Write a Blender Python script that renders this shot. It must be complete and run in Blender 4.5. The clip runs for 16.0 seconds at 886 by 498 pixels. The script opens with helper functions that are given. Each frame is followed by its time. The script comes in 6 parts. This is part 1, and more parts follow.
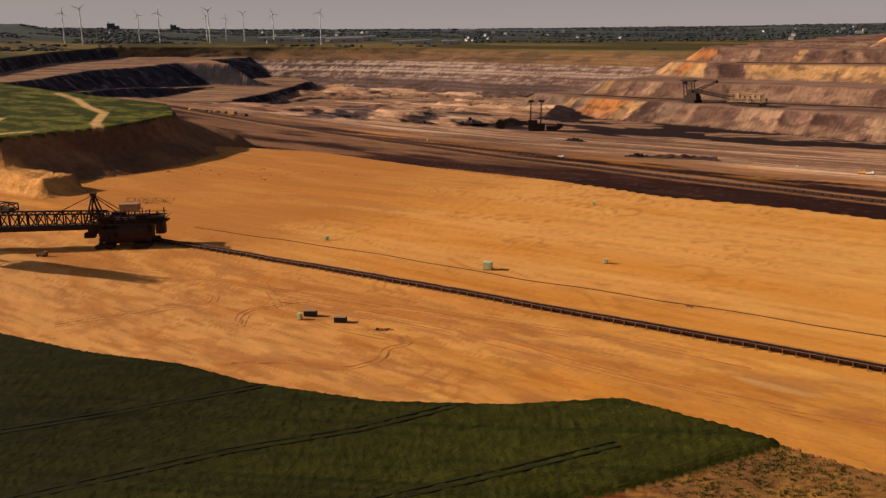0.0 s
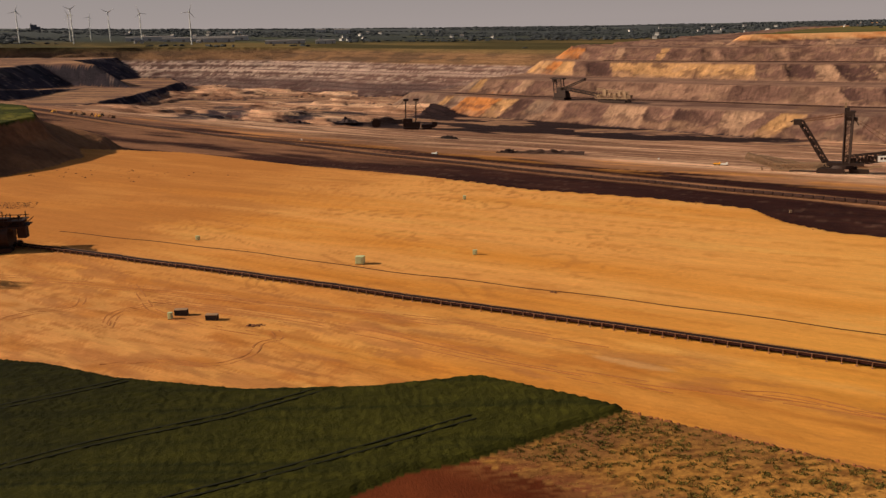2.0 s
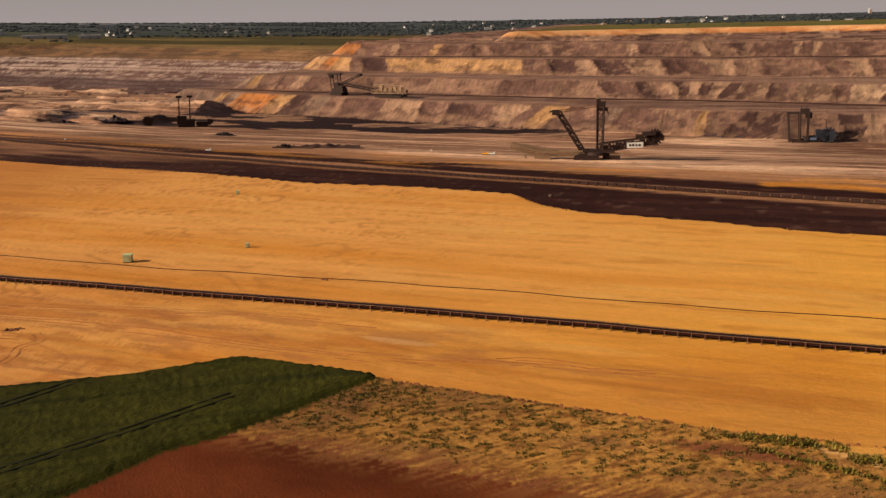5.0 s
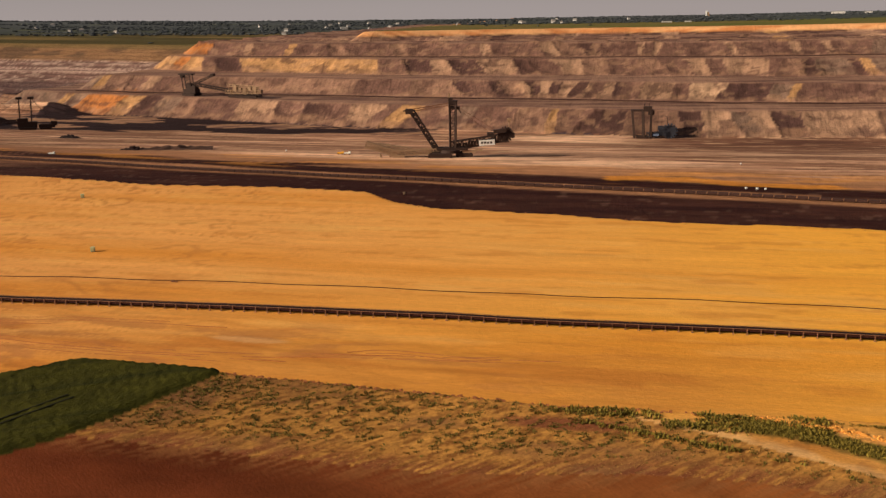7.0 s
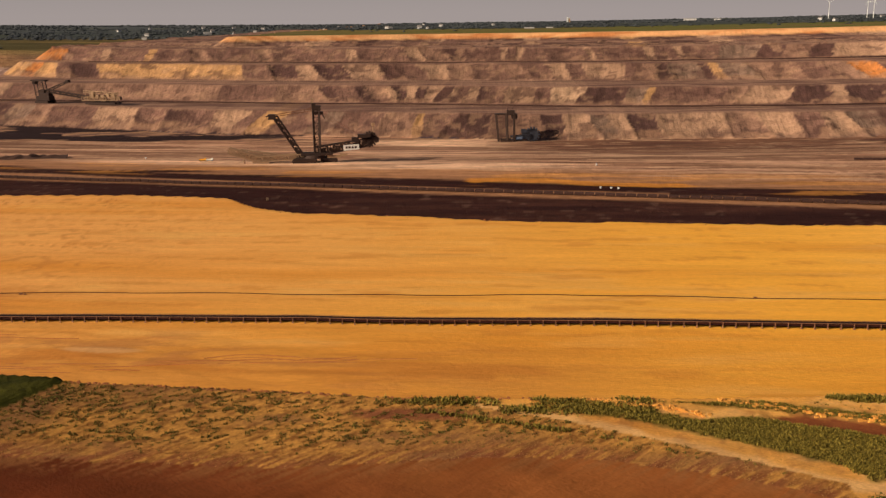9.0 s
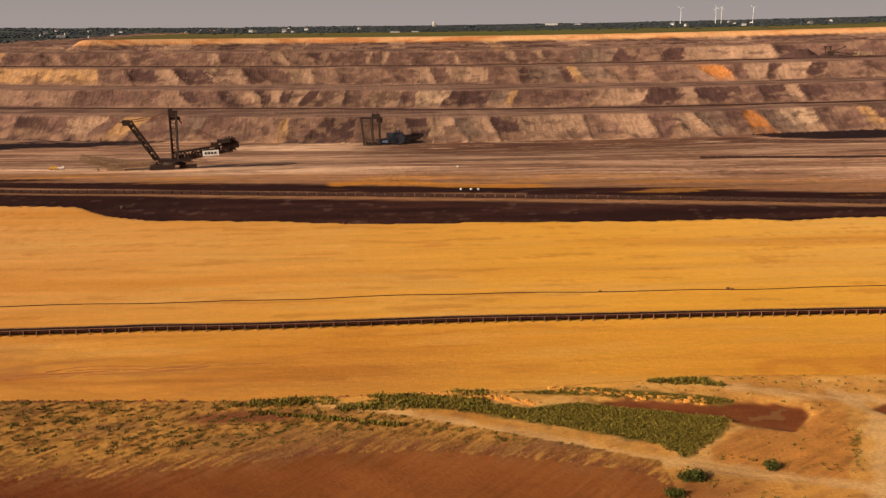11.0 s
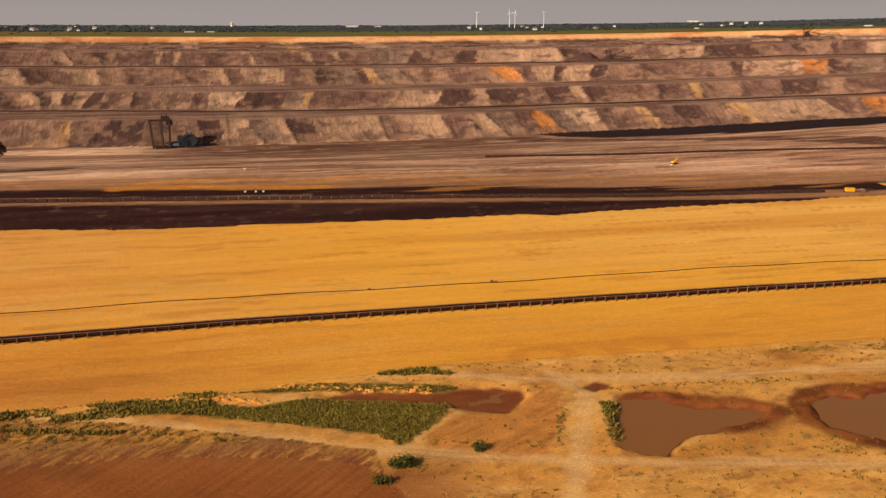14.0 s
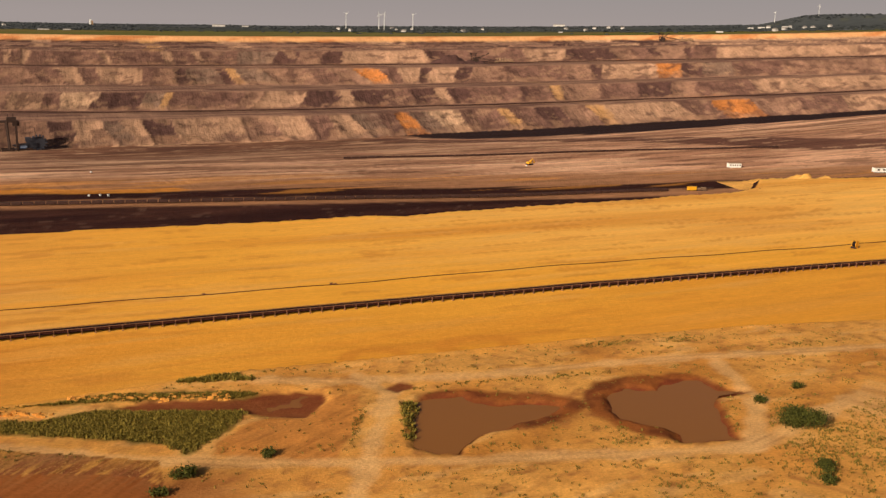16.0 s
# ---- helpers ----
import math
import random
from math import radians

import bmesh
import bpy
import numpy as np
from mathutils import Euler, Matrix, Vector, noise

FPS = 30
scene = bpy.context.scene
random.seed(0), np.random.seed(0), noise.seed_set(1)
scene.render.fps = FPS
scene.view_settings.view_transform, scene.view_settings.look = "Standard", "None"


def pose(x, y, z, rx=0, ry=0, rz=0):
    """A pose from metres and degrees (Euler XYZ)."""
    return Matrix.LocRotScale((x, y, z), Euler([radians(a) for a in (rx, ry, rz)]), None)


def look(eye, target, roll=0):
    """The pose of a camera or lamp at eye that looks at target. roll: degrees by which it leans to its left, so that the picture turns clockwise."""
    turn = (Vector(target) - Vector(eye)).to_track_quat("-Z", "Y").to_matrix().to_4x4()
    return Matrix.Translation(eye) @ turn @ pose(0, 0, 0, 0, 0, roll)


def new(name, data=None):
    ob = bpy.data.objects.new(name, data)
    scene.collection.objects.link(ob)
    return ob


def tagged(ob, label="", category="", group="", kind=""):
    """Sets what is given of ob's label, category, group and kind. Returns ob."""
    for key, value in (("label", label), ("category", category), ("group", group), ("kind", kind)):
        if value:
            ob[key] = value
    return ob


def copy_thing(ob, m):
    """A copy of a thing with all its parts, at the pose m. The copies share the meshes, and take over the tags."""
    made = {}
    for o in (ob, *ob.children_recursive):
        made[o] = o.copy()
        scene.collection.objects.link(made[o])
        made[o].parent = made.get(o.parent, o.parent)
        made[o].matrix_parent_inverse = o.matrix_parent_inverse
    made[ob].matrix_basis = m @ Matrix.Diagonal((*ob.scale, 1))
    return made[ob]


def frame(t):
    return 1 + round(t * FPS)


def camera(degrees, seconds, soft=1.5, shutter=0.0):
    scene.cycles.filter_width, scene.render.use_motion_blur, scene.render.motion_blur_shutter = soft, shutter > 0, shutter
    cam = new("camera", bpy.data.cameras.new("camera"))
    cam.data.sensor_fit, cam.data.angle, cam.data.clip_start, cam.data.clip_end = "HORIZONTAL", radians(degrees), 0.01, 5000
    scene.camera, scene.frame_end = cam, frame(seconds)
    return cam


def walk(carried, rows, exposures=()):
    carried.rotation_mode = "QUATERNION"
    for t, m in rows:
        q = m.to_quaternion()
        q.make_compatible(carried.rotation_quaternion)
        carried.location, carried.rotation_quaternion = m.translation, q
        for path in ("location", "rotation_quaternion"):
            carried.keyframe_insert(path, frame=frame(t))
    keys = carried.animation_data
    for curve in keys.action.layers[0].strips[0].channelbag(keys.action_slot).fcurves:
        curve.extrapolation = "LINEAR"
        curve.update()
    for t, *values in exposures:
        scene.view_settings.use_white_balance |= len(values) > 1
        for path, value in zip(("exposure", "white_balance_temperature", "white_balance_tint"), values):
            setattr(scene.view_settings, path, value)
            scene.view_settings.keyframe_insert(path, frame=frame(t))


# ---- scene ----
# the drone: seconds, place, heading to the left of +y, pitch, roll
ROWS = [
    (0, -28.38, 16.60, 101.97, 39.827, -13.225, -1.742),
    (0.5, -26.39, 15.72, 101.76, 38.060, -13.271, -1.774),
    (1, -24.40, 14.83, 101.54, 36.234, -13.322, -1.779),
    (1.5, -22.42, 13.93, 101.31, 34.417, -13.383, -1.758),
    (2, -20.46, 13.03, 101.09, 32.543, -13.449, -1.716),
    (2.5, -18.53, 12.11, 100.85, 30.603, -13.509, -1.646),
    (3, -16.64, 11.16, 100.62, 28.399, -13.575, -1.555),
    (3.5, -14.77, 10.19, 100.40, 26.193, -13.648, -1.457),
    (4, -12.93, 9.20, 100.20, 23.995, -13.767, -1.386),
    (6.5, -4.92, 3.59, 100.00, 13.082, -14.131, -0.900),
    (7, -3.29, 2.39, 99.99, 11.099, -14.130, -0.782),
    (7.5, -1.65, 1.19, 99.98, 9.134, -14.123, -0.682),
    (8, 0.00, 0.00, 99.98, 7.197, -14.070, -0.609),
    (8.5, 1.67, -1.17, 99.98, 5.254, -13.988, -0.538),
    (9, 3.36, -2.30, 99.98, 3.335, -13.900, -0.470),
    (11.5, 12.95, -6.48, 100.03, -6.396, -13.644, -0.055),
    (12, 15.35, -7.21, 99.96, -8.307, -13.597, 0.088),
    (12.5, 17.85, -7.94, 99.88, -10.153, -13.575, 0.227),
    (13, 20.51, -8.69, 99.80, -12.119, -13.589, 0.382),
    (13.5, 23.38, -9.47, 99.73, -14.096, -13.594, 0.546),
    (14, 26.49, -10.29, 99.68, -16.061, -13.547, 0.710),
    (14.5, 29.81, -11.14, 99.63, -17.985, -13.494, 0.889),
    (15, 33.33, -12.04, 99.61, -19.876, -13.432, 1.098),
    (15.5, 37.00, -12.96, 99.59, -21.780, -13.380, 1.322),
    (16, 40.73, -13.90, 99.59, -23.652, -13.305, 1.535),
]
cam = camera(49.86, 16.0, soft=1.4)
walk(cam, [(t, pose(x, y, z) @ pose(0, 0, 0, 90 + pitch, 0, yaw) @ pose(0, 0, 0, 0, 0, roll))
           for t, x, y, z, yaw, pitch, roll in ROWS], exposures=[(0.0, 0.12), (16.0, 0.16)])

# ---- daylight: hazy afternoon, sun from the left and a little behind ----
SUN_AZ, SUN_EL = -117.0, 25.0
world = bpy.data.worlds.new("sky")
scene.world = world
world.use_nodes = True
wn, wl = world.node_tree.nodes, world.node_tree.links
sky = wn.new("ShaderNodeTexSky")
sky.sky_type, sky.sun_disc = "NISHITA", False
sky.sun_elevation, sky.sun_rotation = radians(SUN_EL), radians(SUN_AZ)
sky.air_density, sky.dust_density, sky.ozone_density = 1.0, 5.0, 1.0
lift, coord = wn.new("ShaderNodeVectorMath"), wn.new("ShaderNodeTexCoord")  # the land lies a little under the eye's level
lift.inputs[1].default_value = (0, 0, 0.09)
wl.new(coord.outputs["Generated"], lift.inputs[0]), wl.new(lift.outputs[0], sky.inputs[0])
haze, up, fade, power = wn.new("ShaderNodeMix"), wn.new("ShaderNodeSeparateXYZ"), wn.new("ShaderNodeMapRange"), wn.new("ShaderNodeMath")
wl.new(coord.outputs["Generated"], up.inputs[0]), wl.new(up.outputs["Z"], fade.inputs[0])
fade.inputs[1].default_value, fade.inputs[2].default_value, fade.inputs[3].default_value, fade.inputs[4].default_value = 0.0, 1.0, 1.0, 0.0
power.operation, power.inputs[1].default_value = "POWER", 5.0
haze.data_type, haze.inputs["B"].default_value = "RGBA", (5.9, 5.05, 4.8, 1)  # thick summer haze over the horizon
wl.new(fade.outputs[0], power.inputs[0]), wl.new(power.outputs[0], haze.inputs["Factor"])
wl.new(sky.outputs[0], haze.inputs["A"]), wl.new(haze.outputs["Result"], wn["Background"].inputs[0])
wn["Background"].inputs[1].default_value = 0.055
sun = new("sun", bpy.data.lights.new("sun", "SUN"))
sun.data.energy, sun.data.angle, sun.data.color = 5.0, radians(0.6), (1.0, 0.85, 0.66)
sun.matrix_world = look((300 * math.sin(radians(SUN_AZ)), 300 * math.cos(radians(SUN_AZ)), 300 * math.tan(radians(SUN_EL))), (0, 0, 0))


# ---- numbers: noise and plan ----
TABLE = np.random.RandomState(7).rand(256, 256)


def vnoise(x, y, sx, sy=None, seed=0):
    """Smooth value noise, 0 to 1, with cells sx by sy metres."""
    u, v = x / sx + 17.3 * seed, y / (sy or sx) + 9.1 * seed
    i, j = np.floor(u).astype(int), np.floor(v).astype(int)
    a, b = u - i, v - j
    a, b = a * a * (3 - 2 * a), b * b * (3 - 2 * b)
    i0, i1, j0, j1 = i % 256, (i + 1) % 256, j % 256, (j + 1) % 256
    return (TABLE[i0, j0] * (1 - a) + TABLE[i1, j0] * a) * (1 - b) + (TABLE[i0, j1] * (1 - a) + TABLE[i1, j1] * a) * b


def fbm(x, y, sx, sy=None, seed=0, octaves=4):
    sy, out, amp, total = sy or sx, 0.0, 1.0, 0.0
    for k in range(octaves):
        out, total = out + amp * vnoise(x, y, sx / 2 ** k, sy / 2 ** k, seed + 3 * k), total + amp
        amp *= 0.5
    return out / total


def ss(v):
    v = np.clip(v, 0, 1)
    return v * v * (3 - 2 * v)


def swell(x, y):
    """The country rises gently to both sides of the pit."""
    r, az = np.hypot(x, y), np.degrees(np.arctan2(x, y))
    return r * np.tan(np.radians(3.8e-4 * (np.clip(az, -75, 60) + 8) ** 2)) * ss((r - 600) / 1000)


CREST = [(-900, -60), (-420, 60), (-300, 108), (-257, 118), (-225, 123), (-199, 131), (-178, 132.4), (-149, 140.6), (-128, 153.6), (-118, 163), (-112, 169),
         (-89, 168), (-67, 166), (-13, 161.5), (39, 163), (75, 167), (116, 164), (150, 162), (198, 157), (233, 150), (420, 110), (900, 0)]
LIP = [(-2500, 480), (-760, 535), (-690, 552), (-625, 566), (-520, 552), (-445, 548), (-360, 541), (-300, 530), (-274, 525), (-213, 525), (-171, 521), (-146, 514),
       (-124, 490), (-100, 478), (-60, 472), (-33, 470), (22, 459), (54, 459), (106, 456), (150, 452), (205, 454), (222, 447), (252, 454),
       (323, 457), (451, 462), (478, 474), (505, 500), (600, 478), (900, 420), (2500, 300)]
LIP_X, LIP_Y = np.array(LIP, float).T
CREST_X, CREST_Y = np.array(CREST, float).T
PLATEAU = 31.0

# spoil terraces: height, left end, and the line of the crest
LOWER_TERRACES = [
    (-41, -1070, [(-1100, 1560), (-780, 1520), (-400, 1435), (0, 1375), (380, 1345), (740, 1345), (1050, 1320), (1430, 1235), (2200, 1050)]),
    (-16, -960, [(-1000, 1640), (-560, 1625), (-90, 1580), (150, 1520), (500, 1480), (830, 1450), (1060, 1420), (1400, 1370), (2200, 1200)]),
    (11, -930, [(-1000, 1880), (-840, 1800), (-340, 1750), (-96, 1750), (400, 1660), (620, 1600), (970, 1565), (1310, 1495), (1600, 1400), (2200, 1250)]),
]
UPPER_TERRACES = [
    (35, -890, [(-1000, 1920), (-800, 1880), (-364, 1870), (0, 1830), (410, 1790), (650, 1760), (1210, 1700), (1700, 1495), (2200, 1330)]),
    (40, -840, [(-1000, 2100), (-400, 2000), (0, 1985), (480, 1930), (780, 1900), (1280, 1800), (1700, 1600), (2200, 1450)]),
    (55, -555, [(-1000, 2000), (-540, 1990), (-400, 2060), (-130, 2130), (0, 2130), (480, 2060), (780, 2020), (1280, 1930), (1700, 1700), (2200, 1550)]),
]
TERRACES = LOWER_TERRACES + UPPER_TERRACES


def crest_y(x):
    return np.interp(x, CREST_X, CREST_Y) + (0.5 + 0.7 * (x > -80)) * (fbm(x, 0 * x, 9, seed=4) - 0.5)


def lip_y(x):
    return np.interp(x, LIP_X, LIP_Y) + 7 * (fbm(x, 0 * x, 28, seed=5, octaves=5) - 0.5)


def terrace_y(k, x, y):
    tx, ty = np.array(TERRACES[k][2], float).T
    if k == 5:
        return np.interp(x, tx, ty) + 10 * (vnoise(x, 0 * x, 60, seed=25) - 0.5)
    return np.interp(x, tx, ty) + 14 * (vnoise(x, 0 * x, 110, seed=20 + k) - 0.5)


def chance(j, k, c):
    return TABLE[j % 256, (k * 29 + c * 7) % 256]


# loads tipped over each crest: where one begins, and its earth (dark, brown, grey, mid, pale, white, yellow, orange)
LOADS_LOW = [(-1100, "G"), (-986, "Y"), (-968, "G"), (-937, "O"), (-857, "Y"), (-822, "D"), (-788, "G"), (-743, "M"), (-711, "B"), (-626, "P"), (-556, "B"), (-507, "D"), (-484, "B"),
             (-429, "P"), (-379, "B"), (-354, "Y"), (-322, "B"), (-262, "G"), (-231, "B"), (-170, "M"), (-117, "Y"), (-103, "B"), (-63, "D"), (-8, "M"), (67, "D"), (96, "P"), (137, "G"),
             (163, "P"), (189, "D"), (225, "P"), (322, "M"), (366, "P"), (412, "B"), (446, "P"), (485, "G"), (525, "B"), (551, "O"), (578, "G"), (615, "W"), (659, "B"), (725, "Y"), (744, "B"),
             (786, "D"), (832, "M"), (883, "Y"), (913, "P"), (1054, "B"), (1111, "O"), (1183, "M"), (1264, "B"), (1348, "P"), (1390, "B")]
LOADS_SECOND = [(-1100, "G"), (-961, "Y"), (-946, "M"), (-904, "B"), (-869, "P"), (-844, "B"), (-781, "M"), (-466, "B"), (-367, "M"), (-287, "D"), (-261, "B"), (-227, "D"), (-210, "M"),
                (-176, "P"), (-163, "D"), (-146, "P"), (-130, "D"), (-115, "P"), (-95, "D"), (-76, "P"), (-64, "B"), (-44, "P"), (-28, "D"), (-16, "B"), (14, "P"), (61, "B"), (87, "W"),
                (132, "D"), (201, "G"), (230, "Y"), (241, "B"), (346, "M"), (376, "P"), (443, "D"), (501, "P"), (521, "D"), (580, "B"), (623, "D"), (665, "P"), (685, "D"), (720, "B"),
                (813, "D"), (826, "B"), (868, "Y"), (888, "M"), (959, "B"), (1031, "D"), (1094, "M"), (1140, "B"), (1260, "P"), (1320, "B")]
LOADS_THIRD = [(-1100, "Y"), (-900, "O"), (-870, "Y"), (-830, "B"), (-800, "D"), (-743, "Y"), (-462, "B"), (-409, "D"), (-360, "P"), (-322, "D"), (-267, "P"), (-202, "D"), (-180, "B"),
               (-130, "P"), (-85, "M"), (-40, "B"), (15, "M"), (54, "B"), (96, "P"), (125, "B"), (154, "P"), (222, "B"), (238, "M"), (274, "D"), (293, "G"), (346, "D"), (361, "Y"), (376, "G"),
               (425, "M"), (497, "B"), (535, "M"), (582, "O"), (621, "B"), (648, "P"), (685, "D"), (703, "P"), (752, "D"), (780, "M"), (856, "B"), (966, "M"), (1012, "D"), (1035, "P"),
               (1142, "O"), (1193, "D"), (1235, "G"), (1300, "B"), (1390, "M"), (1460, "B")]
LOADS_HIGH = [(-1100, "O"), (-851, "B"), (-771, "P"), (-755, "B"), (-680, "Y"), (-664, "B"), (-592, "M"), (-560, "B"), (-467, "M"), (-437, "B"), (-285, "P"), (-265, "B"), (-167, "P"), (-138, "M"),
              (-90, "D"), (-60, "B"), (8, "P"), (18, "B"), (36, "P"), (47, "B"), (168, "P"), (181, "B"), (271, "P"), (288, "B"), (326, "P"), (339, "B"), (401, "G"), (468, "D"), (511, "M"),
              (554, "D"), (593, "P"), (762, "D"), (802, "B"), (965, "P"), (1049, "D"), (1161, "M"), (1210, "B"), (1237, "D"), (1255, "M"), (1305, "D"), (1318, "B"), (1367, "P"), (1389, "B")]
LOADS_TOP = [(-1100, "B"), (-640, "P"), (-600, "D"), (-470, "B"), (-390, "P"), (-340, "D"), (-250, "B"), (-160, "P"), (-120, "B"), (-20, "D"), (60, "P"), (100, "D"), (210, "B"), (260, "Y"),
             (290, "D"), (420, "P"), (470, "B"), (560, "D"), (680, "B"), (730, "P"), (780, "B"), (900, "D"), (1010, "M"), (1100, "D"), (1230, "P"), (1290, "D"), (1390, "P"), (1430, "B")]
LOAD_ROWS = [LOADS_LOW, LOADS_SECOND, LOADS_THIRD, LOADS_HIGH, LOADS_TOP]
EARTHS = {"D": (80, 56, 51), "B": (110, 80, 69), "G": (118, 93, 79), "M": (132, 99, 82), "P": (160, 124, 100), "W": (178, 142, 114), "Y": (174, 130, 88), "O": (176, 110, 60)}


def tipped_face(k, x, y, ly):
    """The face under crest k: distance below the crest, and the letter number of the load that lies there."""
    down = np.maximum(ly - y, 0)
    starts = np.array([a for a, _ in LOAD_ROWS[k]], float)
    lean = 1.5 * (vnoise(x, x * 0, 170, seed=47 + k) - 0.5) + 0.9 * (vnoise(x, x * 0, 55, seed=27 + k) - 0.5)
    across = x + lean * (down - 18) + 7 * (fbm(x, y, 17, 12, seed=60 + k, octaves=4) - 0.5)
    i = np.clip(np.searchsorted(starts, across) - 1, 0, len(starts) - 2)
    wide = starts[i + 1] - starts[i]
    u = np.clip((across - starts[i]) / wide, 0, 1)
    belly = np.minimum(wide / 9, 6.0) * (1 - (2 * u - 1) ** 2) + 5 * (chance(i, k, 3) - 0.5)
    rill = 3.2 * (fbm(x + lean * down, y, 6, 40, seed=80 + k, octaves=3) - 0.5) + 2.2 * (fbm(x, y, 22, 13, seed=86 + k, octaves=3) - 0.5)
    drop = np.maximum(ly + belly + (rill + 1.2) * ss(down / 6) - y, 0)
    slump = ss((0.36 - fbm(x, y, 40, 16, seed=90 + k, octaves=2)) * 14) * ss((down - 12) / 6)
    return drop - 2.5 * slump, i


def benches(x, y):
    """Small working benches at the bottom of the pit, each with a steep front."""
    q = 8.5 * fbm(x + 0.5 * y, y - 0.3 * x, 210, 110, seed=13, octaves=4) - 3.2
    k = np.floor(q)
    return 5 * np.clip(k + ss((q - k - 0.75) / 0.25), 0, 3)


def floor_z(x, y):
    pit = ss((-880 - x) / 120) * ss((y - 1000) / 150)
    return -17 - 55 * ss((y - 700) / 640) + 1.6 * (fbm(x, y, 90, 30, seed=6, octaves=3) - 0.5) + pit * benches(x, y)


STEPS = [  # western side of the pit: line x by y, drop by y, run for each metre of drop
    ([620, 751, 856, 1033, 1242, 1428, 1457, 1560, 2200], [-1440, -1546, -1606, -1780, -1897, -2028, -1860, -2080, -2300], [700, 900, 1150, 1350, 1500], [20, 24, 36, 44, 48], 2.5),
    ([780, 869, 924, 1068, 1323, 1520, 2200], [-1480, -1552, -1598, -1722, -1794, -1880, -2000], [820, 1142, 1290, 1400], [18, 18, 6, 0], 2.0),
    ([700, 1000, 1149, 1274, 1523, 1675, 1760, 2200], [-1250, -1440, -1532, -1564, -1716, -1823, -1960, -2050], [700, 900, 1150, 1290, 1500], [32, 28, 16, 20, 22], 1.3),
]
WALL_X = [-2600, -2360, -2110, -1790, -1400, -1000, -600, 200]
RIM_Y = [1250, 1513, 1840, 2090, 2150, 2110, 2120, 2150]
FOOT_Y = [1200, 1400, 1600, 1710, 1720, 1760, 1800, 1850]


def wall_z(x, y):
    """The far wall of the pit, in many thin cuts."""
    rim = np.interp(x, WALL_X, RIM_Y) + 4 * (vnoise(x, y * 0, 60, seed=8) - 0.5)
    foot = np.interp(x, WALL_X, FOOT_Y) + 50 * (vnoise(x, y * 0, 140, seed=9) - 0.5)
    u = np.clip((y - foot) / (rim - foot), 0, 1)
    cuts = 13
    w = u * cuts + 0.5 * (fbm(x, y, 50, 24, seed=12, octaves=2) - 0.5) * (u > 0.02) * (u < 0.98)
    k = np.floor(w)
    rise = ss((w - k - 0.45) / 0.5)
    return -72 + 92 * np.clip((k + rise) / cuts, 0, 1), u, w - k


def far_heights(x, y, z, zone):
    """Western steps, far wall, plain and spoil terraces."""
    west = np.full(x.shape, -72.0)
    for i, (ys, xs, dy, dz, run) in enumerate(STEPS):
        line = np.interp(y, ys, xs) + 26 * (fbm(x * 0, y, 60, seed=33 + i, octaves=4) - 0.5) + 16 * (fbm(x, y, 34, seed=44 + i, octaves=3) - 0.5)
        drop = np.interp(y, dy, dz)
        west = west + drop * np.clip((line - x) / (run * np.maximum(drop, 1)) + 1, 0, 1) * ss((y - 560) / 60)
    line = np.interp(y, [600, 894, 1186, 1466, 2200], [-1500, -1836, -2160, -2370, -2900])
    west = west + 24 * ss((line - x) / 40 + 0.5)
    west = west + 3 * (fbm(x, y, 90, 40, seed=19, octaves=4) - 0.5)
    take = west > z
    z, zone = np.where(take, west, z), np.where(take, 4, zone)
    wall, u, _ = wall_z(x, y)
    take = (wall > z) & (u > 0)
    z, zone = np.where(take, wall, z), np.where(take, 5, zone)
    r, az = np.hypot(x, y), np.degrees(np.arctan2(x, y))
    plain = 21 + 28 * ss((r - 2400) / 2400)
    plain = plain + (44 * ss((az - 41.0) / 3.4) * (1 - 0.2 * ss((az - 46) / 6)) + 16 * ss(1.6 - np.abs(az + 63.6) / 1.3)) * ss((r - 3900) / 700)
    top = (u >= 1) | ((zone == 4) & (west > 18))
    z, zone = np.where(top, plain, z), np.where(top, 6, zone)
    rough = 1.2 * (vnoise(x, y, 40, 15, seed=15) - 0.5)
    for k in range(len(TERRACES)):
        top, left, _ = TERRACES[k]
        ly = terrace_y(k, x, y)
        lx = left + 40 * (fbm(x * 0, y, 60, seed=14 + k, octaves=2) - 0.5)
        d = np.hypot(np.maximum(ly - y, 0), np.maximum(lx - x, 0))
        face = (np.abs(ly - 35 - y) < 60) & (x > lx - 60) & (k < 5)
        if face.any():
            cone, _ = tipped_face(k, x[face], y[face], ly[face])
            d[face] = np.hypot(cone, np.maximum(lx[face] - x[face], 0))
        t = top - d * 0.62 + rough * (d < 1)
        if k in (3, 4):
            t = t + (d < 1) * 14 * np.maximum(fbm(x, y, 46, 20, seed=48 + k, octaves=3) - 0.56, 0)
        t = np.where((k == 5) & (y > ly + 40) & (x > lx), top + (plain - 21) * 0.1 - 6 * ss((np.hypot(x, y) - 2400) / 900), t)
        take = t > z
        z, zone = np.where(take, t, z), np.where(take, np.where((k == 5) & (y > ly + 60) & (x > lx), 6, 3), zone)
    return z, zone


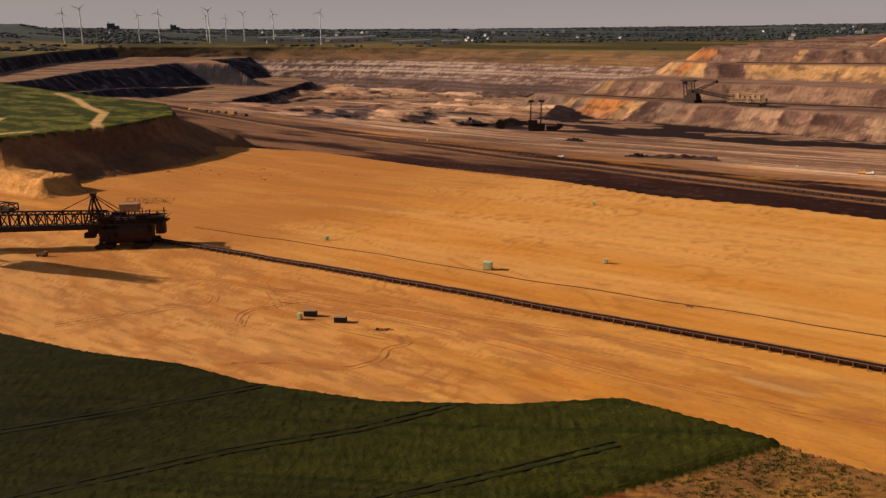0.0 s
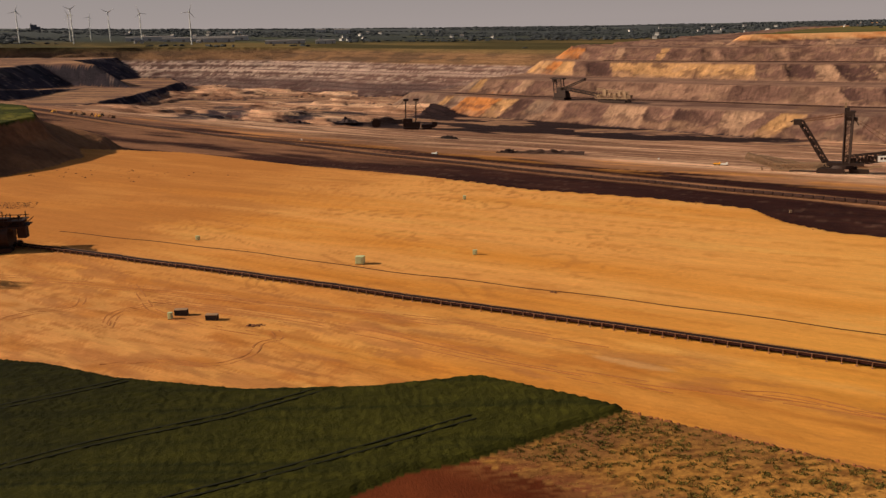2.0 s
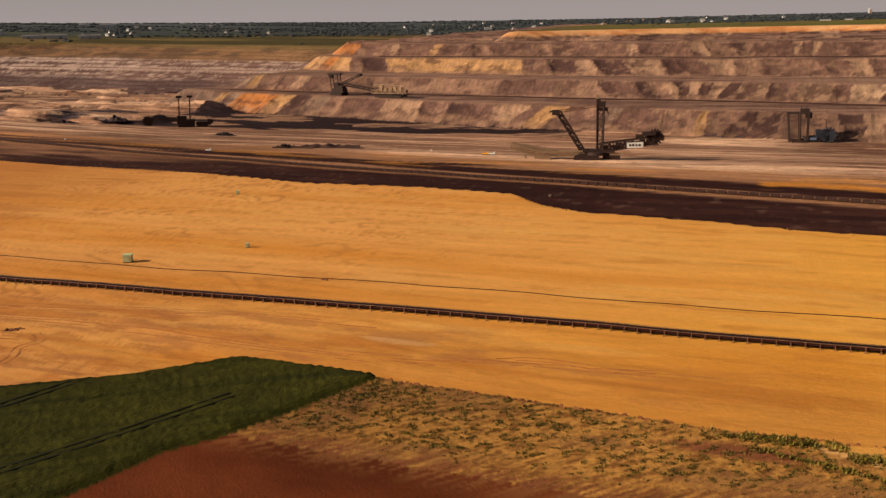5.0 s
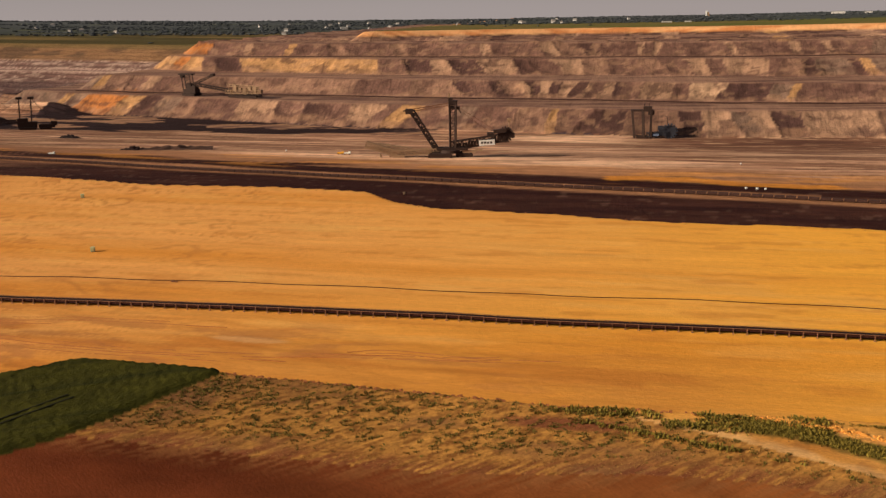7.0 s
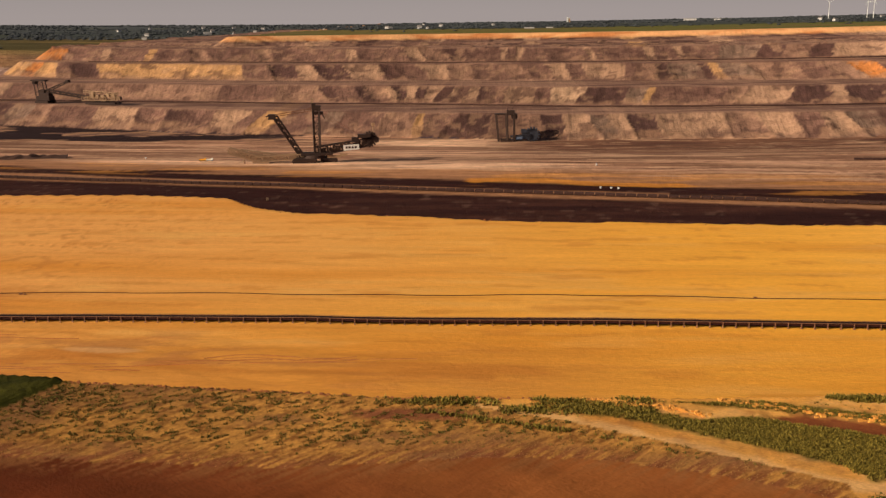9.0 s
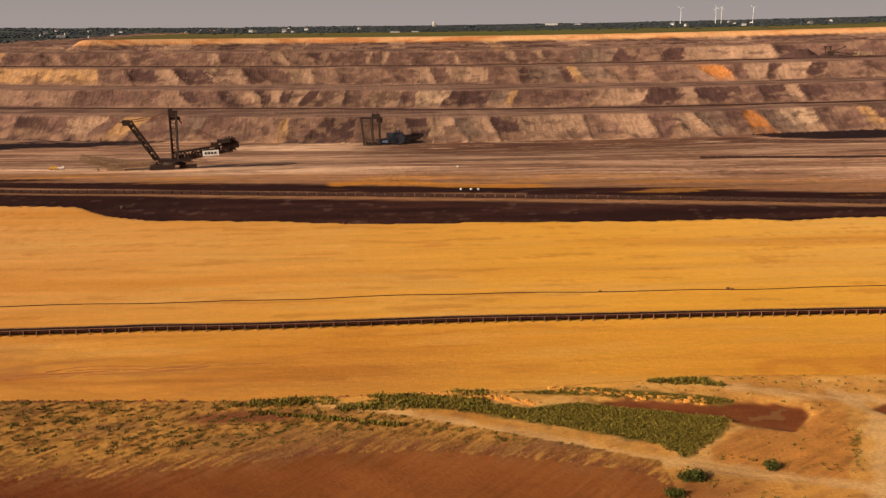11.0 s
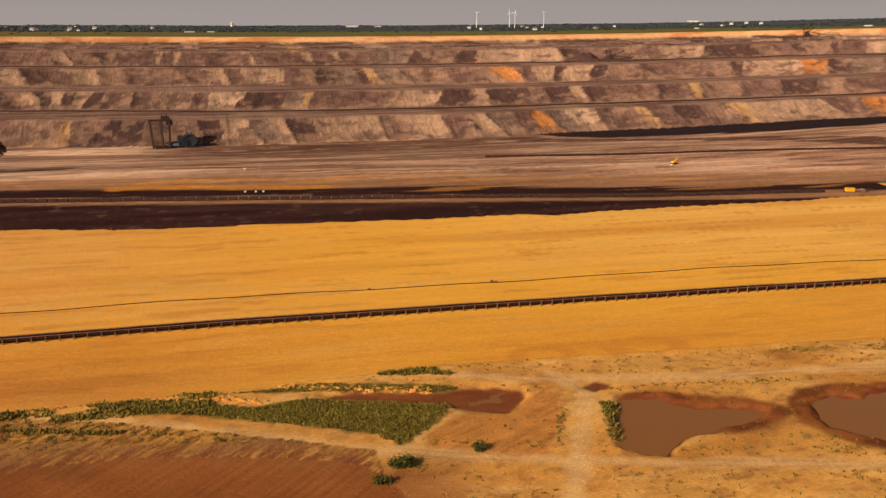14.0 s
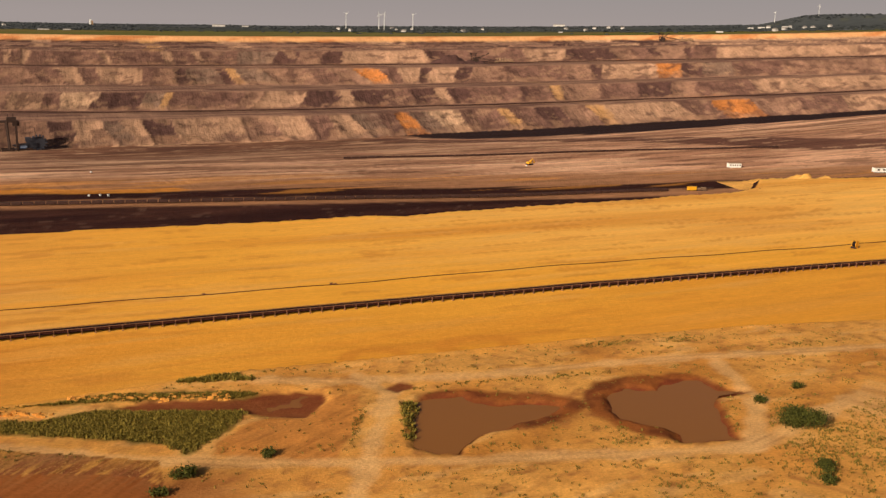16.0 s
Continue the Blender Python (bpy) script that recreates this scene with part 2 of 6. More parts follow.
POND_EAST = [(141.3, 132.5), (145.4, 133), (150.6, 129.5), (153.6, 132.7), (157.9, 133.5), (161.4, 131.6), (161.6, 125.8), (166.2, 123.9), (159.4, 123.8), (156.1, 120.3),
             (152.9, 114), (150.3, 106.4), (144.2, 107.6), (141.2, 109.5), (142.9, 112.7), (142.1, 115.9), (139.7, 117.8), (136.7, 121.2), (136.2, 124.5)]
POND_WEST = [(105.1, 141.2), (113, 140.5), (113.9, 136.9), (117.6, 133.8), (122.7, 133.4), (125.1, 131.3), (128, 129.7), (125.3, 127.8), (121.2, 126.4), (118.2, 126.2), (113.2, 124.4),
             (108.8, 123.7), (105.2, 121.1), (102.4, 118.4), (99.6, 119.3), (96.8, 122.4), (98.3, 127.8), (102, 134.6)]
DITCH = [(51.7, 156.4), (55.9, 156.6), (62.1, 155.2), (69.2, 152.9), (74, 152), (79, 153.1), (88.8, 150.5), (88.2, 146.8), (82.4, 140.6), (76.5, 143.4), (73, 148), (68.4, 149.8), (61.4, 151.8), (55.4, 153.9)]
DITCH_POOL = [(78, 152.5), (88.5, 150.5), (87.5, 146), (82.4, 141), (77.5, 143.5)]
PUDDLE = [(100.9, 148.2), (103.8, 150.1), (105.8, 148.4), (105.8, 147), (102.1, 145.9)]
SINKS = [(POND_EAST, 1.0), (POND_WEST, 1.0), (DITCH, 0.6), (PUDDLE, 0.35)]
WET_EAST = [(134.8, 131.3), (139.3, 136), (147.5, 136.9), (153.8, 136.3), (158.5, 135.9), (162.3, 132.7), (163.5, 126.6), (166.5, 123.5), (159.4, 123.2), (150.7, 106.2), (144, 107.3), (135.3, 112.5),
            (133.9, 118), (134.1, 121.5), (132.6, 125.7)]
WET_WEST = [(105.4, 142.4), (115, 142.6), (120.2, 138.8), (126.7, 136), (132.8, 130.7), (132.3, 127.3), (127.4, 124.3), (120.7, 121.9), (112.3, 123.6), (101, 130)]
PLOT = [(63.1, 129.8), (64.7, 134.8), (68.3, 138.4), (71.6, 141.8), (76.4, 142.9), (82.2, 140.1), (89.3, 149), (94.8, 147.2), (92.9, 136.5), (83.8, 122.2), (80, 119.7), (68.1, 126.6)]
GREEN_LOW = [(17.8, 160), (28.5, 158), (38.8, 153.6), (46.7, 155.2), (68.3, 149.2), (73.4, 147.4), (71.4, 141.3), (64.5, 134.8), (60.6, 131.6), (58, 136), (51.2, 140.4), (39.4, 147), (28.7, 152.3), (17.8, 155.5)]
GREEN_HIGH = [(30, 161.5), (43.1, 161.7), (49.2, 162.6), (62.7, 159.2), (74.7, 155.4), (77.4, 154.3), (77.1, 153), (73.8, 152.2), (66.7, 155), (53.1, 158.1), (44.3, 159.4)]
GREEN_SLIVER = [(62.7, 164.4), (71.9, 165), (75.4, 164.6), (75.3, 163), (79, 160.6), (70, 162.6)]


def outline_gap(poly, x, y):
    """Distance to the outline of a patch, negative inside."""
    best, inside = np.full(x.shape, 1e9), np.zeros(x.shape, bool)
    for (ax, ay), (bx, by) in zip(poly, poly[1:] + poly[:1]):
        ex, ey = bx - ax, by - ay
        t = np.clip(((x - ax) * ex + (y - ay) * ey) / (ex * ex + ey * ey), 0, 1)
        best = np.minimum(best, np.hypot(x - ax - t * ex, y - ay - t * ey))
        cross = (ay > y) != (by > y)
        inside ^= cross & (x < ex * (y - ay) / (ey if ey else 1e-9) + ax)
    return np.where(inside, -best, best)


def near_path(line, x, y):
    """Distance to an open line."""
    best = np.full(x.shape, 1e9)
    for (ax, ay), (bx, by) in zip(line, line[1:]):
        ex, ey = bx - ax, by - ay
        t = np.clip(((x - ax) * ex + (y - ay) * ey) / (ex * ex + ey * ey), 0, 1)
        best = np.minimum(best, np.hypot(x - ax - t * ex, y - ay - t * ey))
    return best


def sink(x, y):
    """How far ponds and the ditch lie under the plateau."""
    out = np.zeros(x.shape)
    wob = 3.4 * (fbm(x, y, 5, seed=33, octaves=4) - 0.5)
    for poly, depth in SINKS:
        out = np.maximum(out, depth * ss((2.2 - outline_gap(poly, x, y) - wob) / 3.2))
    return out


def near_heights(x, y, z, zone):
    """Sand bench, the uncut hill and the near plateau."""
    d = y - lip_y(x)
    sand = -np.maximum(d, 0) * 0.66 + 0.8 * (fbm(x, y, 60, 20, seed=1, octaves=2) - 0.5)
    sand = sand + (0.9 * (fbm(x, y, 16, 5, seed=2, octaves=4) - 0.5) * ss((330 - y) / 60) * ss((60 - x) / 160) + 0.16 * (fbm(x, y, 7, 3, seed=3, octaves=3) - 0.5)) * (d < 0)
    take = sand > z
    z, zone = np.where(take, sand, z), np.where(take, np.where(d > 1.5, 2, 1), zone)
    dx = np.maximum(x - np.interp(y, [330, 351, 367, 422, 472, 507, 535, 565], [-705, -718, -718, -710, -722, -738, -782, -834]) - 12 * (fbm(x * 0, y, 40, seed=16, octaves=3) - 0.5), 0)
    south = np.maximum(np.interp(x, [-1400, -780, -690], [290, 322, 340]) + 24 * (fbm(x, y * 0, 34, seed=17, octaves=3) - 0.5) - y, 0)
    dy = np.maximum(y - 560, 0) + south * 2.2
    d = np.hypot(dx, dy) * (0.88 + 0.24 * fbm(x, y, 46, 30, seed=18, octaves=3))
    hill = np.interp(d, [2, 20, 42, 70, 120], [PLATEAU, 14, 6, -4, -40]) + 1.8 * (fbm(x, y, 14, 11, seed=28, octaves=4) - 0.5) * ss((d - 4) / 8)
    hill = np.maximum(hill, np.interp(np.hypot(np.maximum(x + 628, 0), np.maximum(327 - y, 0) * 1.5) + 8 * (fbm(x, y, 13, seed=26, octaves=3) - 0.5), [0, 12, 22, 60], [11, 3, -2, -40]) - 60 * (y > 350))
    take = (hill > z) & (x < -480)
    z, zone = np.where(take, hill, z), np.where(take, np.where((d < 4) & (hill > 24), 7, 8), zone)
    d = y - crest_y(x)
    near = PLATEAU - np.maximum(d, 0) * 0.95
    east = (x > 25) & (x < 190) & (y < 175) & (d < 0)
    near[east] -= sink(x[east], y[east])
    take = (near > z) & (y < 330)
    return np.where(take, near, z), np.where(take, np.where(d > 0.6, 1, 0), zone)


def heights(x, y):
    """Height of the ground and the zone it belongs to."""
    z, zone = np.zeros(x.shape), np.full(x.shape, 2)
    r = np.hypot(x, y)
    far, near = r > 640, (y < 640) & (r < 2000)
    z[far] = floor_z(x[far], y[far])
    z[~far] = -17.0
    if far.any():
        z[far], zone[far] = far_heights(x[far], y[far], z[far], zone[far])
    if near.any():
        z[near], zone[near] = near_heights(x[near], y[near], z[near], zone[near])
    return z + swell(x, y), zone


# ---- materials ----
def lin(r, g, b):
    """Colour from 0 to 255 values."""
    return np.array([((c / 255 + 0.055) / 1.055) ** 2.4 if c > 10 else c / 255 / 12.92 for c in (r, g, b)])


def plain_material(name, color, rough=0.7, metal=0.0, vary=0.25, scale=1.5, bump=0.2, grit=8.0):
    """A painted, rusted or dusty surface: two scales of noise over its colour and a fine relief."""
    m = bpy.data.materials.new(name)
    m.use_nodes = True
    n, l = m.node_tree.nodes, m.node_tree.links
    bsdf = n["Principled BSDF"]
    geo = n.new("ShaderNodeNewGeometry")
    big, small = n.new("ShaderNodeTexNoise"), n.new("ShaderNodeTexNoise")
    big.inputs["Scale"].default_value, small.inputs["Scale"].default_value = scale, scale * grit
    big.inputs["Detail"].default_value = small.inputs["Detail"].default_value = 5
    l.new(geo.outputs["Position"], big.inputs["Vector"]), l.new(geo.outputs["Position"], small.inputs["Vector"])
    mixed = n.new("ShaderNodeMath")
    mixed.operation = "ADD"
    l.new(big.outputs[0], mixed.inputs[0]), l.new(small.outputs[0], mixed.inputs[1])
    ramp = n.new("ShaderNodeMapRange")
    ramp.inputs[1].default_value, ramp.inputs[2].default_value = 0.6, 1.4
    ramp.inputs[3].default_value, ramp.inputs[4].default_value = 1 - vary, 1 + vary
    l.new(mixed.outputs[0], ramp.inputs[0])
    mul = n.new("ShaderNodeVectorMath")
    mul.operation = "SCALE"
    mul.inputs[0].default_value = color[:3]
    l.new(ramp.outputs[0], mul.inputs["Scale"])
    l.new(mul.outputs[0], bsdf.inputs["Base Color"])
    bsdf.inputs["Roughness"].default_value, bsdf.inputs["Metallic"].default_value = rough, metal
    bsdf.inputs["Specular IOR Level"].default_value = 0.5 if rough < 0.65 else 0.15
    bp = n.new("ShaderNodeBump")
    bp.inputs["Strength"].default_value, bp.inputs["Distance"].default_value = bump, 0.05
    l.new(small.outputs[0], bp.inputs["Height"]), l.new(bp.outputs[0], bsdf.inputs["Normal"])
    return m


def earth_material(name, big=(30, 6), fine=(2.0, 0.8), vary=0.22, bump=0.5, lump=1.2, rough=0.95, turn=0.0):
    """Soil: the colour of each patch comes with the mesh; grain, streaks and lumps are laid over it."""
    m = bpy.data.materials.new(name)
    m.use_nodes = True
    n, l = m.node_tree.nodes, m.node_tree.links
    bsdf = n["Principled BSDF"]
    bsdf.inputs["Roughness"].default_value = rough
    bsdf.inputs["Specular IOR Level"].default_value = 0.05
    att, geo = n.new("ShaderNodeAttribute"), n.new("ShaderNodeNewGeometry")
    att.attribute_name = "tone"
    spun = n.new("ShaderNodeVectorRotate")
    spun.rotation_type = "Z_AXIS"
    spun.inputs["Angle"].default_value = radians(turn)
    l.new(geo.outputs["Position"], spun.inputs["Vector"])
    outs = []
    for sx, sy in (big, fine, (lump, lump)):
        vm, tex = n.new("ShaderNodeVectorMath"), n.new("ShaderNodeTexNoise")
        vm.operation = "MULTIPLY"
        vm.inputs[1].default_value = (1 / sx, 1 / sy, 1 / sy)
        tex.inputs["Scale"].default_value, tex.inputs["Detail"].default_value = 1.0, 6
        tex.inputs["Roughness"].default_value = 0.62
        l.new(spun.outputs[0], vm.inputs[0]), l.new(vm.outputs[0], tex.inputs["Vector"])
        outs.append(tex)
    add, third = n.new("ShaderNodeMath"), n.new("ShaderNodeMath")
    add.operation, third.operation = "ADD", "MULTIPLY_ADD"
    third.inputs[1].default_value = 0.5
    l.new(outs[2].outputs[0], third.inputs[0]), l.new(outs[0].outputs[0], third.inputs[2])
    l.new(third.outputs[0], add.inputs[0]), l.new(outs[1].outputs[0], add.inputs[1])
    ramp = n.new("ShaderNodeMapRange")
    ramp.inputs[1].default_value, ramp.inputs[2].default_value = 0.85, 1.65
    ramp.inputs[3].default_value, ramp.inputs[4].default_value = 1 - vary, 1 + vary
    l.new(add.outputs[0], ramp.inputs[0])
    mul = n.new("ShaderNodeVectorMath")
    mul.operation = "SCALE"
    l.new(att.outputs["Color"], mul.inputs[0]), l.new(ramp.outputs[0], mul.inputs["Scale"])
    l.new(mul.outputs[0], bsdf.inputs["Base Color"])
    hgt = n.new("ShaderNodeMath")
    hgt.operation = "ADD"
    l.new(outs[1].outputs[0], hgt.inputs[0]), l.new(outs[2].outputs[0], hgt.inputs[1])
    bp = n.new("ShaderNodeBump")
    bp.inputs["Strength"].default_value, bp.inputs["Distance"].default_value = bump, lump * 0.35
    l.new(hgt.outputs[0], bp.inputs["Height"]), l.new(bp.outputs[0], bsdf.inputs["Normal"])
    return m


def spoil_material(name, wide, fine, contrast, bump=0.8):
    """Tipped earth: fans of unlike loads with ragged edges, streaked down the slope; ledges stay plain."""
    m = bpy.data.materials.new(name)
    m.use_nodes = True
    n, l = m.node_tree.nodes, m.node_tree.links
    bsdf = n["Principled BSDF"]
    bsdf.inputs["Roughness"].default_value, bsdf.inputs["Specular IOR Level"].default_value = 0.95, 0.1
    att, geo, rag = n.new("ShaderNodeAttribute"), n.new("ShaderNodeNewGeometry"), n.new("ShaderNodeTexNoise")
    att.attribute_name = "tone"
    rag.inputs["Scale"].default_value, rag.inputs["Detail"].default_value, rag.inputs["Roughness"].default_value = 0.07, 6, 0.65
    l.new(geo.outputs["Position"], rag.inputs["Vector"])
    shift = n.new("ShaderNodeVectorMath")
    shift.operation = "MULTIPLY_ADD"
    shift.inputs[1].default_value = (34, 10, 22)
    l.new(rag.outputs["Color"], shift.inputs[0]), l.new(geo.outputs["Position"], shift.inputs[2])
    split = n.new("ShaderNodeSeparateXYZ")
    l.new(shift.outputs[0], split.inputs[0])
    factor = None
    for size, lean, steps in ((wide, 0.55, contrast), (fine, -0.8, tuple(1 + (s - 1) * 0.6 for s in contrast))):
        lean_n, join, vor = n.new("ShaderNodeMath"), n.new("ShaderNodeCombineXYZ"), n.new("ShaderNodeTexVoronoi")
        lean_n.operation = "MULTIPLY_ADD"
        lean_n.inputs[1].default_value = lean
        l.new(split.outputs["Z"], lean_n.inputs[0]), l.new(split.outputs["X"], lean_n.inputs[2])
        l.new(lean_n.outputs[0], join.inputs["X"]), l.new(split.outputs["Y"], join.inputs["Y"]), l.new(split.outputs["Z"], join.inputs["Z"])
        vm = n.new("ShaderNodeVectorMath")
        vm.operation = "MULTIPLY"
        vm.inputs[1].default_value = (1 / size, 1 / 140, 0.4 / size)
        l.new(join.outputs[0], vm.inputs[0]), l.new(vm.outputs[0], vor.inputs["Vector"])
        vor.inputs["Scale"].default_value = 1.0
        ramp = n.new("ShaderNodeValToRGB")
        ramp.color_ramp.interpolation = "CONSTANT"
        for i, s in enumerate(steps):
            e = ramp.color_ramp.elements[i] if i < 2 else ramp.color_ramp.elements.new(0.5)
            e.position, e.color = i / len(steps), (s / 2, s / 2 * (1 - 0.02 * (s - 1)), s / 2 * (1 - 0.06 * (s - 1)), 1)
        single = n.new("ShaderNodeSeparateColor")
        l.new(vor.outputs["Color"], single.inputs[0]), l.new(single.outputs[0], ramp.inputs[0])
        twice = n.new("ShaderNodeVectorMath")
        twice.operation = "SCALE"
        twice.inputs["Scale"].default_value = 2.0
        l.new(ramp.outputs[0], twice.inputs[0])
        if factor is None:
            factor = twice
        else:
            both = n.new("ShaderNodeVectorMath")
            both.operation = "MULTIPLY"
            l.new(factor.outputs[0], both.inputs[0]), l.new(twice.outputs[0], both.inputs[1])
            factor = both
    plainer = n.new("ShaderNodeMix")
    plainer.data_type = "RGBA"
    plainer.inputs["A"].default_value = (1, 1, 1, 1)
    l.new(att.outputs["Alpha"], plainer.inputs["Factor"]), l.new(factor.outputs[0], plainer.inputs["B"])
    vm, streak, grit = n.new("ShaderNodeVectorMath"), n.new("ShaderNodeTexNoise"), n.new("ShaderNodeTexNoise")
    vm.operation = "MULTIPLY"
    vm.inputs[1].default_value = (1 / 5.0, 1 / 60, 1 / 16)
    l.new(geo.outputs["Position"], vm.inputs[0]), l.new(vm.outputs[0], streak.inputs["Vector"]), l.new(geo.outputs["Position"], grit.inputs["Vector"])
    streak.inputs["Scale"].default_value, grit.inputs["Scale"].default_value = 1.0, 0.22
    streak.inputs["Detail"].default_value, grit.inputs["Detail"].default_value = 5, 6
    add, span = n.new("ShaderNodeMath"), n.new("ShaderNodeMapRange")
    add.operation = "ADD"
    l.new(streak.outputs[0], add.inputs[0]), l.new(grit.outputs[0], add.inputs[1])
    span.inputs[1].default_value, span.inputs[2].default_value, span.inputs[3].default_value, span.inputs[4].default_value = 0.65, 1.35, 0.86, 1.14
    l.new(add.outputs[0], span.inputs[0])
    one, two = n.new("ShaderNodeVectorMath"), n.new("ShaderNodeVectorMath")
    one.operation, two.operation = "MULTIPLY", "SCALE"
    l.new(att.outputs["Color"], one.inputs[0]), l.new(plainer.outputs["Result"], one.inputs[1])
    l.new(one.outputs[0], two.inputs[0]), l.new(span.outputs[0], two.inputs["Scale"])
    l.new(two.outputs[0], bsdf.inputs["Base Color"])
    bp = n.new("ShaderNodeBump")
    bp.inputs["Strength"].default_value, bp.inputs["Distance"].default_value = bump, 2.0
    l.new(add.outputs[0], bp.inputs["Height"]), l.new(bp.outputs[0], bsdf.inputs["Normal"])
    return m


SAND = earth_material("graded_sand", (60, 5), (4, 1.2), 0.16, 0.3, 1.5)
SOIL = earth_material("tilled_soil", (25, 9), (1.2, 0.35), 0.25, 0.5, 0.5, turn=42)
STRAW_SOIL = earth_material("stubble_soil", (9, 1.2), (0.9, 0.45), 0.42, 0.4, 0.6, turn=-48)
DIRT = earth_material("trodden_dirt", (14, 7), (0.7, 0.5), 0.34, 0.5, 0.5)
CROP = earth_material("green_crop", (60, 2.2), (6.0, 0.5), 0.3, 1.0, 0.7, turn=-64)
BENCH = earth_material("muddy_bench", (130, 10), (22, 3.0), 0.5, 0.6, 7.0)
SPOIL = spoil_material("tipped_spoil", 30, 9, (0.84, 0.92, 0.97, 1.0, 1.04, 1.09, 1.17), 0.6)
STRATA = earth_material("cut_strata", (70, 9), (9, 4), 0.35, 0.8, 6.0)
COUNTRY = earth_material("far_country", (160, 60), (30, 20), 0.25, 0.3, 12.0)
MEADOW = earth_material("rough_meadow", (40, 16), (4, 3), 0.4, 0.6, 2.5)

STEEL_DARK = plain_material("sooty_steel", lin(60, 45, 39), 0.75, 0.1, 0.3, 0.8)
STEEL_RUST = plain_material("rusty_steel", lin(120, 82, 58), 0.75, 0.2, 0.3, 0.8)
STEEL_PALE = plain_material("dusty_pale_steel", lin(156, 126, 98), 0.75, 0.1, 0.25, 0.8)
RUBBER = plain_material("dusty_rubber_belt", lin(34, 24, 23), 0.9, 0.0, 0.3, 0.6)
WHITE = plain_material("white_paint", lin(225, 222, 214), 0.45, 0.0, 0.06, 0.3)
PALE_GREEN = plain_material("pale_green_paint", lin(190, 198, 150), 0.5, 0.0, 0.12, 0.6)
YELLOW = plain_material("yellow_paint", lin(222, 160, 30), 0.5, 0.0, 0.15, 0.6)


# ---- building helpers ----
def mesh_from(bm, name):
    me = bpy.data.meshes.new(name)
    bm.to_mesh(me)
    bm.free()
    return me


def part(name, bm, material, parent=None, label=""):
    """One mesh object out of a bmesh, under a thing or a part."""
    me = mesh_from(bm, name)
    me.materials.append(material)
    ob = new(name, me)
    if parent is not None:
        ob.parent = parent
    return tagged(ob, label)


def share(name, me, parent, m):
    ob = new(name, me)
    ob.parent, ob.matrix_basis = parent, m
    return ob


def thing(name, label, category, m=None, group="", kind=""):
    ob = new(name)
    if m is not None:
        ob.matrix_world = m
    return tagged(ob, label, category, group, kind)


def box(bm, cx, cy, cz, sx, sy, sz, turn=None):
    """A box by its centre and full size."""
    m = Matrix.Translation((cx, cy, cz))
    if turn is not None:
        m = m @ turn
    bmesh.ops.create_cube(bm, size=1, matrix=m @ Matrix.Diagonal((sx, sy, sz, 1)))
    return bm


def bar(bm, a, b, w, h=None, sides=4):
    """A straight bar from a to b."""
    a, b = Vector(a), Vector(b)
    d = b - a
    q = d.to_track_quat("Z", "Y").to_matrix().to_4x4()
    m = Matrix.Translation((a + b) / 2) @ q
    if sides == 4:
        bmesh.ops.create_cube(bm, size=1, matrix=m @ Matrix.Diagonal((w, h or w, d.length, 1)))
    else:
        bmesh.ops.create_cone(bm, cap_ends=True, segments=sides, radius1=w / 2, radius2=(h or w) / 2, depth=d.length, matrix=m)
    return bm


def truss(bm, a, b, width, height, bays, w=0.35, taper=1.0):
    """A lattice girder from a to b: four chords, with uprights and diagonals in each bay."""
    a, b = Vector(a), Vector(b)
    ahead = (b - a).normalized()
    side = ahead.cross(Vector((0, 0, 1)))
    side = side.normalized() if side.length > 0.05 else Vector((1, 0, 0))
    up = side.cross(ahead)

    def node(i, s, v):
        f = i / bays
        g = 1 + (taper - 1) * f
        return a + (b - a) * f + side * (s * width / 2 * g) + up * (v * height * g)

    for s in (-1, 1):
        for v in (0, 1):
            bar(bm, node(0, s, v), node(bays, s, v), w)
    for i in range(bays + 1):
        for s in (-1, 1):
            bar(bm, node(i, s, 0), node(i, s, 1), w * 0.7)
            if i < bays:
                bar(bm, node(i, s, i % 2), node(i + 1, s, 1 - i % 2), w * 0.6)
        bar(bm, node(i, -1, 0), node(i, 1, 0), w * 0.6), bar(bm, node(i, -1, 1), node(i, 1, 1), w * 0.6)
    return bm


def ground_z(x, y):
    z, _ = heights(np.array([float(x)]), np.array([float(y)]))
    return float(z[0])


# ---- the ground: one sheet, cut into its zones ----
CROP_EDGE = ([-200, 60, 111, 127, 134, 148, 157, 167, 175], [-190, -122, -106, -101, -95.5, -88.5, -84.5, -80, -77])
SOIL_EDGE = ([-400, -97, -65, -29, 0, 17, 36, 46, 53, 56, 58, 60], [136, 136, 134, 132.5, 137.5, 138, 133.5, 130, 126, 121, 112, -500])
TRACK = ([-30, 0, 15, 29, 43, 56, 57], [175, 158, 152.5, 145.7, 138.4, 131, -500])
LANES = [[(-215, 55), (-196, 89), (-187.6, 104.7), (-175.2, 130), (-173, 136)], [(-176, 60), (-165.8, 83.5), (-155, 108.6), (-142.5, 129), (-135.7, 146.6)],
         [(-150, 62), (-120.9, 113), (-111.5, 131), (-102.5, 150)]]
WAYS = [[(-5, 160), (15, 152.8), (29.2, 145.7), (42.8, 138.6), (55.8, 131.2), (68.5, 125.6), (81.4, 121.2), (102.6, 114.3), (125.6, 108), (150, 102), (180, 112), (210, 122)],
        [(78, 96), (81.4, 108.4), (88.5, 122.7), (94.8, 135.2), (100.4, 146), (97, 156)], [(60, 168), (97, 153), (122.5, 148), (157, 145), (185, 140), (230, 132)],
        [(150, 102), (166, 120), (172, 138)]]


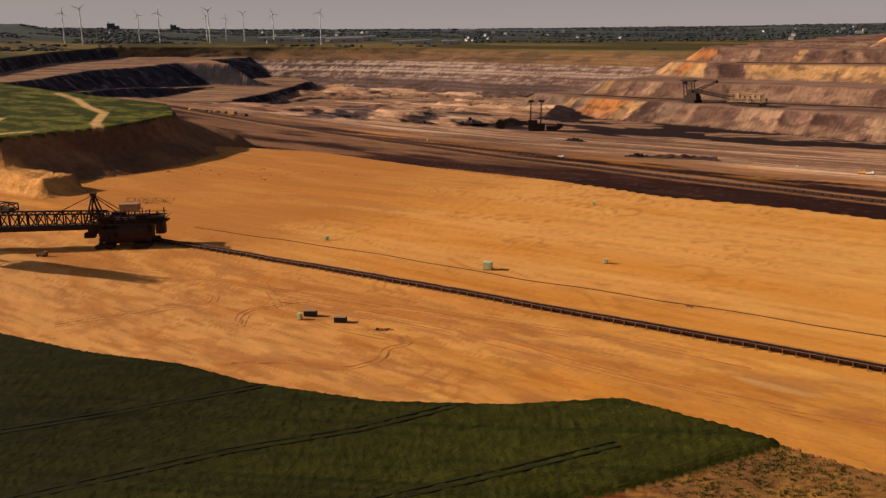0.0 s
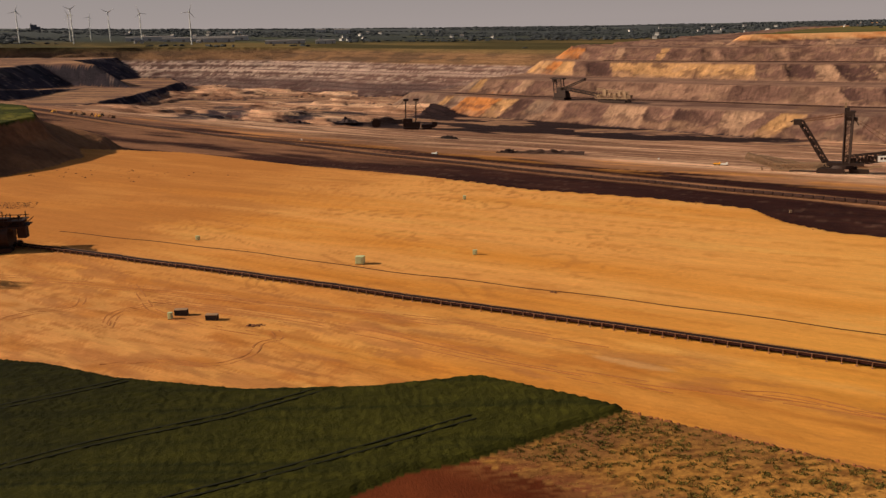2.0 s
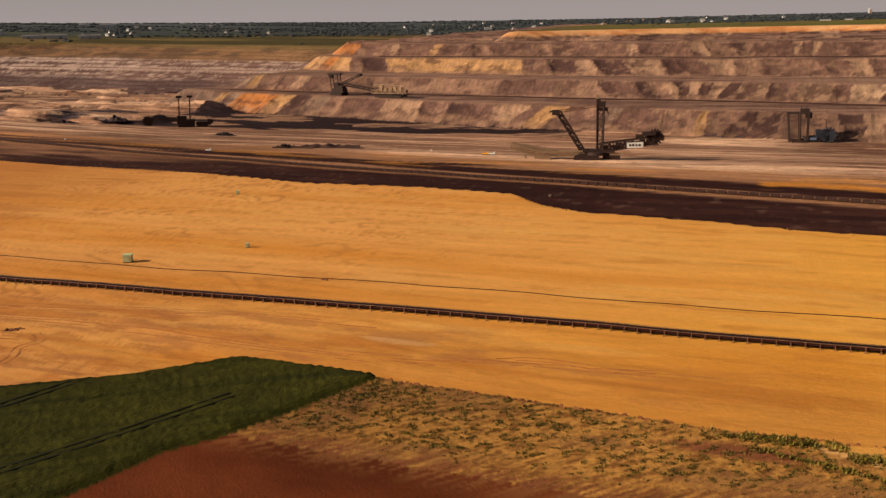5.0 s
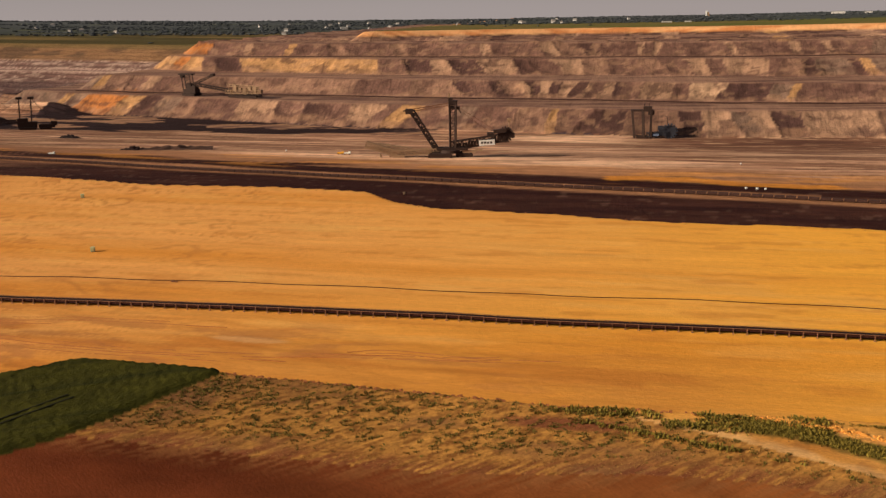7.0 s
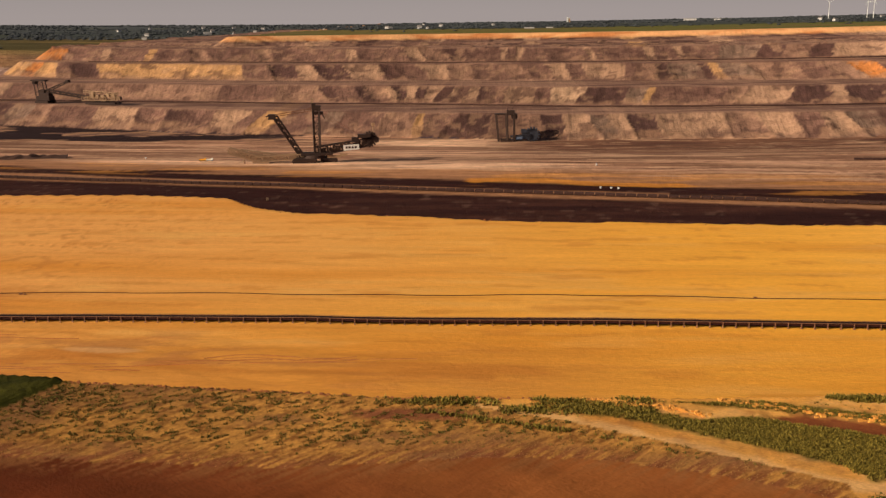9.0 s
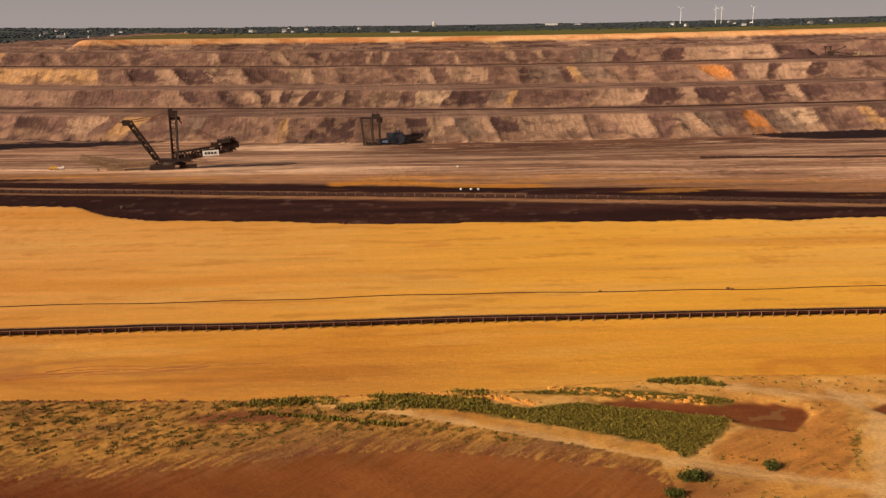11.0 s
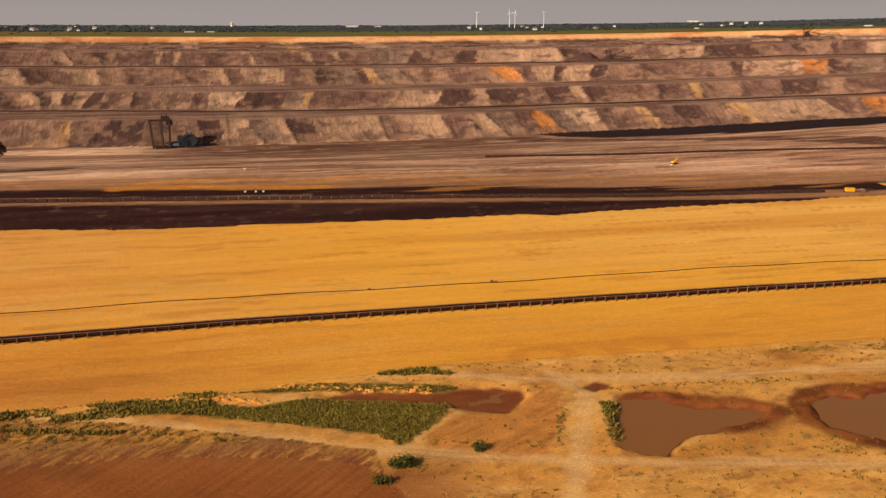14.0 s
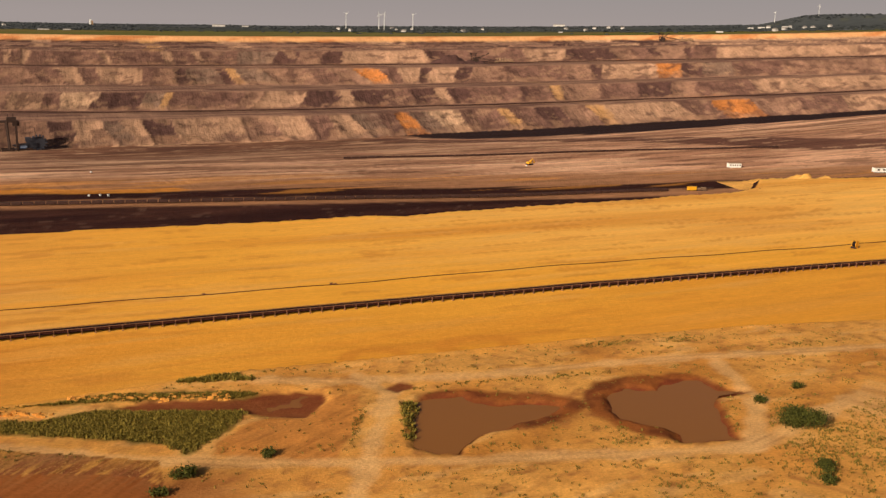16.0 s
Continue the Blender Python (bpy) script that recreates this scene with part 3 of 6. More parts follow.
def near_zone(x, y):
    """Fields of the near plateau: 10 crop, 11 stubble, 12 ploughed soil, 13 dirt."""
    crop = x < np.interp(y, *CROP_EDGE) + 0.5 * (fbm(x, y, 3, seed=30) - 0.5)
    soil = y < np.interp(x, *SOIL_EDGE) + 1.6 * (fbm(x - 0.9 * y, y * 0, 1.2, seed=31) - 0.5) * (x < 40)
    stubble = y < np.interp(x, *TRACK)
    return np.where(crop, 10, np.where(soil & (x < 60), 12, np.where(stubble, 11, 13)))


def mix(a, b, f):
    return a + (b - a) * np.clip(f, 0, 1)[..., None]


SAND_TRACKS = [[(-470, 250), (-400, 262), (-320, 268), (-240, 272), (-140, 266), (-40, 258), (60, 256), (200, 250)], [(-470, 240), (-360, 256), (-250, 262), (-120, 258), (0, 252)],
               [(-385, 205), (-368, 214), (-338, 224), (-322, 236), (-330, 252)], [(-322, 212), (-318, 222), (-300, 236), (-270, 240)],
               [(-262, 190), (-252, 198), (-240, 208), (-226, 212), (-232, 224), (-250, 232)], [(-420, 230), (-390, 214), (-350, 200), (-300, 190)],
               [(-200, 226), (-160, 222), (-120, 230), (-60, 224), (20, 228)]]


def sand_tone(x, y, z):
    out = mix(np.broadcast_to(lin(206, 140, 74), x.shape + (3,)), lin(230, 162, 58), ss((x + 280) / 460))
    out = mix(out, lin(228, 162, 88), ss((y - 300) / 60) * ss((120 - x) / 300) * 0.55)
    out = mix(out, lin(240, 180, 92), ss((x - 60) / 300) * ss((y - 310) / 60) * 0.8)
    out = mix(out, lin(204, 128, 40), (fbm(x, y, 190, 24, seed=50, octaves=2) - 0.5) * 1.7)
    out = mix(out, lin(222, 166, 90), (fbm(x, y, 46, 7, seed=51, octaves=4) - 0.54) * 1.8)
    out = mix(out, lin(184, 112, 44), ss((fbm(x, y, 24, 4, seed=49, octaves=3) - 0.62) * 8) * 0.4)
    out = mix(out, lin(200, 146, 90), ss((-120 - x) / 260) * ss((300 - y) / 60) * 0.5)
    out = mix(out, lin(190, 122, 52), ss((290 - y) / 40) * ss((x + 200) / 90) * ss((90 - x) / 90) * 0.6)
    near = (y < 300) & (x < 260)
    gap = np.full(x.shape, 1e9)
    for line in SAND_TRACKS:
        gap[near] = np.minimum(gap[near], near_path(line, x[near], y[near]))
    out = mix(out, lin(178, 108, 44), ss((5.5 - gap) / 3.5) * 0.6 * ss((fbm(x, y, 30, 12, seed=57, octaves=2) - 0.34) * 5))
    out = mix(out, lin(216, 166, 112), ss((1 - np.hypot((x + 118) / 15, (y - 269) / 3.5)) * 3) * 0.5)
    out = mix(out, lin(190, 116, 44), ss((3.4 - np.abs(np.hypot((x - 133) / 1.1, y - 246) - 8)) / 2) * 0.8 * (y > 243) + ss((3.4 - np.abs(np.hypot((x - 168) / 1.6, y - 247) - 7)) / 2) * 0.8)
    curl = fbm(x + 30 * (fbm(x, y, 50, seed=36, octaves=2) - 0.5), y, 70, 34, seed=35, octaves=3)
    arcs = ss((0.016 - np.abs(curl - 0.45)) / 0.012) + ss((0.014 - np.abs(curl - 0.52)) / 0.011) + ss((0.016 - np.abs(curl - 0.6)) / 0.012)
    out = mix(out, lin(160, 96, 46), arcs * 0.5 * ss((-60 - x) / 200) * ss((fbm(x, y, 25, 12, seed=34, octaves=2) - 0.4) * 6))
    out = mix(out, lin(164, 98, 46), ss((fbm(x, y, 12, 2.4, seed=33, octaves=3) - 0.56) * 7) * (0.2 + 0.35 * ss((300 - y) / 25)) * ss((-60 - x) / 150))
    out = mix(out, lin(166, 102, 48), ss((-360 - x) / 60) * ss((fbm(x, y, 60, 14, seed=32, octaves=3) - 0.4) * 6) * 0.6)
    out = mix(out, lin(180, 114, 54), ss((-330 - x) / 150) * ss((y - 305) / 30) * 0.7)
    out = mix(out, lin(210, 138, 48), ss((x - 20) / 120) * ss((292 - y) / 30) * 0.6)
    rub = fbm(x, y, 22, 6, seed=98, octaves=4)
    return mix(out, lin(168, 108, 62), ss((rub - 0.56) * 9) * 0.6 * ss((300 - y) / 30) * ss((60 - x) / 200))


# coal and brown earth beds; the two near x -1100 paint a mound's shadow
COAL_SHADE_BEDS = [([(-960, 1250), (-840, 1296), (-730, 1332), (-620, 1362), (-520, 1355), (-420, 1366), (-310, 1376)], 34, (36, 27, 30), 0.97),
             ([(500, 1230), (560, 1080), (620, 930), (680, 820), (760, 720), (900, 640)], 44, (76, 47, 39), 0.9), ([(80, 1270), (200, 1230), (300, 1220), (420, 1200)], 40, (98, 66, 54), 0.8),
             ([(-1090, 990), (-1190, 1180), (-1400, 1400)], 36, (58, 48, 52), 0.95), ([(-1080, 1240), (-1140, 1400)], 30, (56, 46, 50), 0.9), ([(-640, 1010), (-700, 1040)], 14, (54, 42, 42), 0.9)]
# ragged dark spots that paint in the shaded fronts of pit ridges
SHADE_SPOTS = [(-1130, 1090, 60, 36), (-1400, 1320, 60, 44), (-1085, 1242, 42, 28), (-1358, 1573, 34, 28), (-1135, 1417, 66, 34), (-902, 1048, 32, 14), (-982, 1237, 32, 16)]


def floor_tone(x, y, z):
    """Coal-dark streaks by the belt, paler loam behind."""
    d = y - (628 - 0.166 * x)
    shape = x.shape + (3,)
    n1 = fbm(x, y, 120, 12, seed=50, octaves=2)
    loam = mix(np.broadcast_to(lin(178, 135, 106), shape), lin(142, 102, 78), (fbm(x, y, 150, 22, seed=53, octaves=3) - 0.4) * 4)
    loam = mix(loam, lin(200, 158, 126), (fbm(x, y, 260, 30, seed=54, octaves=3) - 0.52) * 6)
    dark, tan = lin(50, 26, 22), lin(154, 108, 76)
    streak = fbm(x, y, 170, 10, seed=55, octaves=3)
    ahead = mix(np.broadcast_to(dark, shape), lin(66, 38, 30), (fbm(x, y, 60, 12, seed=51, octaves=2) - 0.45) * 3)
    ahead = mix(ahead, lin(120, 90, 74), ss((fbm(x, y, 9, 3, seed=79, octaves=2) - 0.72) * 12) * 0.3)
    ahead = mix(ahead, lin(140, 98, 72), ss((-400 - x) / 220) * ss((fbm(x, y, 120, 22, seed=30, octaves=4) - 0.34) * 5) * 0.85)
    ahead = mix(ahead, tan, ss((d + 16) / 6) * (1 - ss((d - 12) / 6)))
    behind = mix(ahead, dark, ss((d - 10) / 5) * (streak > 0.36))
    behind = mix(behind, tan, ss((d - 38 + 30 * (streak - 0.5)) / 10))
    behind = mix(behind, loam, ss((d - 75 + 60 * (streak - 0.5)) / 40))
    behind = mix(behind, lin(112, 78, 60), ss((fbm(x, y, 240, 50, seed=77, octaves=4) - 0.47) * 8) * ss((y - 720) / 120) * 0.8)
    behind = mix(behind, lin(200, 128, 48), ss((13 - near_path([(-10, 676), (36, 674), (75, 660), (130, 656)], x, y) - 16 * (fbm(x, y, 34, 7, seed=45, octaves=4) - 0.4)) / 5) * 0.85)
    for line, wide, rgb, force in COAL_SHADE_BEDS:
        gap = near_path(line, x, y) + 44 * (fbm(x, y, 70, 18, seed=46, octaves=4) - 0.5)
        behind = mix(behind, lin(*rgb), ss((wide - gap) / 9) * force)
    behind = mix(behind, lin(204, 136, 62), ss((fbm(x, y, 90, 10, seed=78, octaves=2) - 0.66) * 14) * ss((d - 20) / 10) * (1 - ss((d - 90) / 40)) * 0.45)
    behind = behind * (1 + 0.4 * ss((x - 150) / 450) * ss((d - 60) / 60) + 0.3 * ss((-600 - x) / 200) + 0.1 * ss((d - 60) / 60) * (x > -620) + 0.3 * ss((d - 50) / 40) * ss((x + 520) / 120) * ss((90 - x) / 120))[..., None]
    loamy = ss((x + 90) / 160) * ss((620 - x) / 240) * ss((y - 800) / 140)
    behind = mix(behind, mix(np.broadcast_to(lin(122, 84, 64), shape), lin(90, 58, 46), (fbm(x, y, 130, 40, seed=58, octaves=4) - 0.45) * 6), loamy * 0.8)
    for cx, cy, rx, ry in SHADE_SPOTS:
        spot = np.hypot((x - cx) / rx, (y - cy) / ry) + 1.6 * (fbm(x, y, 40, 18, seed=57, octaves=4) - 0.5)
        behind = mix(behind, lin(48, 41, 46), ss((1 - spot) / 0.15) * 0.95)
    fleck = fbm(x, y, 52, 7, seed=40, octaves=3)
    behind = mix(behind, lin(96, 62, 48), ss((fleck - 0.6) * 16) * ss((d - 60) / 60) * 0.55)
    behind = mix(behind, lin(206, 164, 128), ss((0.36 - fleck) * 16) * ss((d - 60) / 60) * 0.6)
    # dark ground along the spoil's foot, with the slope's shadow painted in
    foot = np.interp(x, [-1040, -960, -500, -300, -150, 430, 570, 720, 1300], [1750, 1250, 1290, 1350, 1700, 1700, 1215, 1100, 880])
    behind = mix(behind, lin(46, 32, 32), ss((y - foot + 110 * (fbm(x, y, 90, 26, seed=31, octaves=4) - 0.5)) / 14))
    return np.where((d < 0)[..., None], ahead, behind)


def spoil_tone(x, y, z):
    """Each tipped load has its own earth; the fourth value says how strongly small patches show."""
    zz = z - swell(x, y)
    row = np.digitize(zz, [-60, -39.8, -14.8, 12.2, 36.2, 41.2])
    tier = np.clip(row - 1, 0, 4)
    out = np.zeros(x.shape + (3,))
    for k in range(5):
        ok = tier == k
        if not ok.any():
            continue
        px, py = x[ok], y[ok]
        ly = terrace_y(k, px, py)
        earths = np.array([lin(*EARTHS[c]) for _, c in LOAD_ROWS[k]])
        got = earths[tipped_face(k, px, py, ly)[1]]
        down = np.maximum(ly - py, 0)
        streak = fbm(px + 0.3 * down, down, 8, 60, seed=61 + k, octaves=3)
        got = mix(got, got * 0.7, ss((streak - 0.57) * 7) * 0.7)
        got = mix(got, got * 1.25, ss((0.4 - streak) * 7) * 0.6)
        clump = fbm(px, down, 22, 10, seed=71 + k, octaves=5)
        got = mix(got, lin(82, 57, 50), ss((clump - 0.6) * 18) * 0.65)
        got = mix(got, lin(160, 124, 98), ss((0.375 - clump) * 18) * 0.4)
        speck = fbm(px, down, 8, 4, seed=75 + k, octaves=3)
        got = got * (1 + 0.25 * np.clip((speck - 0.5) * 2.4, -0.7, 0.7))[..., None]
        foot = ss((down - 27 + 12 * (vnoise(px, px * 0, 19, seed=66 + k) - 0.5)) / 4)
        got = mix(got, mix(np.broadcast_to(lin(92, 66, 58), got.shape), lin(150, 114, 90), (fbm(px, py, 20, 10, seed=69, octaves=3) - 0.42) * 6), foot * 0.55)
        out[ok] = got
    out = out * ((0.9 + 0.34 * fbm(x, zz, 150, 60, seed=60, octaves=2)) * (1.0 + 0.1 * ss((x - 350) / 550) - 0.2 * ss((x + 320) / 200) * ss((420 - x) / 200)))[..., None] * np.array([1.0, 0.985, 0.95])
    levels = np.array([-41, -41, -16, 11, 35, 40, 55])[np.clip(row, 0, 6)]
    ledge = ss((1.5 - np.abs(zz - levels)) * 1.5)
    path = mix(np.broadcast_to(lin(146, 110, 90), x.shape + (3,)), lin(106, 76, 64), (fbm(x, y, 90, 12, seed=67, octaves=3) - 0.42) * 6)
    out = mix(out, path, ledge * 0.85)
    heap = (zz > levels + 1.2) & (row < 6)
    out = np.where(heap[..., None], mix(np.broadcast_to(lin(86, 64, 56), out.shape), lin(160, 124, 98), (fbm(x, y, 26, 10, seed=59, octaves=2) - 0.4) * 5), out)
    top = (row >= 5) * ss((zz - 44) / 3)
    out = mix(out, mix(np.broadcast_to(lin(216, 158, 106), out.shape), lin(192, 124, 74), (fbm(x, y, 60, 14, seed=58, octaves=2) - 0.5) * 5), top)
    return np.concatenate([out, (1 - 0.8 * ledge - 0.6 * top * (1 - ledge)).clip(0, 1)[..., None]], -1)


def side_tone(x, y, z):
    """Coal-dark clay faces with their shade also in the colour, tan ledges with pale lips and wheel roads."""
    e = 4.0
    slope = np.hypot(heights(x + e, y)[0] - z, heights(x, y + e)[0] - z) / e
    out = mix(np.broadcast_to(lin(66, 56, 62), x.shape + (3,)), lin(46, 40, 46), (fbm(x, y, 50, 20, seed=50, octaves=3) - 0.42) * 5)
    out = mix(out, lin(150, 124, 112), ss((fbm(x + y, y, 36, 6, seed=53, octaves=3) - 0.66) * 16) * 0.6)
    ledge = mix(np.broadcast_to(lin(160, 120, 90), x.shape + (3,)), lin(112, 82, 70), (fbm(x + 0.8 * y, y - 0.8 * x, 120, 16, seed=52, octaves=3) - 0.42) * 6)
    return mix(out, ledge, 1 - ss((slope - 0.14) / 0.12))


def wall_tone(x, y, z):
    """Pale broken ledges between darker cut faces, in many seams."""
    zz = z - swell(x, y) + 4 * (vnoise(x, y * 0, 160, seed=63) - 0.5)
    part_way, level = wall_z(x, y)[2], np.floor((z - swell(x, y) + 72) / 92 * 13 + 0.3).astype(int)
    grain = fbm(x, zz, 13, 3.5, seed=65, octaves=4)
    seam = 0.65 * chance(level, 3, 2) + 0.35 * vnoise(x, level * 1.0, 120, 1, seed=64) + 0.5 * (grain - 0.5)
    out = mix(np.broadcast_to(lin(112, 84, 75), x.shape + (3,)), lin(196, 164, 146), ss((seam - 0.38) / 0.3))
    out = mix(out, lin(82, 58, 54), ss((part_way - 0.36) / 0.1) * ss((0.66 - part_way) / 0.1) * 0.85)
    out = mix(out, lin(204, 174, 152), ss((grain - 0.58) * 12) * 0.5)
    out = mix(out, lin(124, 92, 80), ss((x + 1750) / 500) * 0.35)
    out = mix(out, lin(74, 54, 54), ss((-42 - zz) / 8) * 0.8 * (0.6 + 0.4 * (seam > 0.5)))
    out = mix(out, mix(np.broadcast_to(lin(138, 102, 72), out.shape), lin(106, 80, 60), (fbm(x, zz, 40, 7, seed=45, octaves=3) - 0.42) * 5), ss((zz + 13) / 6))
    return mix(out, lin(112, 92, 58), ss((zz - 10) / 6) * 0.8)


def crop_tone(x, y, z):
    out = mix(np.broadcast_to(lin(47, 45, 11), x.shape + (3,)), lin(60, 57, 16), (fbm(x, y, 3, 1.6, seed=69, octaves=3) - 0.42) * 2)
    out = mix(out, lin(32, 33, 9), (fbm(x * 0.86 + y * 0.5, y * 0.86 - x * 0.5, 60, 1.6, seed=73, octaves=2) - 0.6) * 3)
    # crop tone gets darker towards lower x
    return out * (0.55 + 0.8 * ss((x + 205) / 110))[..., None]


def straw_tone(x, y, z):
    out = mix(np.broadcast_to(lin(182, 128, 62), x.shape + (3,)), lin(124, 80, 38), (fbm(x - 0.9 * y, y, 0.9, 1.6, seed=70, octaves=3) - 0.4) * 3.5)
    out = mix(out, lin(132, 90, 54), (fbm(x, y, 16, 7, seed=44, octaves=3) - 0.45) * 3)
    out = mix(out, lin(120, 68, 44), ss((1.0 - np.hypot((x + 12) / 15, (y - 154) / 3.5)) * 2) * 0.9)
    out = out * (1.09 - 0.26 * ss((-20 - x) / 70))[..., None]
    return mix(out, lin(120, 66, 42), ss((np.interp(x, *SOIL_EDGE) + 9 - y) / 9) * ss((fbm(x - 0.9 * y, y, 0.8, 5, seed=74, octaves=2) - 0.3) * 4) * 0.85)


def dirt_tone(x, y, z):
    out = mix(np.broadcast_to(lin(212, 152, 76), x.shape + (3,)), lin(190, 126, 56), (fbm(x, y, 18, 12, seed=72, octaves=4) - 0.45) * 3)
    out = mix(out, lin(160, 104, 54), (fbm(x, y, 2.2, 1.6, seed=38, octaves=3) - 0.5) * 2.6)
    out = mix(out, lin(226, 178, 112), ss((fbm(x, y, 9, 3, seed=37, octaves=3) - 0.6) * 9) * 0.3)
    plot = outline_gap(PLOT, x, y) + 2 * (fbm(x, y, 4, seed=55, octaves=3) - 0.5)
    turned = mix(np.broadcast_to(lin(190, 122, 58), out.shape), lin(148, 90, 42), (fbm(x + 0.6 * y, y - 0.6 * x, 9, 1.0, seed=56, octaves=3) - 0.45) * 2.2)
    out = mix(out, turned, ss(-plot / 1.5) * 0.85)
    for way in WAYS:
        out = mix(out, lin(212, 164, 106), ss((2.8 - near_path(way, x, y) + 3 * (fbm(x, y, 4, seed=75, octaves=2) - 0.5)) / 2.2) * 0.7)
    ruts = np.minimum(np.abs(near_path(WAYS[0], x, y) - 1.0), np.abs(near_path(WAYS[2], x, y) - 1.0))
    out = mix(out, lin(168, 118, 72), ss((0.45 - ruts) / 0.3) * 0.5 * ss((fbm(x, y, 12, seed=54, octaves=2) - 0.4) * 6))
    for patch in (GREEN_LOW, GREEN_HIGH):
        out = mix(out, lin(104, 88, 40), ss((0.6 - outline_gap(patch, x, y) + 2.5 * (fbm(x, y, 2.5, seed=52, octaves=3) - 0.5)) / 1.2) * 0.8)
    out = mix(out, lin(146, 88, 46), ss((74 - x + 6 * (fbm(x, y, 5, seed=39, octaves=3) - 0.5)) / 14) * ss((130 - y) / 10) * 0.85)
    out = mix(out, lin(222, 154, 68), ss((y - crest_y(x) + 5 + 5 * (fbm(x, y, 7, seed=29, octaves=3) - 0.5)) / 6) * 0.8)
    rag = 3.4 * (fbm(x, y, 5, seed=76, octaves=4) - 0.5)
    wet = np.minimum(outline_gap(WET_EAST, x, y), outline_gap(WET_WEST, x, y)) + rag
    out = mix(out, mix(np.broadcast_to(lin(134, 74, 35), out.shape), lin(104, 52, 28), (fbm(x, y, 4, seed=51, octaves=3) - 0.42) * 5), ss((1.8 - wet) / 2.2) * 0.95)
    gap = np.full(x.shape, 1e9)
    for poly, _ in SINKS:
        gap = np.minimum(gap, outline_gap(poly, x, y))
    return mix(out, lin(108, 52, 31), ss((0.9 - gap - rag * 0.6) / 1.0) * 0.92)


def soil_tone(x, y, z):
    out = mix(np.broadcast_to(lin(86, 39, 18), x.shape + (3,)), lin(104, 50, 25), (fbm(x, y, 30, 12, seed=71, octaves=3) - 0.42) * 4)
    out = mix(out, lin(152, 90, 44), ss((x + 70) / 100) * (0.75 + 0.5 * (fbm(x, y, 9, 6, seed=43, octaves=3) - 0.5)))
    near_edge = ss((y - np.interp(x, *SOIL_EDGE) + 7) / 7) * ss((fbm(x - 0.9 * y, y, 0.8, 5, seed=42, octaves=2) - 0.35) * 4)
    return mix(out, lin(140, 92, 52), near_edge * 0.6)


HILL_PATHS = [[(-1000, 548), (-931, 530), (-857, 498), (-800, 480), (-735, 432), (-682, 405)], [(-760, 322), (-735, 345), (-728, 372)], [(-880, 396), (-835, 404), (-800, 372)]]


def meadow_tone(x, y, z):
    out = mix(np.broadcast_to(lin(54, 58, 16), x.shape + (3,)), lin(102, 95, 35), (fbm(x, y, 30, 13, seed=67, octaves=5) - 0.46) * 6)
    out = mix(out, lin(38, 42, 14), ss((fbm(x, y, 8, 5, seed=68, octaves=3) - 0.6) * 12) * 0.7)
    for line in HILL_PATHS:
        out = mix(out, lin(196, 154, 100), ss((5 - near_path(line, x, y)) / 2))
    return out


def country_tone(x, y, z):
    r, az = np.hypot(x, y), np.degrees(np.arctan2(x, y))
    out = mix(mix(np.broadcast_to(lin(74, 64, 36), x.shape + (3,)), lin(92, 92, 40), ss((az + 22) / 16)), lin(112, 92, 54), (fbm(x, y, 420, 90, seed=66) - 0.45) * 5)
    # beyond the rim distance haze is painted in: ground greys and pales with r
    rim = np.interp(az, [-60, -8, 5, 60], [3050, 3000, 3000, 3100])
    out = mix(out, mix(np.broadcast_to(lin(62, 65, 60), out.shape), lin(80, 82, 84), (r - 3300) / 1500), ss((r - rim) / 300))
    return mix(out, lin(92, 92, 56), ss((fbm(x, y, 380, 60, seed=68, octaves=2) - 0.66) * 12) * 0.35)


def face_tone(x, y, z):
    """Brown loam below the turf with the hill's shade put into its colour, bright sand at the near foot."""
    out = mix(np.broadcast_to(lin(122, 84, 58), x.shape + (3,)), lin(150, 104, 70), (fbm(x, y + z, 40, 30, seed=68, octaves=3) - 0.42) * 4)
    return mix(out, lin(200, 140, 78), ss((352 - y) / 10) * ss((22 - z) / 6))


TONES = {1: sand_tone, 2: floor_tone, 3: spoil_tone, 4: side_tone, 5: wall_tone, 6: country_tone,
         7: meadow_tone, 8: face_tone,
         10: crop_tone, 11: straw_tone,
         12: soil_tone, 13: dirt_tone}


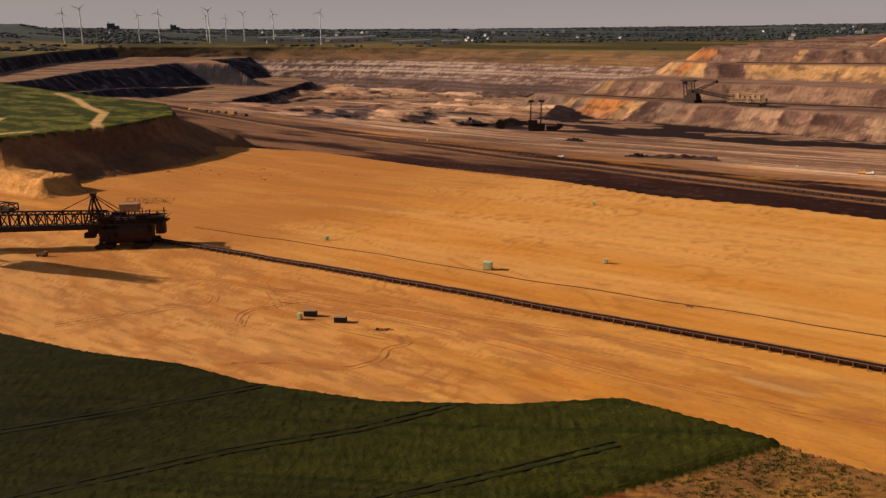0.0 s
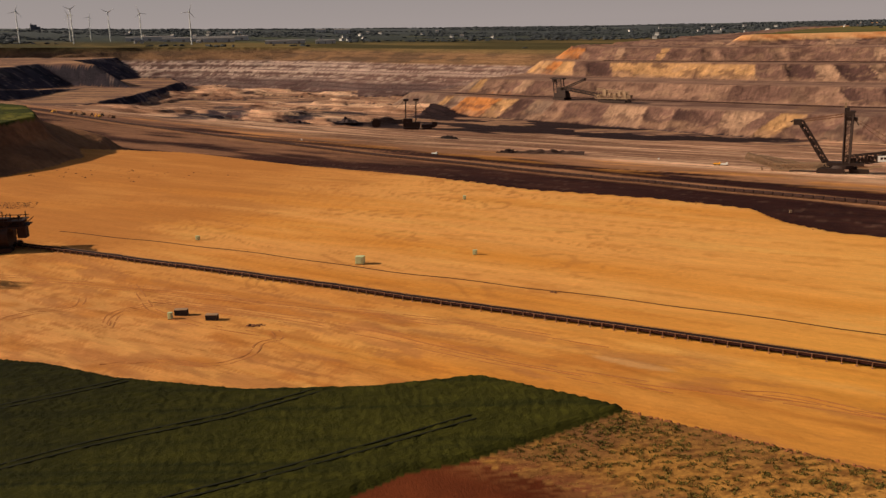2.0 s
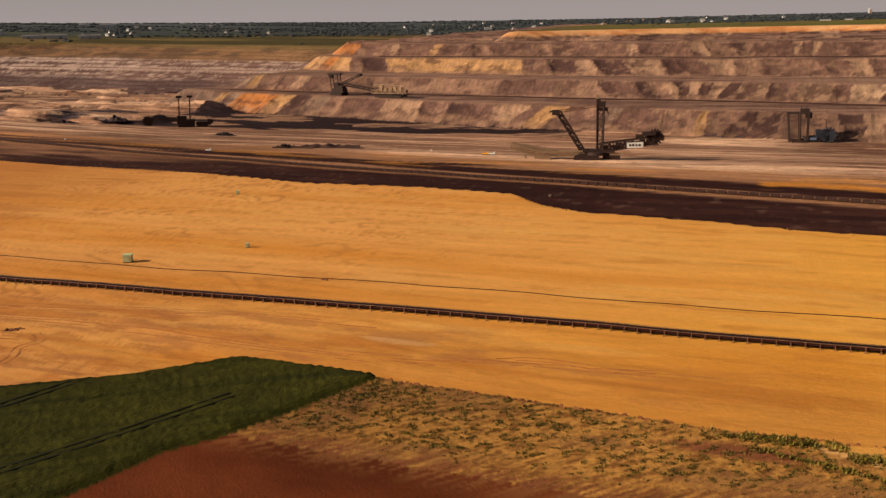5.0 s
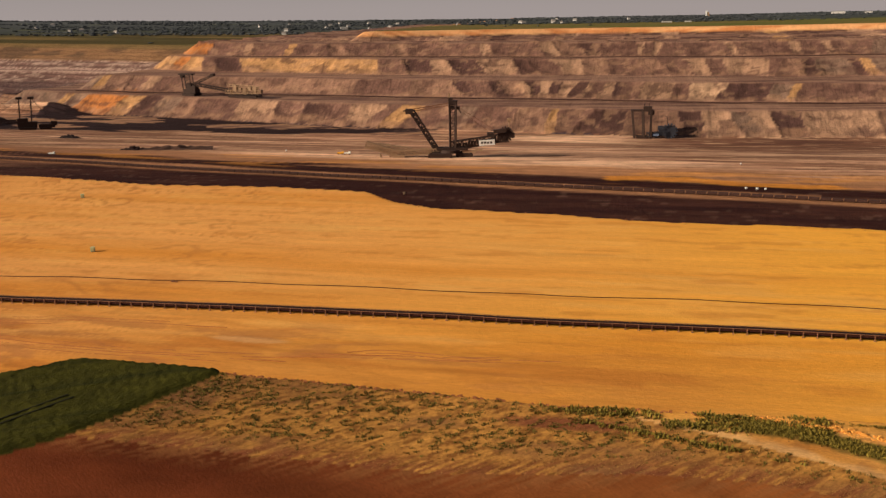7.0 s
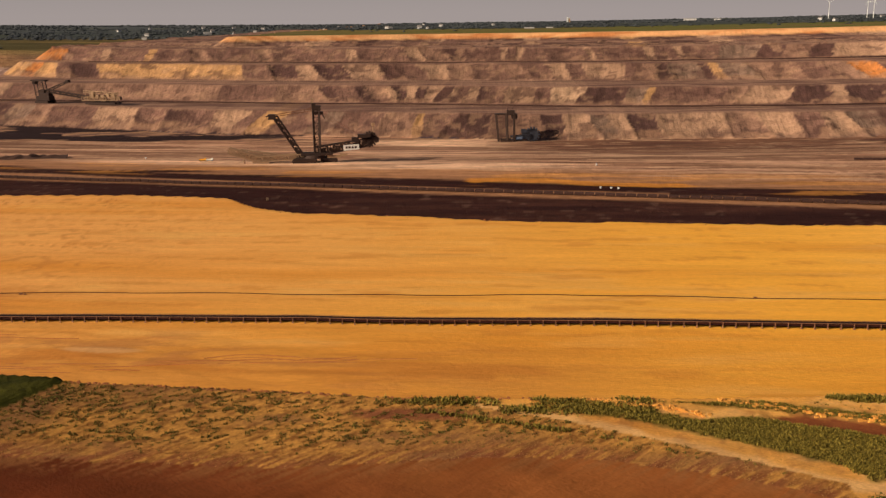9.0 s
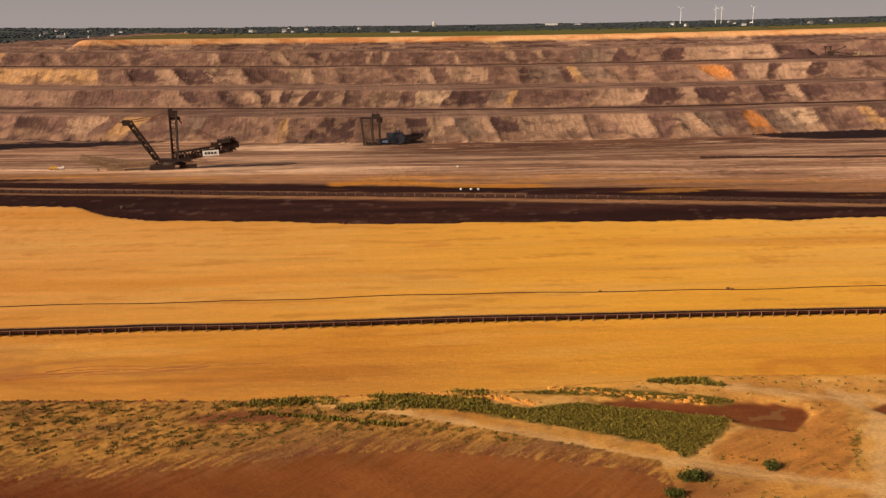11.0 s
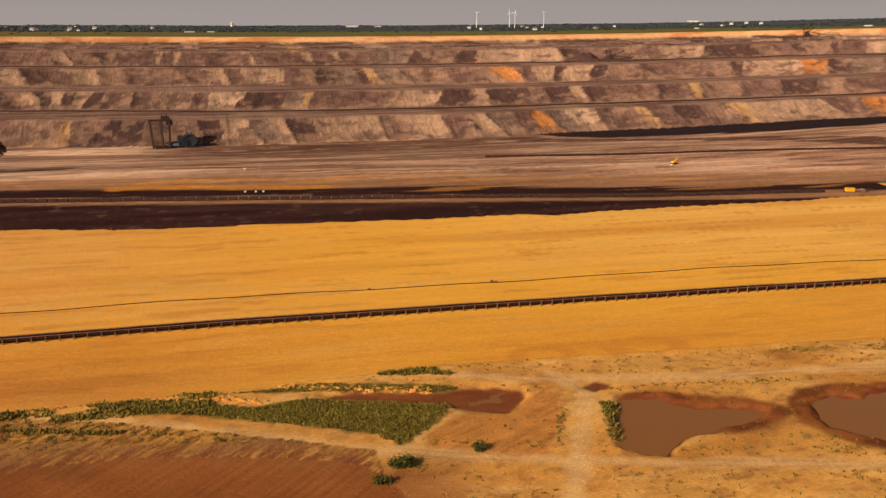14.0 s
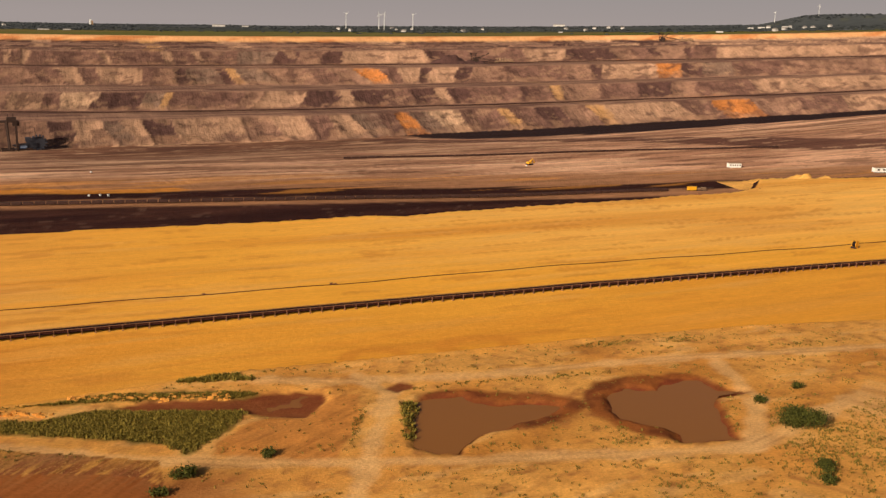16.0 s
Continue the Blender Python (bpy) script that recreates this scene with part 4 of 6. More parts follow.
def ground_sheet():
    fine = np.linspace(-70, 58, 1080)
    coarse = np.concatenate([np.arange(58.5, 180, 5.5), np.arange(-180, -70.2, 5.5)])
    az = np.radians(np.concatenate([fine, coarse[:1] * 0 + 58.3, coarse]))
    radii = np.concatenate([[0.0, 12, 25, 38, 50, 60], 69 * 1690 / np.linspace(69 * 1690 / 66.0, 69 * 1690 / 196, 310),
                            1e5 * 1.69 / np.linspace(1e5 * 1.69 / 197, 1e5 * 1.69 / 640, 236), np.geomspace(645, 1290, 150),
                            np.linspace(1294, 2050, 190), np.linspace(2058, 2900, 150), np.geomspace(2940, 4960, 24)])
    a, r = np.meshgrid(az, radii, indexing="ij")
    x, y = r * np.sin(a), r * np.cos(a)
    z, zone = heights(x, y)
    zone = np.where(zone == 0, near_zone(x, y), zone)
    ok = zone == 10
    z[ok] += (0.8 + 0.3 * (vnoise(x[ok], y[ok], 0.8, seed=80) - 0.5)) * (0.1 + 0.9 * ss((np.interp(y[ok], *CROP_EDGE) - x[ok]) / 2.6))
    ok = zone == 11
    z[ok] += 0.15 * (fbm(x[ok] - 0.9 * y[ok], y[ok], 0.9, 1.6, seed=81, octaves=2) - 0.5)
    ok = zone == 12
    z[ok] += 0.2 * (vnoise(x[ok] - 0.9 * y[ok], y[ok], 0.9, 30, seed=83) - 0.5)
    ok = zone == 13
    z[ok] += 0.35 * (fbm(x[ok], y[ok], 4, seed=82, octaves=3) - 0.5)
    tone = np.ones(x.shape + (4,))
    for key in TONES:
        ok = zone == key
        got = TONES[key](x[ok], y[ok], z[ok])
        tone[ok, :got.shape[-1]] = got
    na, nr = x.shape
    pts = np.stack([x, y, z], -1).reshape(-1, 3)
    idx = np.arange(na * nr).reshape(na, nr)
    nxt = np.roll(idx, -1, 0)
    quads = np.stack([idx[:, :-1], nxt[:, :-1], nxt[:, 1:], idx[:, 1:]], -1).reshape(-1, 4)
    face_zone = zone[:, :-1].reshape(-1)
    return pts, quads, face_zone, tone.reshape(-1, 4)


ZONES = {
    1: ("sand_bench", SAND, "wide graded bench of orange-yellow sand", "sand"),
    2: ("pit_floor", BENCH, "muddy brown pit floor with coal-dark streaks", "pit floor"),
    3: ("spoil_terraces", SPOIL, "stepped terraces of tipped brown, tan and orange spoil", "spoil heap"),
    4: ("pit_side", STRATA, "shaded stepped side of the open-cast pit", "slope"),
    5: ("pit_wall", STRATA, "far pit wall cut in pale and dark seams", "slope"),
    6: ("ground", COUNTRY, "flat green and brown farmland fading to painted haze-grey at the horizon", "farmland"),
    7: ("hill_meadow", MEADOW, "grassy top of an uncut hill", "meadow"),
    8: ("hill_face", STRATA, "steep shaded sand face below a meadow", "slope"),
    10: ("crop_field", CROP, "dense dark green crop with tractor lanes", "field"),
    11: ("stubble_field", STRAW_SOIL, "pale straw stubble with scattered green weeds", "field"),
    12: ("ploughed_field", SOIL, "bare reddish-brown ploughed soil", "field"),
    13: ("dirt_ground", DIRT, "trodden light sandy dirt beside the pit", "ground"),
}
pts, quads, face_zone, tone = ground_sheet()
for key, (name, material, label, category) in ZONES.items():
    q = quads[face_zone == key]
    used, inverse = np.unique(q, return_inverse=True)
    me = bpy.data.meshes.new(name)
    me.vertices.add(len(used)), me.loops.add(q.size), me.polygons.add(len(q))
    me.vertices.foreach_set("co", pts[used].astype(np.float32).ravel())
    me.loops.foreach_set("vertex_index", inverse.astype(np.int32).ravel())
    me.polygons.foreach_set("loop_start", np.arange(0, q.size, 4, dtype=np.int32))
    me.update(calc_edges=True)
    layer = me.attributes.new("tone", "FLOAT_COLOR", "POINT")
    layer.data.foreach_set("color", tone[used].astype(np.float32).ravel())
    me.polygons.foreach_set("use_smooth", np.ones(len(q), bool))
    me.materials.append(material)
    tagged(new(name, me), label, category, kind="structure")


# ---- belt conveyor on the sand ----
OXIDE = plain_material("dark_red_oxide_steel", lin(54, 27, 22), 0.8, 0.1, 0.3, 0.5)
BELT_STEEL = plain_material("rust_dusted_steel", lin(140, 100, 76), 0.75, 0.1, 0.3, 0.5)
def conveyor_y(x):
    return 298.5 - 12.5 * (x / 410) ** 2


def belt_conveyor():
    top = thing("belt_conveyor", "long black belt conveyor on low steel frames across the sand", "conveyor")
    step, x0, x1 = 4.15, -442.0, 470.0
    count = int((x1 - x0) / step)
    frame_bm = bmesh.new()
    for s in (-1.5, 1.5):
        box(frame_bm, 0, s, 0.1, 0.7, 0.6, 0.2)
        bar(frame_bm, (0, s, 0.1), (0, s, 2.0), 0.22)
        bar(frame_bm, (0, s, 1.7), (0, s * 0.5, 1.35), 0.14)
        bar(frame_bm, (0, s, 1.98), (step, s, 1.98), 0.14)
    bar(frame_bm, (0, -1.5, 1.28), (0, 1.5, 1.28), 0.2)
    bar(frame_bm, (0, -1.5, 0.5), (0, 1.5, 0.5), 0.16)
    me = mesh_from(frame_bm, "support_frame")
    me.materials.append(BELT_STEEL)
    for k in range(count + 1):
        x = x0 + k * step
        share("support_frame", me, top, pose(x, conveyor_y(x), ground_z(x, conveyor_y(x)) - 0.05))
    for name, prof, material in (("belt", [(-1.0, 1.72), (-0.5, 1.45), (0.5, 1.45), (1.0, 1.72)], RUBBER), ("return_belt", [(-0.95, 0.72), (0.95, 0.72)], RUBBER),
                                 ("stringer", [(-1.25, 0.95), (-1.25, 1.8)], OXIDE), ("stringer", [(1.25, 0.95), (1.25, 1.8)], OXIDE)):
        bm = bmesh.new()
        last = None
        for k in range(count + 1):
            x = x0 + k * step
            ring = []
            for thick in (0, 0.08):
                for v, h in prof:
                    off = (thick, 0) if name == "stringer" else (0, -thick)
                    ring.append(bm.verts.new((x, conveyor_y(x) + v + off[0], ground_z(x, conveyor_y(x)) + h + off[1])))
            n = len(prof)
            loop = ring[:n] + ring[n:][::-1]
            if last:
                for i in range(len(loop)):
                    j = (i + 1) % len(loop)
                    bm.faces.new((last[i], last[j], loop[j], loop[i]))
            last = loop
        part(name, bm, material, top)
    return top


belt_conveyor()


# ---- ponds ----
WATER = bpy.data.materials.new("muddy_water")
WATER.use_nodes = True
_b = WATER.node_tree.nodes["Principled BSDF"]
_b.inputs["Base Color"].default_value = (*lin(134, 86, 40), 1)
_b.inputs["Roughness"].default_value, _b.inputs["IOR"].default_value = 0.12, 1.18
_n, _p = WATER.node_tree.nodes.new("ShaderNodeTexNoise"), WATER.node_tree.nodes.new("ShaderNodeBump")
_n.inputs["Scale"].default_value, _p.inputs["Strength"].default_value, _p.inputs["Distance"].default_value = 1.4, 0.05, 0.05
WATER.node_tree.links.new(_n.outputs[0], _p.inputs["Height"]), WATER.node_tree.links.new(_p.outputs[0], _b.inputs["Normal"])


def water(name, poly, level, label):
    bm = bmesh.new()
    cx, cy = sum(p[0] for p in poly) / len(poly), sum(p[1] for p in poly) / len(poly)
    vs = [bm.verts.new((cx + (px - cx) * 1.12, cy + (py - cy) * 1.12, level)) for px, py in poly]
    bm.faces.new(vs)
    bmesh.ops.recalc_face_normals(bm, faces=bm.faces)
    if bm.faces[:][0].normal.z < 0:
        bmesh.ops.reverse_faces(bm, faces=bm.faces)
    ob = part(name, bm, WATER)
    return tagged(ob, label, "pond", kind="structure")


water("water_1", POND_EAST, PLATEAU - 0.62, "shallow muddy brown pond with ragged shore")
water("water_2", POND_WEST, PLATEAU - 0.62, "still muddy brown pond in sandy dirt")
water("water_3", DITCH_POOL, PLATEAU - 0.66, "shallow pool at the end of a muddy ditch")


# ---- weeds and stubble ----
def leaf_material(name, a, b):
    m = bpy.data.materials.new(name)
    m.use_nodes = True
    n, l = m.node_tree.nodes, m.node_tree.links
    geo, ramp = n.new("ShaderNodeNewGeometry"), n.new("ShaderNodeMix")
    ramp.data_type = "RGBA"
    ramp.inputs["A"].default_value, ramp.inputs["B"].default_value = (*lin(*a), 1), (*lin(*b), 1)
    l.new(geo.outputs["Random Per Island"], ramp.inputs["Factor"])
    l.new(ramp.outputs["Result"], n["Principled BSDF"].inputs["Base Color"])
    n["Principled BSDF"].inputs["Roughness"].default_value = 0.8
    n["Principled BSDF"].inputs["Specular IOR Level"].default_value = 0.2
    return m


WEED = leaf_material("weed_leaves", (76, 66, 18), (140, 118, 44))
STRAW = leaf_material("dry_straw", (138, 98, 46), (178, 132, 72))
DRY_WEED = leaf_material("dusty_weed_leaves", (86, 74, 22), (142, 116, 48))
STUBBLE_WEED = leaf_material("low_weed_leaves", (68, 60, 18), (124, 104, 42))
BUSH = leaf_material("bush_leaves", (44, 48, 13), (86, 84, 28))
# far leaves are greyed, distance haze put into their colour
WOOD_LEAF = leaf_material("haze_grey_tree_leaves", (55, 58, 58), (66, 68, 70))


def tufts(name, spots, material, label, category, blades=7, size=(0.5, 1.1), spread=0.5, seed=1):
    """Many small plants, each a burst of pointed leaves, joined."""
    rs = np.random.RandomState(seed)
    verts, faces = [], []
    for x, y, z in spots:
        s = rs.uniform(*size)
        for _ in range(blades):
            a, tilt = rs.uniform(0, 6.283), rs.uniform(0.15, 1.0)
            bx, by = x + rs.normal() * spread * s, y + rs.normal() * spread * s
            w = s * rs.uniform(0.14, 0.3)
            dx, dy = math.cos(a), math.sin(a)
            k = len(verts)
            verts += [(bx - dy * w, by + dx * w, z - 0.05), (bx + dy * w, by - dx * w, z - 0.05),
                      (bx + dx * s * tilt * 0.6 + dy * w, by + dy * s * tilt * 0.6 - dx * w, z + s * (1 - 0.4 * tilt) * 0.6),
                      (bx + dx * s * tilt, by + dy * s * tilt, z + s * (1 - 0.55 * tilt))]
            faces += [(k, k + 1, k + 2), (k, k + 2, k + 3)]
    me = bpy.data.meshes.new(name)
    me.from_pydata(verts, [], faces)
    me.materials.append(material)
    return tagged(new(name, me), label, category, kind="stuff")


def scatter(count, box_, keep, seed):
    """Spots on the near plateau where keep(x, y) says how likely a plant is."""
    rs = np.random.RandomState(seed)
    x, y = rs.uniform(box_[0], box_[1], count), rs.uniform(box_[2], box_[3], count)
    ok = (rs.rand(count) < keep(x, y)) & (y < crest_y(x) - 0.2)
    x, y = x[ok], y[ok]
    z, _ = heights(x, y)
    return list(zip(x, y, z))


def in_patch(poly, soft=1.5):
    return lambda x, y: ss((-outline_gap(poly, x, y) + 1.2 * (fbm(x, y, 3, seed=90) - 0.4)) / soft) * (sink(x, y) < 0.35)


tufts("weeds", scatter(26000, (15, 78, 130, 163), in_patch(GREEN_LOW), 1), WEED, "low dense green weeds beside a ditch", "weeds", 6, (0.28, 0.6), seed=2)
tufts("weeds", scatter(12000, (28, 80, 148, 166), in_patch(GREEN_HIGH, 1.0), 3), WEED, "strip of green weeds on a ditch bank", "weeds", 6, (0.25, 0.5), seed=4)
tufts("weeds", scatter(3000, (60, 82, 156, 167), in_patch(GREEN_SLIVER, 0.6), 5), WEED, "thin strip of green weeds on sandy dirt", "weeds", 6, (0.4, 0.9), seed=6)


def crest_weeds(x, y):
    d = crest_y(x) - y
    on = ss((x + 22) / 20) * (x < 32)
    return on * (ss((2.6 + 2.0 * (x > 4) - np.abs(d - 1.6 - 1.4 * (x > 4))) / 1.5) * (fbm(x, y, 9, 3, seed=91) > 0.34) + ss((0.8 - near_path([(-18, 158), (5.7, 151.2), (27.2, 143.8), (36, 140)], x, y)) * 2) * (fbm(x, y, 4, seed=92) > 0.4))


tufts("weeds", scatter(9000, (-30, 36, 138, 170), crest_weeds, 7), WEED, "green weeds along the broken field edge", "weeds", 6, (0.35, 0.8), seed=8)


def stubble_weeds(x, y):
    z = near_zone(x, y)
    clump = 0.72 * fbm(x - 0.4 * y, y, 0.9, 1.0, seed=93, octaves=1) + 0.28 * fbm(x, y, 12, 6, seed=41, octaves=2)
    edge = ss((np.interp(y, *CROP_EDGE) + 26 - x) / 26) * 0.16
    return (z == 11) * ss((clump + edge - 0.58) * 11.0) * 0.6 * ss((y - np.interp(x, *SOIL_EDGE) - 3) / 8)


tufts("weeds", scatter(60000, (-100, 50, 128, 172), stubble_weeds, 9), STUBBLE_WEED, "scattered low weeds among the stubble", "weeds", 5, (0.2, 0.42), seed=10)


def stubble_rows(x, y):
    z = near_zone(x, y)
    return (z == 11) * (0.35 + 0.5 * (vnoise(x - 0.9 * y, y, 1.3, 30, seed=94) > 0.5))


tufts("straw_stubble", scatter(30000, (-100, 56, 126, 172), stubble_rows, 11), STRAW, "dry pale straw stubble in rows", "stubble", 4, (0.1, 0.2), seed=12)


def dirt_weeds(x, y):
    z = near_zone(x, y)
    way = np.full(x.shape, 1e9)
    for line in WAYS:
        way = np.minimum(way, near_path(line, x, y))
    far_east = ss((x - 95) / 60) * ss((128 - y) / 25) + 1.2 * ss((x - 150) / 25) * ss((112 - y) / 15)
    strip = ss((1.2 - np.abs(way - 5)) / 1.0) * 0.4
    north = ss((1 - np.hypot((x - 155) / 10, (y - 156.5) / 2.5)) * 2) + 0.7 * ss((1 - np.hypot((x - 175) / 9, (y - 154) / 3)) * 2) + 0.6 * ss((1 - np.hypot((x - 198) / 8, (y - 141) / 3)) * 2)
    rows = np.full(x.shape, 1e9)
    for line in WEED_ROWS:
        rows = np.minimum(rows, near_path(line, x, y))
    rows = ss((1.1 - rows) / 0.6) * (fbm(x, y, 3, seed=96) > 0.42)
    return (z == 13) * (way > 2.6) * (sink(x, y) < 0.2) * np.clip(far_east * ss((fbm(x, y, 9, seed=95) - 0.46) * 6) + strip * (fbm(x, y, 5, seed=96) > 0.55) + north + rows + 0.1, 0, 1)


WEED_ROWS = [[(106.6, 111.5), (101.5, 101.8)], [(108.6, 109.1), (104.9, 100.6), (103, 96)], [(112.9, 146.1), (130, 143.3), (147.1, 140.9)], [(92.8, 140), (89.7, 132.9), (85.7, 122.6)]]
tufts("weeds", scatter(26000, (60, 215, 78, 165), dirt_weeds, 13), DRY_WEED, "sparse dusty weeds on sandy dirt", "weeds", 5, (0.2, 0.48), seed=14)


def bush(x, y, r, h, label, seed):
    """A low shrub: short stems and many leaves in clumps."""
    top = thing("bush", label, "bush", pose(x, y, ground_z(x, y) - 0.05))
    rs = np.random.RandomState(seed)
    bm = bmesh.new()
    tips = []
    for _ in range(9):
        a, t = rs.uniform(0, 6.28), rs.uniform(0.3, 0.9)
        tip = (math.cos(a) * r * t, math.sin(a) * r * t, h * rs.uniform(0.5, 0.9))
        bar(bm, (0, 0, 0), tip, 0.1, 0.03, 5)
        tips.append(tip)
    part("stem", bm, BARK, top)
    verts, faces = [], []
    for k in range(int(420 * r * r)):
        tx, ty, tz = tips[rs.randint(9)]
        c = np.array([tx, ty, tz]) + rs.normal(size=3) * np.array([r * 0.33, r * 0.33, h * 0.25])
        c[2] = max(c[2], 0.05)
        u, v = rs.normal(size=3), rs.normal(size=3)
        u, v = u / np.linalg.norm(u) * 0.22, v / np.linalg.norm(v) * 0.12
        i = len(verts)
        verts += [tuple(c - u), tuple(c + v), tuple(c + u), tuple(c - v)]
        faces.append((i, i + 1, i + 2, i + 3))
    me = bpy.data.meshes.new("leaves")
    me.from_pydata(verts, [], faces)
    me.materials.append(BUSH)
    ob = new("leaves", me)
    ob.parent = top


BARK = plain_material("brown_bark", lin(84, 62, 44), 0.9, 0, 0.3, 4)
for i, (bx, by, br, bh, note) in enumerate([
        (72.8, 126.7, 1.1, 0.9, "small green bush on bare sandy dirt"), (58.8, 124.6, 1.6, 1.2, "ragged green bush at the ploughed field's edge"),
        (54.5, 119.5, 1.1, 0.9, "small green bush on the field's edge"), (164.6, 106.6, 3.3, 2.4, "large round green bush beside a dirt track"),
        (165.2, 117.3, 1.2, 1.0, "small green bush on sandy ground"), (155.3, 91.1, 1.6, 1.2, "green bush among dry weeds"),
        (152.2, 87.7, 1.3, 1.0, "small bush among dry weeds"), (177.3, 120.6, 1.1, 1.0, "low bush among dry weeds")]):
    bush(bx, by, br, bh, note, 60 + i)
tufts("weeds", scatter(800, (94, 104, 119, 141), lambda x, y: ss((2.2 - near_path([(97.5, 126), (99.5, 132), (102, 139)], x, y)) / 1.2) * (sink(x, y) < 0.6), 15), WEED,
      "green reeds along the pond's bank", "weeds", 6, (0.4, 0.8), seed=16)


# ---- wheel lanes through the crop ----
LANE_SOIL = plain_material("trampled_lane_soil", lin(30, 29, 11), 0.95, 0, 0.4, 2)


def ribbon(name, line, width, lift, material, label, category, z_of=ground_z, step=2.0, sides=0.0):
    """A thin strip laid along a line over the ground."""
    bm = bmesh.new()
    pts2 = []
    for (ax, ay), (bx, by) in zip(line, line[1:]):
        n = max(1, int(math.hypot(bx - ax, by - ay) / step))
        pts2 += [(ax + (bx - ax) * i / n, ay + (by - ay) * i / n) for i in range(n)]
    pts2.append(line[-1])
    last = None
    for i, (px, py) in enumerate(pts2):
        qx, qy = pts2[min(i + 1, len(pts2) - 1)]
        ox, oy = pts2[max(i - 1, 0)]
        d = math.hypot(qx - ox, qy - oy) or 1
        nx, ny = -(qy - oy) / d, (qx - ox) / d
        z = z_of(px, py) + lift
        w = width * 0.5 * (0.8 + 0.4 * noise.noise((px * 0.3, py * 0.3, 0)))
        cx, cy = px + nx * sides, py + ny * sides
        ring = [bm.verts.new((cx + nx * w, cy + ny * w, z)), bm.verts.new((cx - nx * w, cy - ny * w, z)),
                bm.verts.new((cx - nx * w, cy - ny * w, z - 0.12)), bm.verts.new((cx + nx * w, cy + ny * w, z - 0.12))]
        if last:
            for k in range(4):
                bm.faces.new((last[k], last[(k + 1) % 4], ring[(k + 1) % 4], ring[k]))
        last = ring
    bmesh.ops.recalc_face_normals(bm, faces=bm.faces)
    return tagged(part(name, bm, material), label, category, kind="structure")


for line in LANES:
    for s in (-0.95, 0.95):
        ribbon("wheel_lane", line, 0.55, 0.92, LANE_SOIL, "dark wheel lane pressed through green crop", "lane", sides=s)


# ---- wheel tracks on the sand ----
RUT = plain_material("damp_rutted_sand", lin(172, 108, 56), 0.95, 0, 0.3, 0.4)
TRACK_LINES = [
    [(-349, 180), (-337, 206), (-332, 217), (-325, 230), (-333, 240)], [(-352, 182), (-341, 207), (-336, 219), (-329, 232)],
    [(-295, 220), (-305, 231), (-303, 241), (-298, 252)], [(-292, 219), (-302, 231), (-300, 242), (-292, 254)],
    [(-262, 191), (-252, 202), (-231, 208), (-227, 221), (-232, 231), (-230, 238), (-236, 243)],
    [(-430, 234), (-350, 252), (-285, 262), (-224, 271), (-190, 275)], [(-430, 240), (-340, 258), (-270, 268), (-200, 278), (-130, 281)],
    [(-305, 252), (-225, 259), (-170, 256), (-123, 255), (-85, 259), (-20, 263)], [(-300, 248), (-220, 254), (-160, 251), (-100, 251)],
    [(-330, 262), (-310, 250), (-292, 240), (-262, 236), (-228, 240)],
    [(-84, 262), (-72, 265), (-50, 262), (-38, 264)]]
for line in TRACK_LINES:
    ends = [line[0]] + line + [line[-1]]
    soft = []
    for p0, p1, p2, p3 in zip(ends, ends[1:], ends[2:], ends[3:]):
        for k in range(8):
            f = k / 8
            soft.append(tuple(0.5 * (2 * q1 + (q2 - q0) * f + (2 * q0 - 5 * q1 + 4 * q2 - q3) * f * f + (3 * q1 - q0 - 3 * q2 + q3) * f ** 3) for q0, q1, q2, q3 in zip(p0, p1, p2, p3)))
    soft.append(line[-1])
    for s in (-1.3, 1.3):
        ribbon("wheel_track", soft, 0.7, 0.05, RUT, "damp brown wheel track pressed into the sand", "wheel track", sides=s, step=1.5)


# ---- far conveyors ----
DUSTY_BELT = plain_material("mud_dusted_belt", lin(66, 44, 37), 0.9, 0.0, 0.35, 0.3)


def far_conveyor(line, label, step=6.0, high=2.2, wide=3.0, fill=0.88):
    """A conveyor seen from afar: one belt body and its posts."""
    top = thing("belt_conveyor", label, "conveyor")
    body, posts = bmesh.new(), bmesh.new()
    for (ax, ay), (bx, by) in zip(line, line[1:]):
        n = max(1, int(math.hypot(bx - ax, by - ay) / step))
        xs, ys = np.linspace(ax, bx, n + 1), np.linspace(ay, by, n + 1)
        zs, _ = heights(xs.copy(), ys.copy())
        for i in range(n):
            a, b = Vector((xs[i], ys[i], zs[i] + high * 0.62)), Vector((xs[i + 1], ys[i + 1], zs[i + 1] + high * 0.62))
            bar(body, a, a + (b - a) * fill, wide, high * 0.7)
            box(posts, b.x, b.y, b.z - high * 0.3, 0.25, wide * 0.8, high * 0.7)
    part("belt", body, DUSTY_BELT, top)
    tagged(part("support", posts, STEEL_RUST, top, "row of dusty steel trestles"), kind="stuff")


far_conveyor([(-1300, 846), (-1171, 826), (-732, 747), (-515, 705), (-252, 662), (21, 624), (207, 594), (344, 571), (470, 556)], "long belt conveyor across the dark pit floor", 6.5)
far_conveyor([(294, 788), (445, 765), (560, 750), (715, 712)], "low belt conveyor on the loamy pit floor", 7, 1.8)


def toe_line(k, x0, x1, bend=60):
    """The foot of terrace k, a few metres out on the ledge before it."""
    tx, ty = np.array(TERRACES[k][2], float).T
    rise = (TERRACES[k][0] - TERRACES[k - 1][0]) / 0.62
    return [(float(x), float(np.interp(x, tx, ty) - rise - 24)) for x in np.arange(x0, x1, bend)]


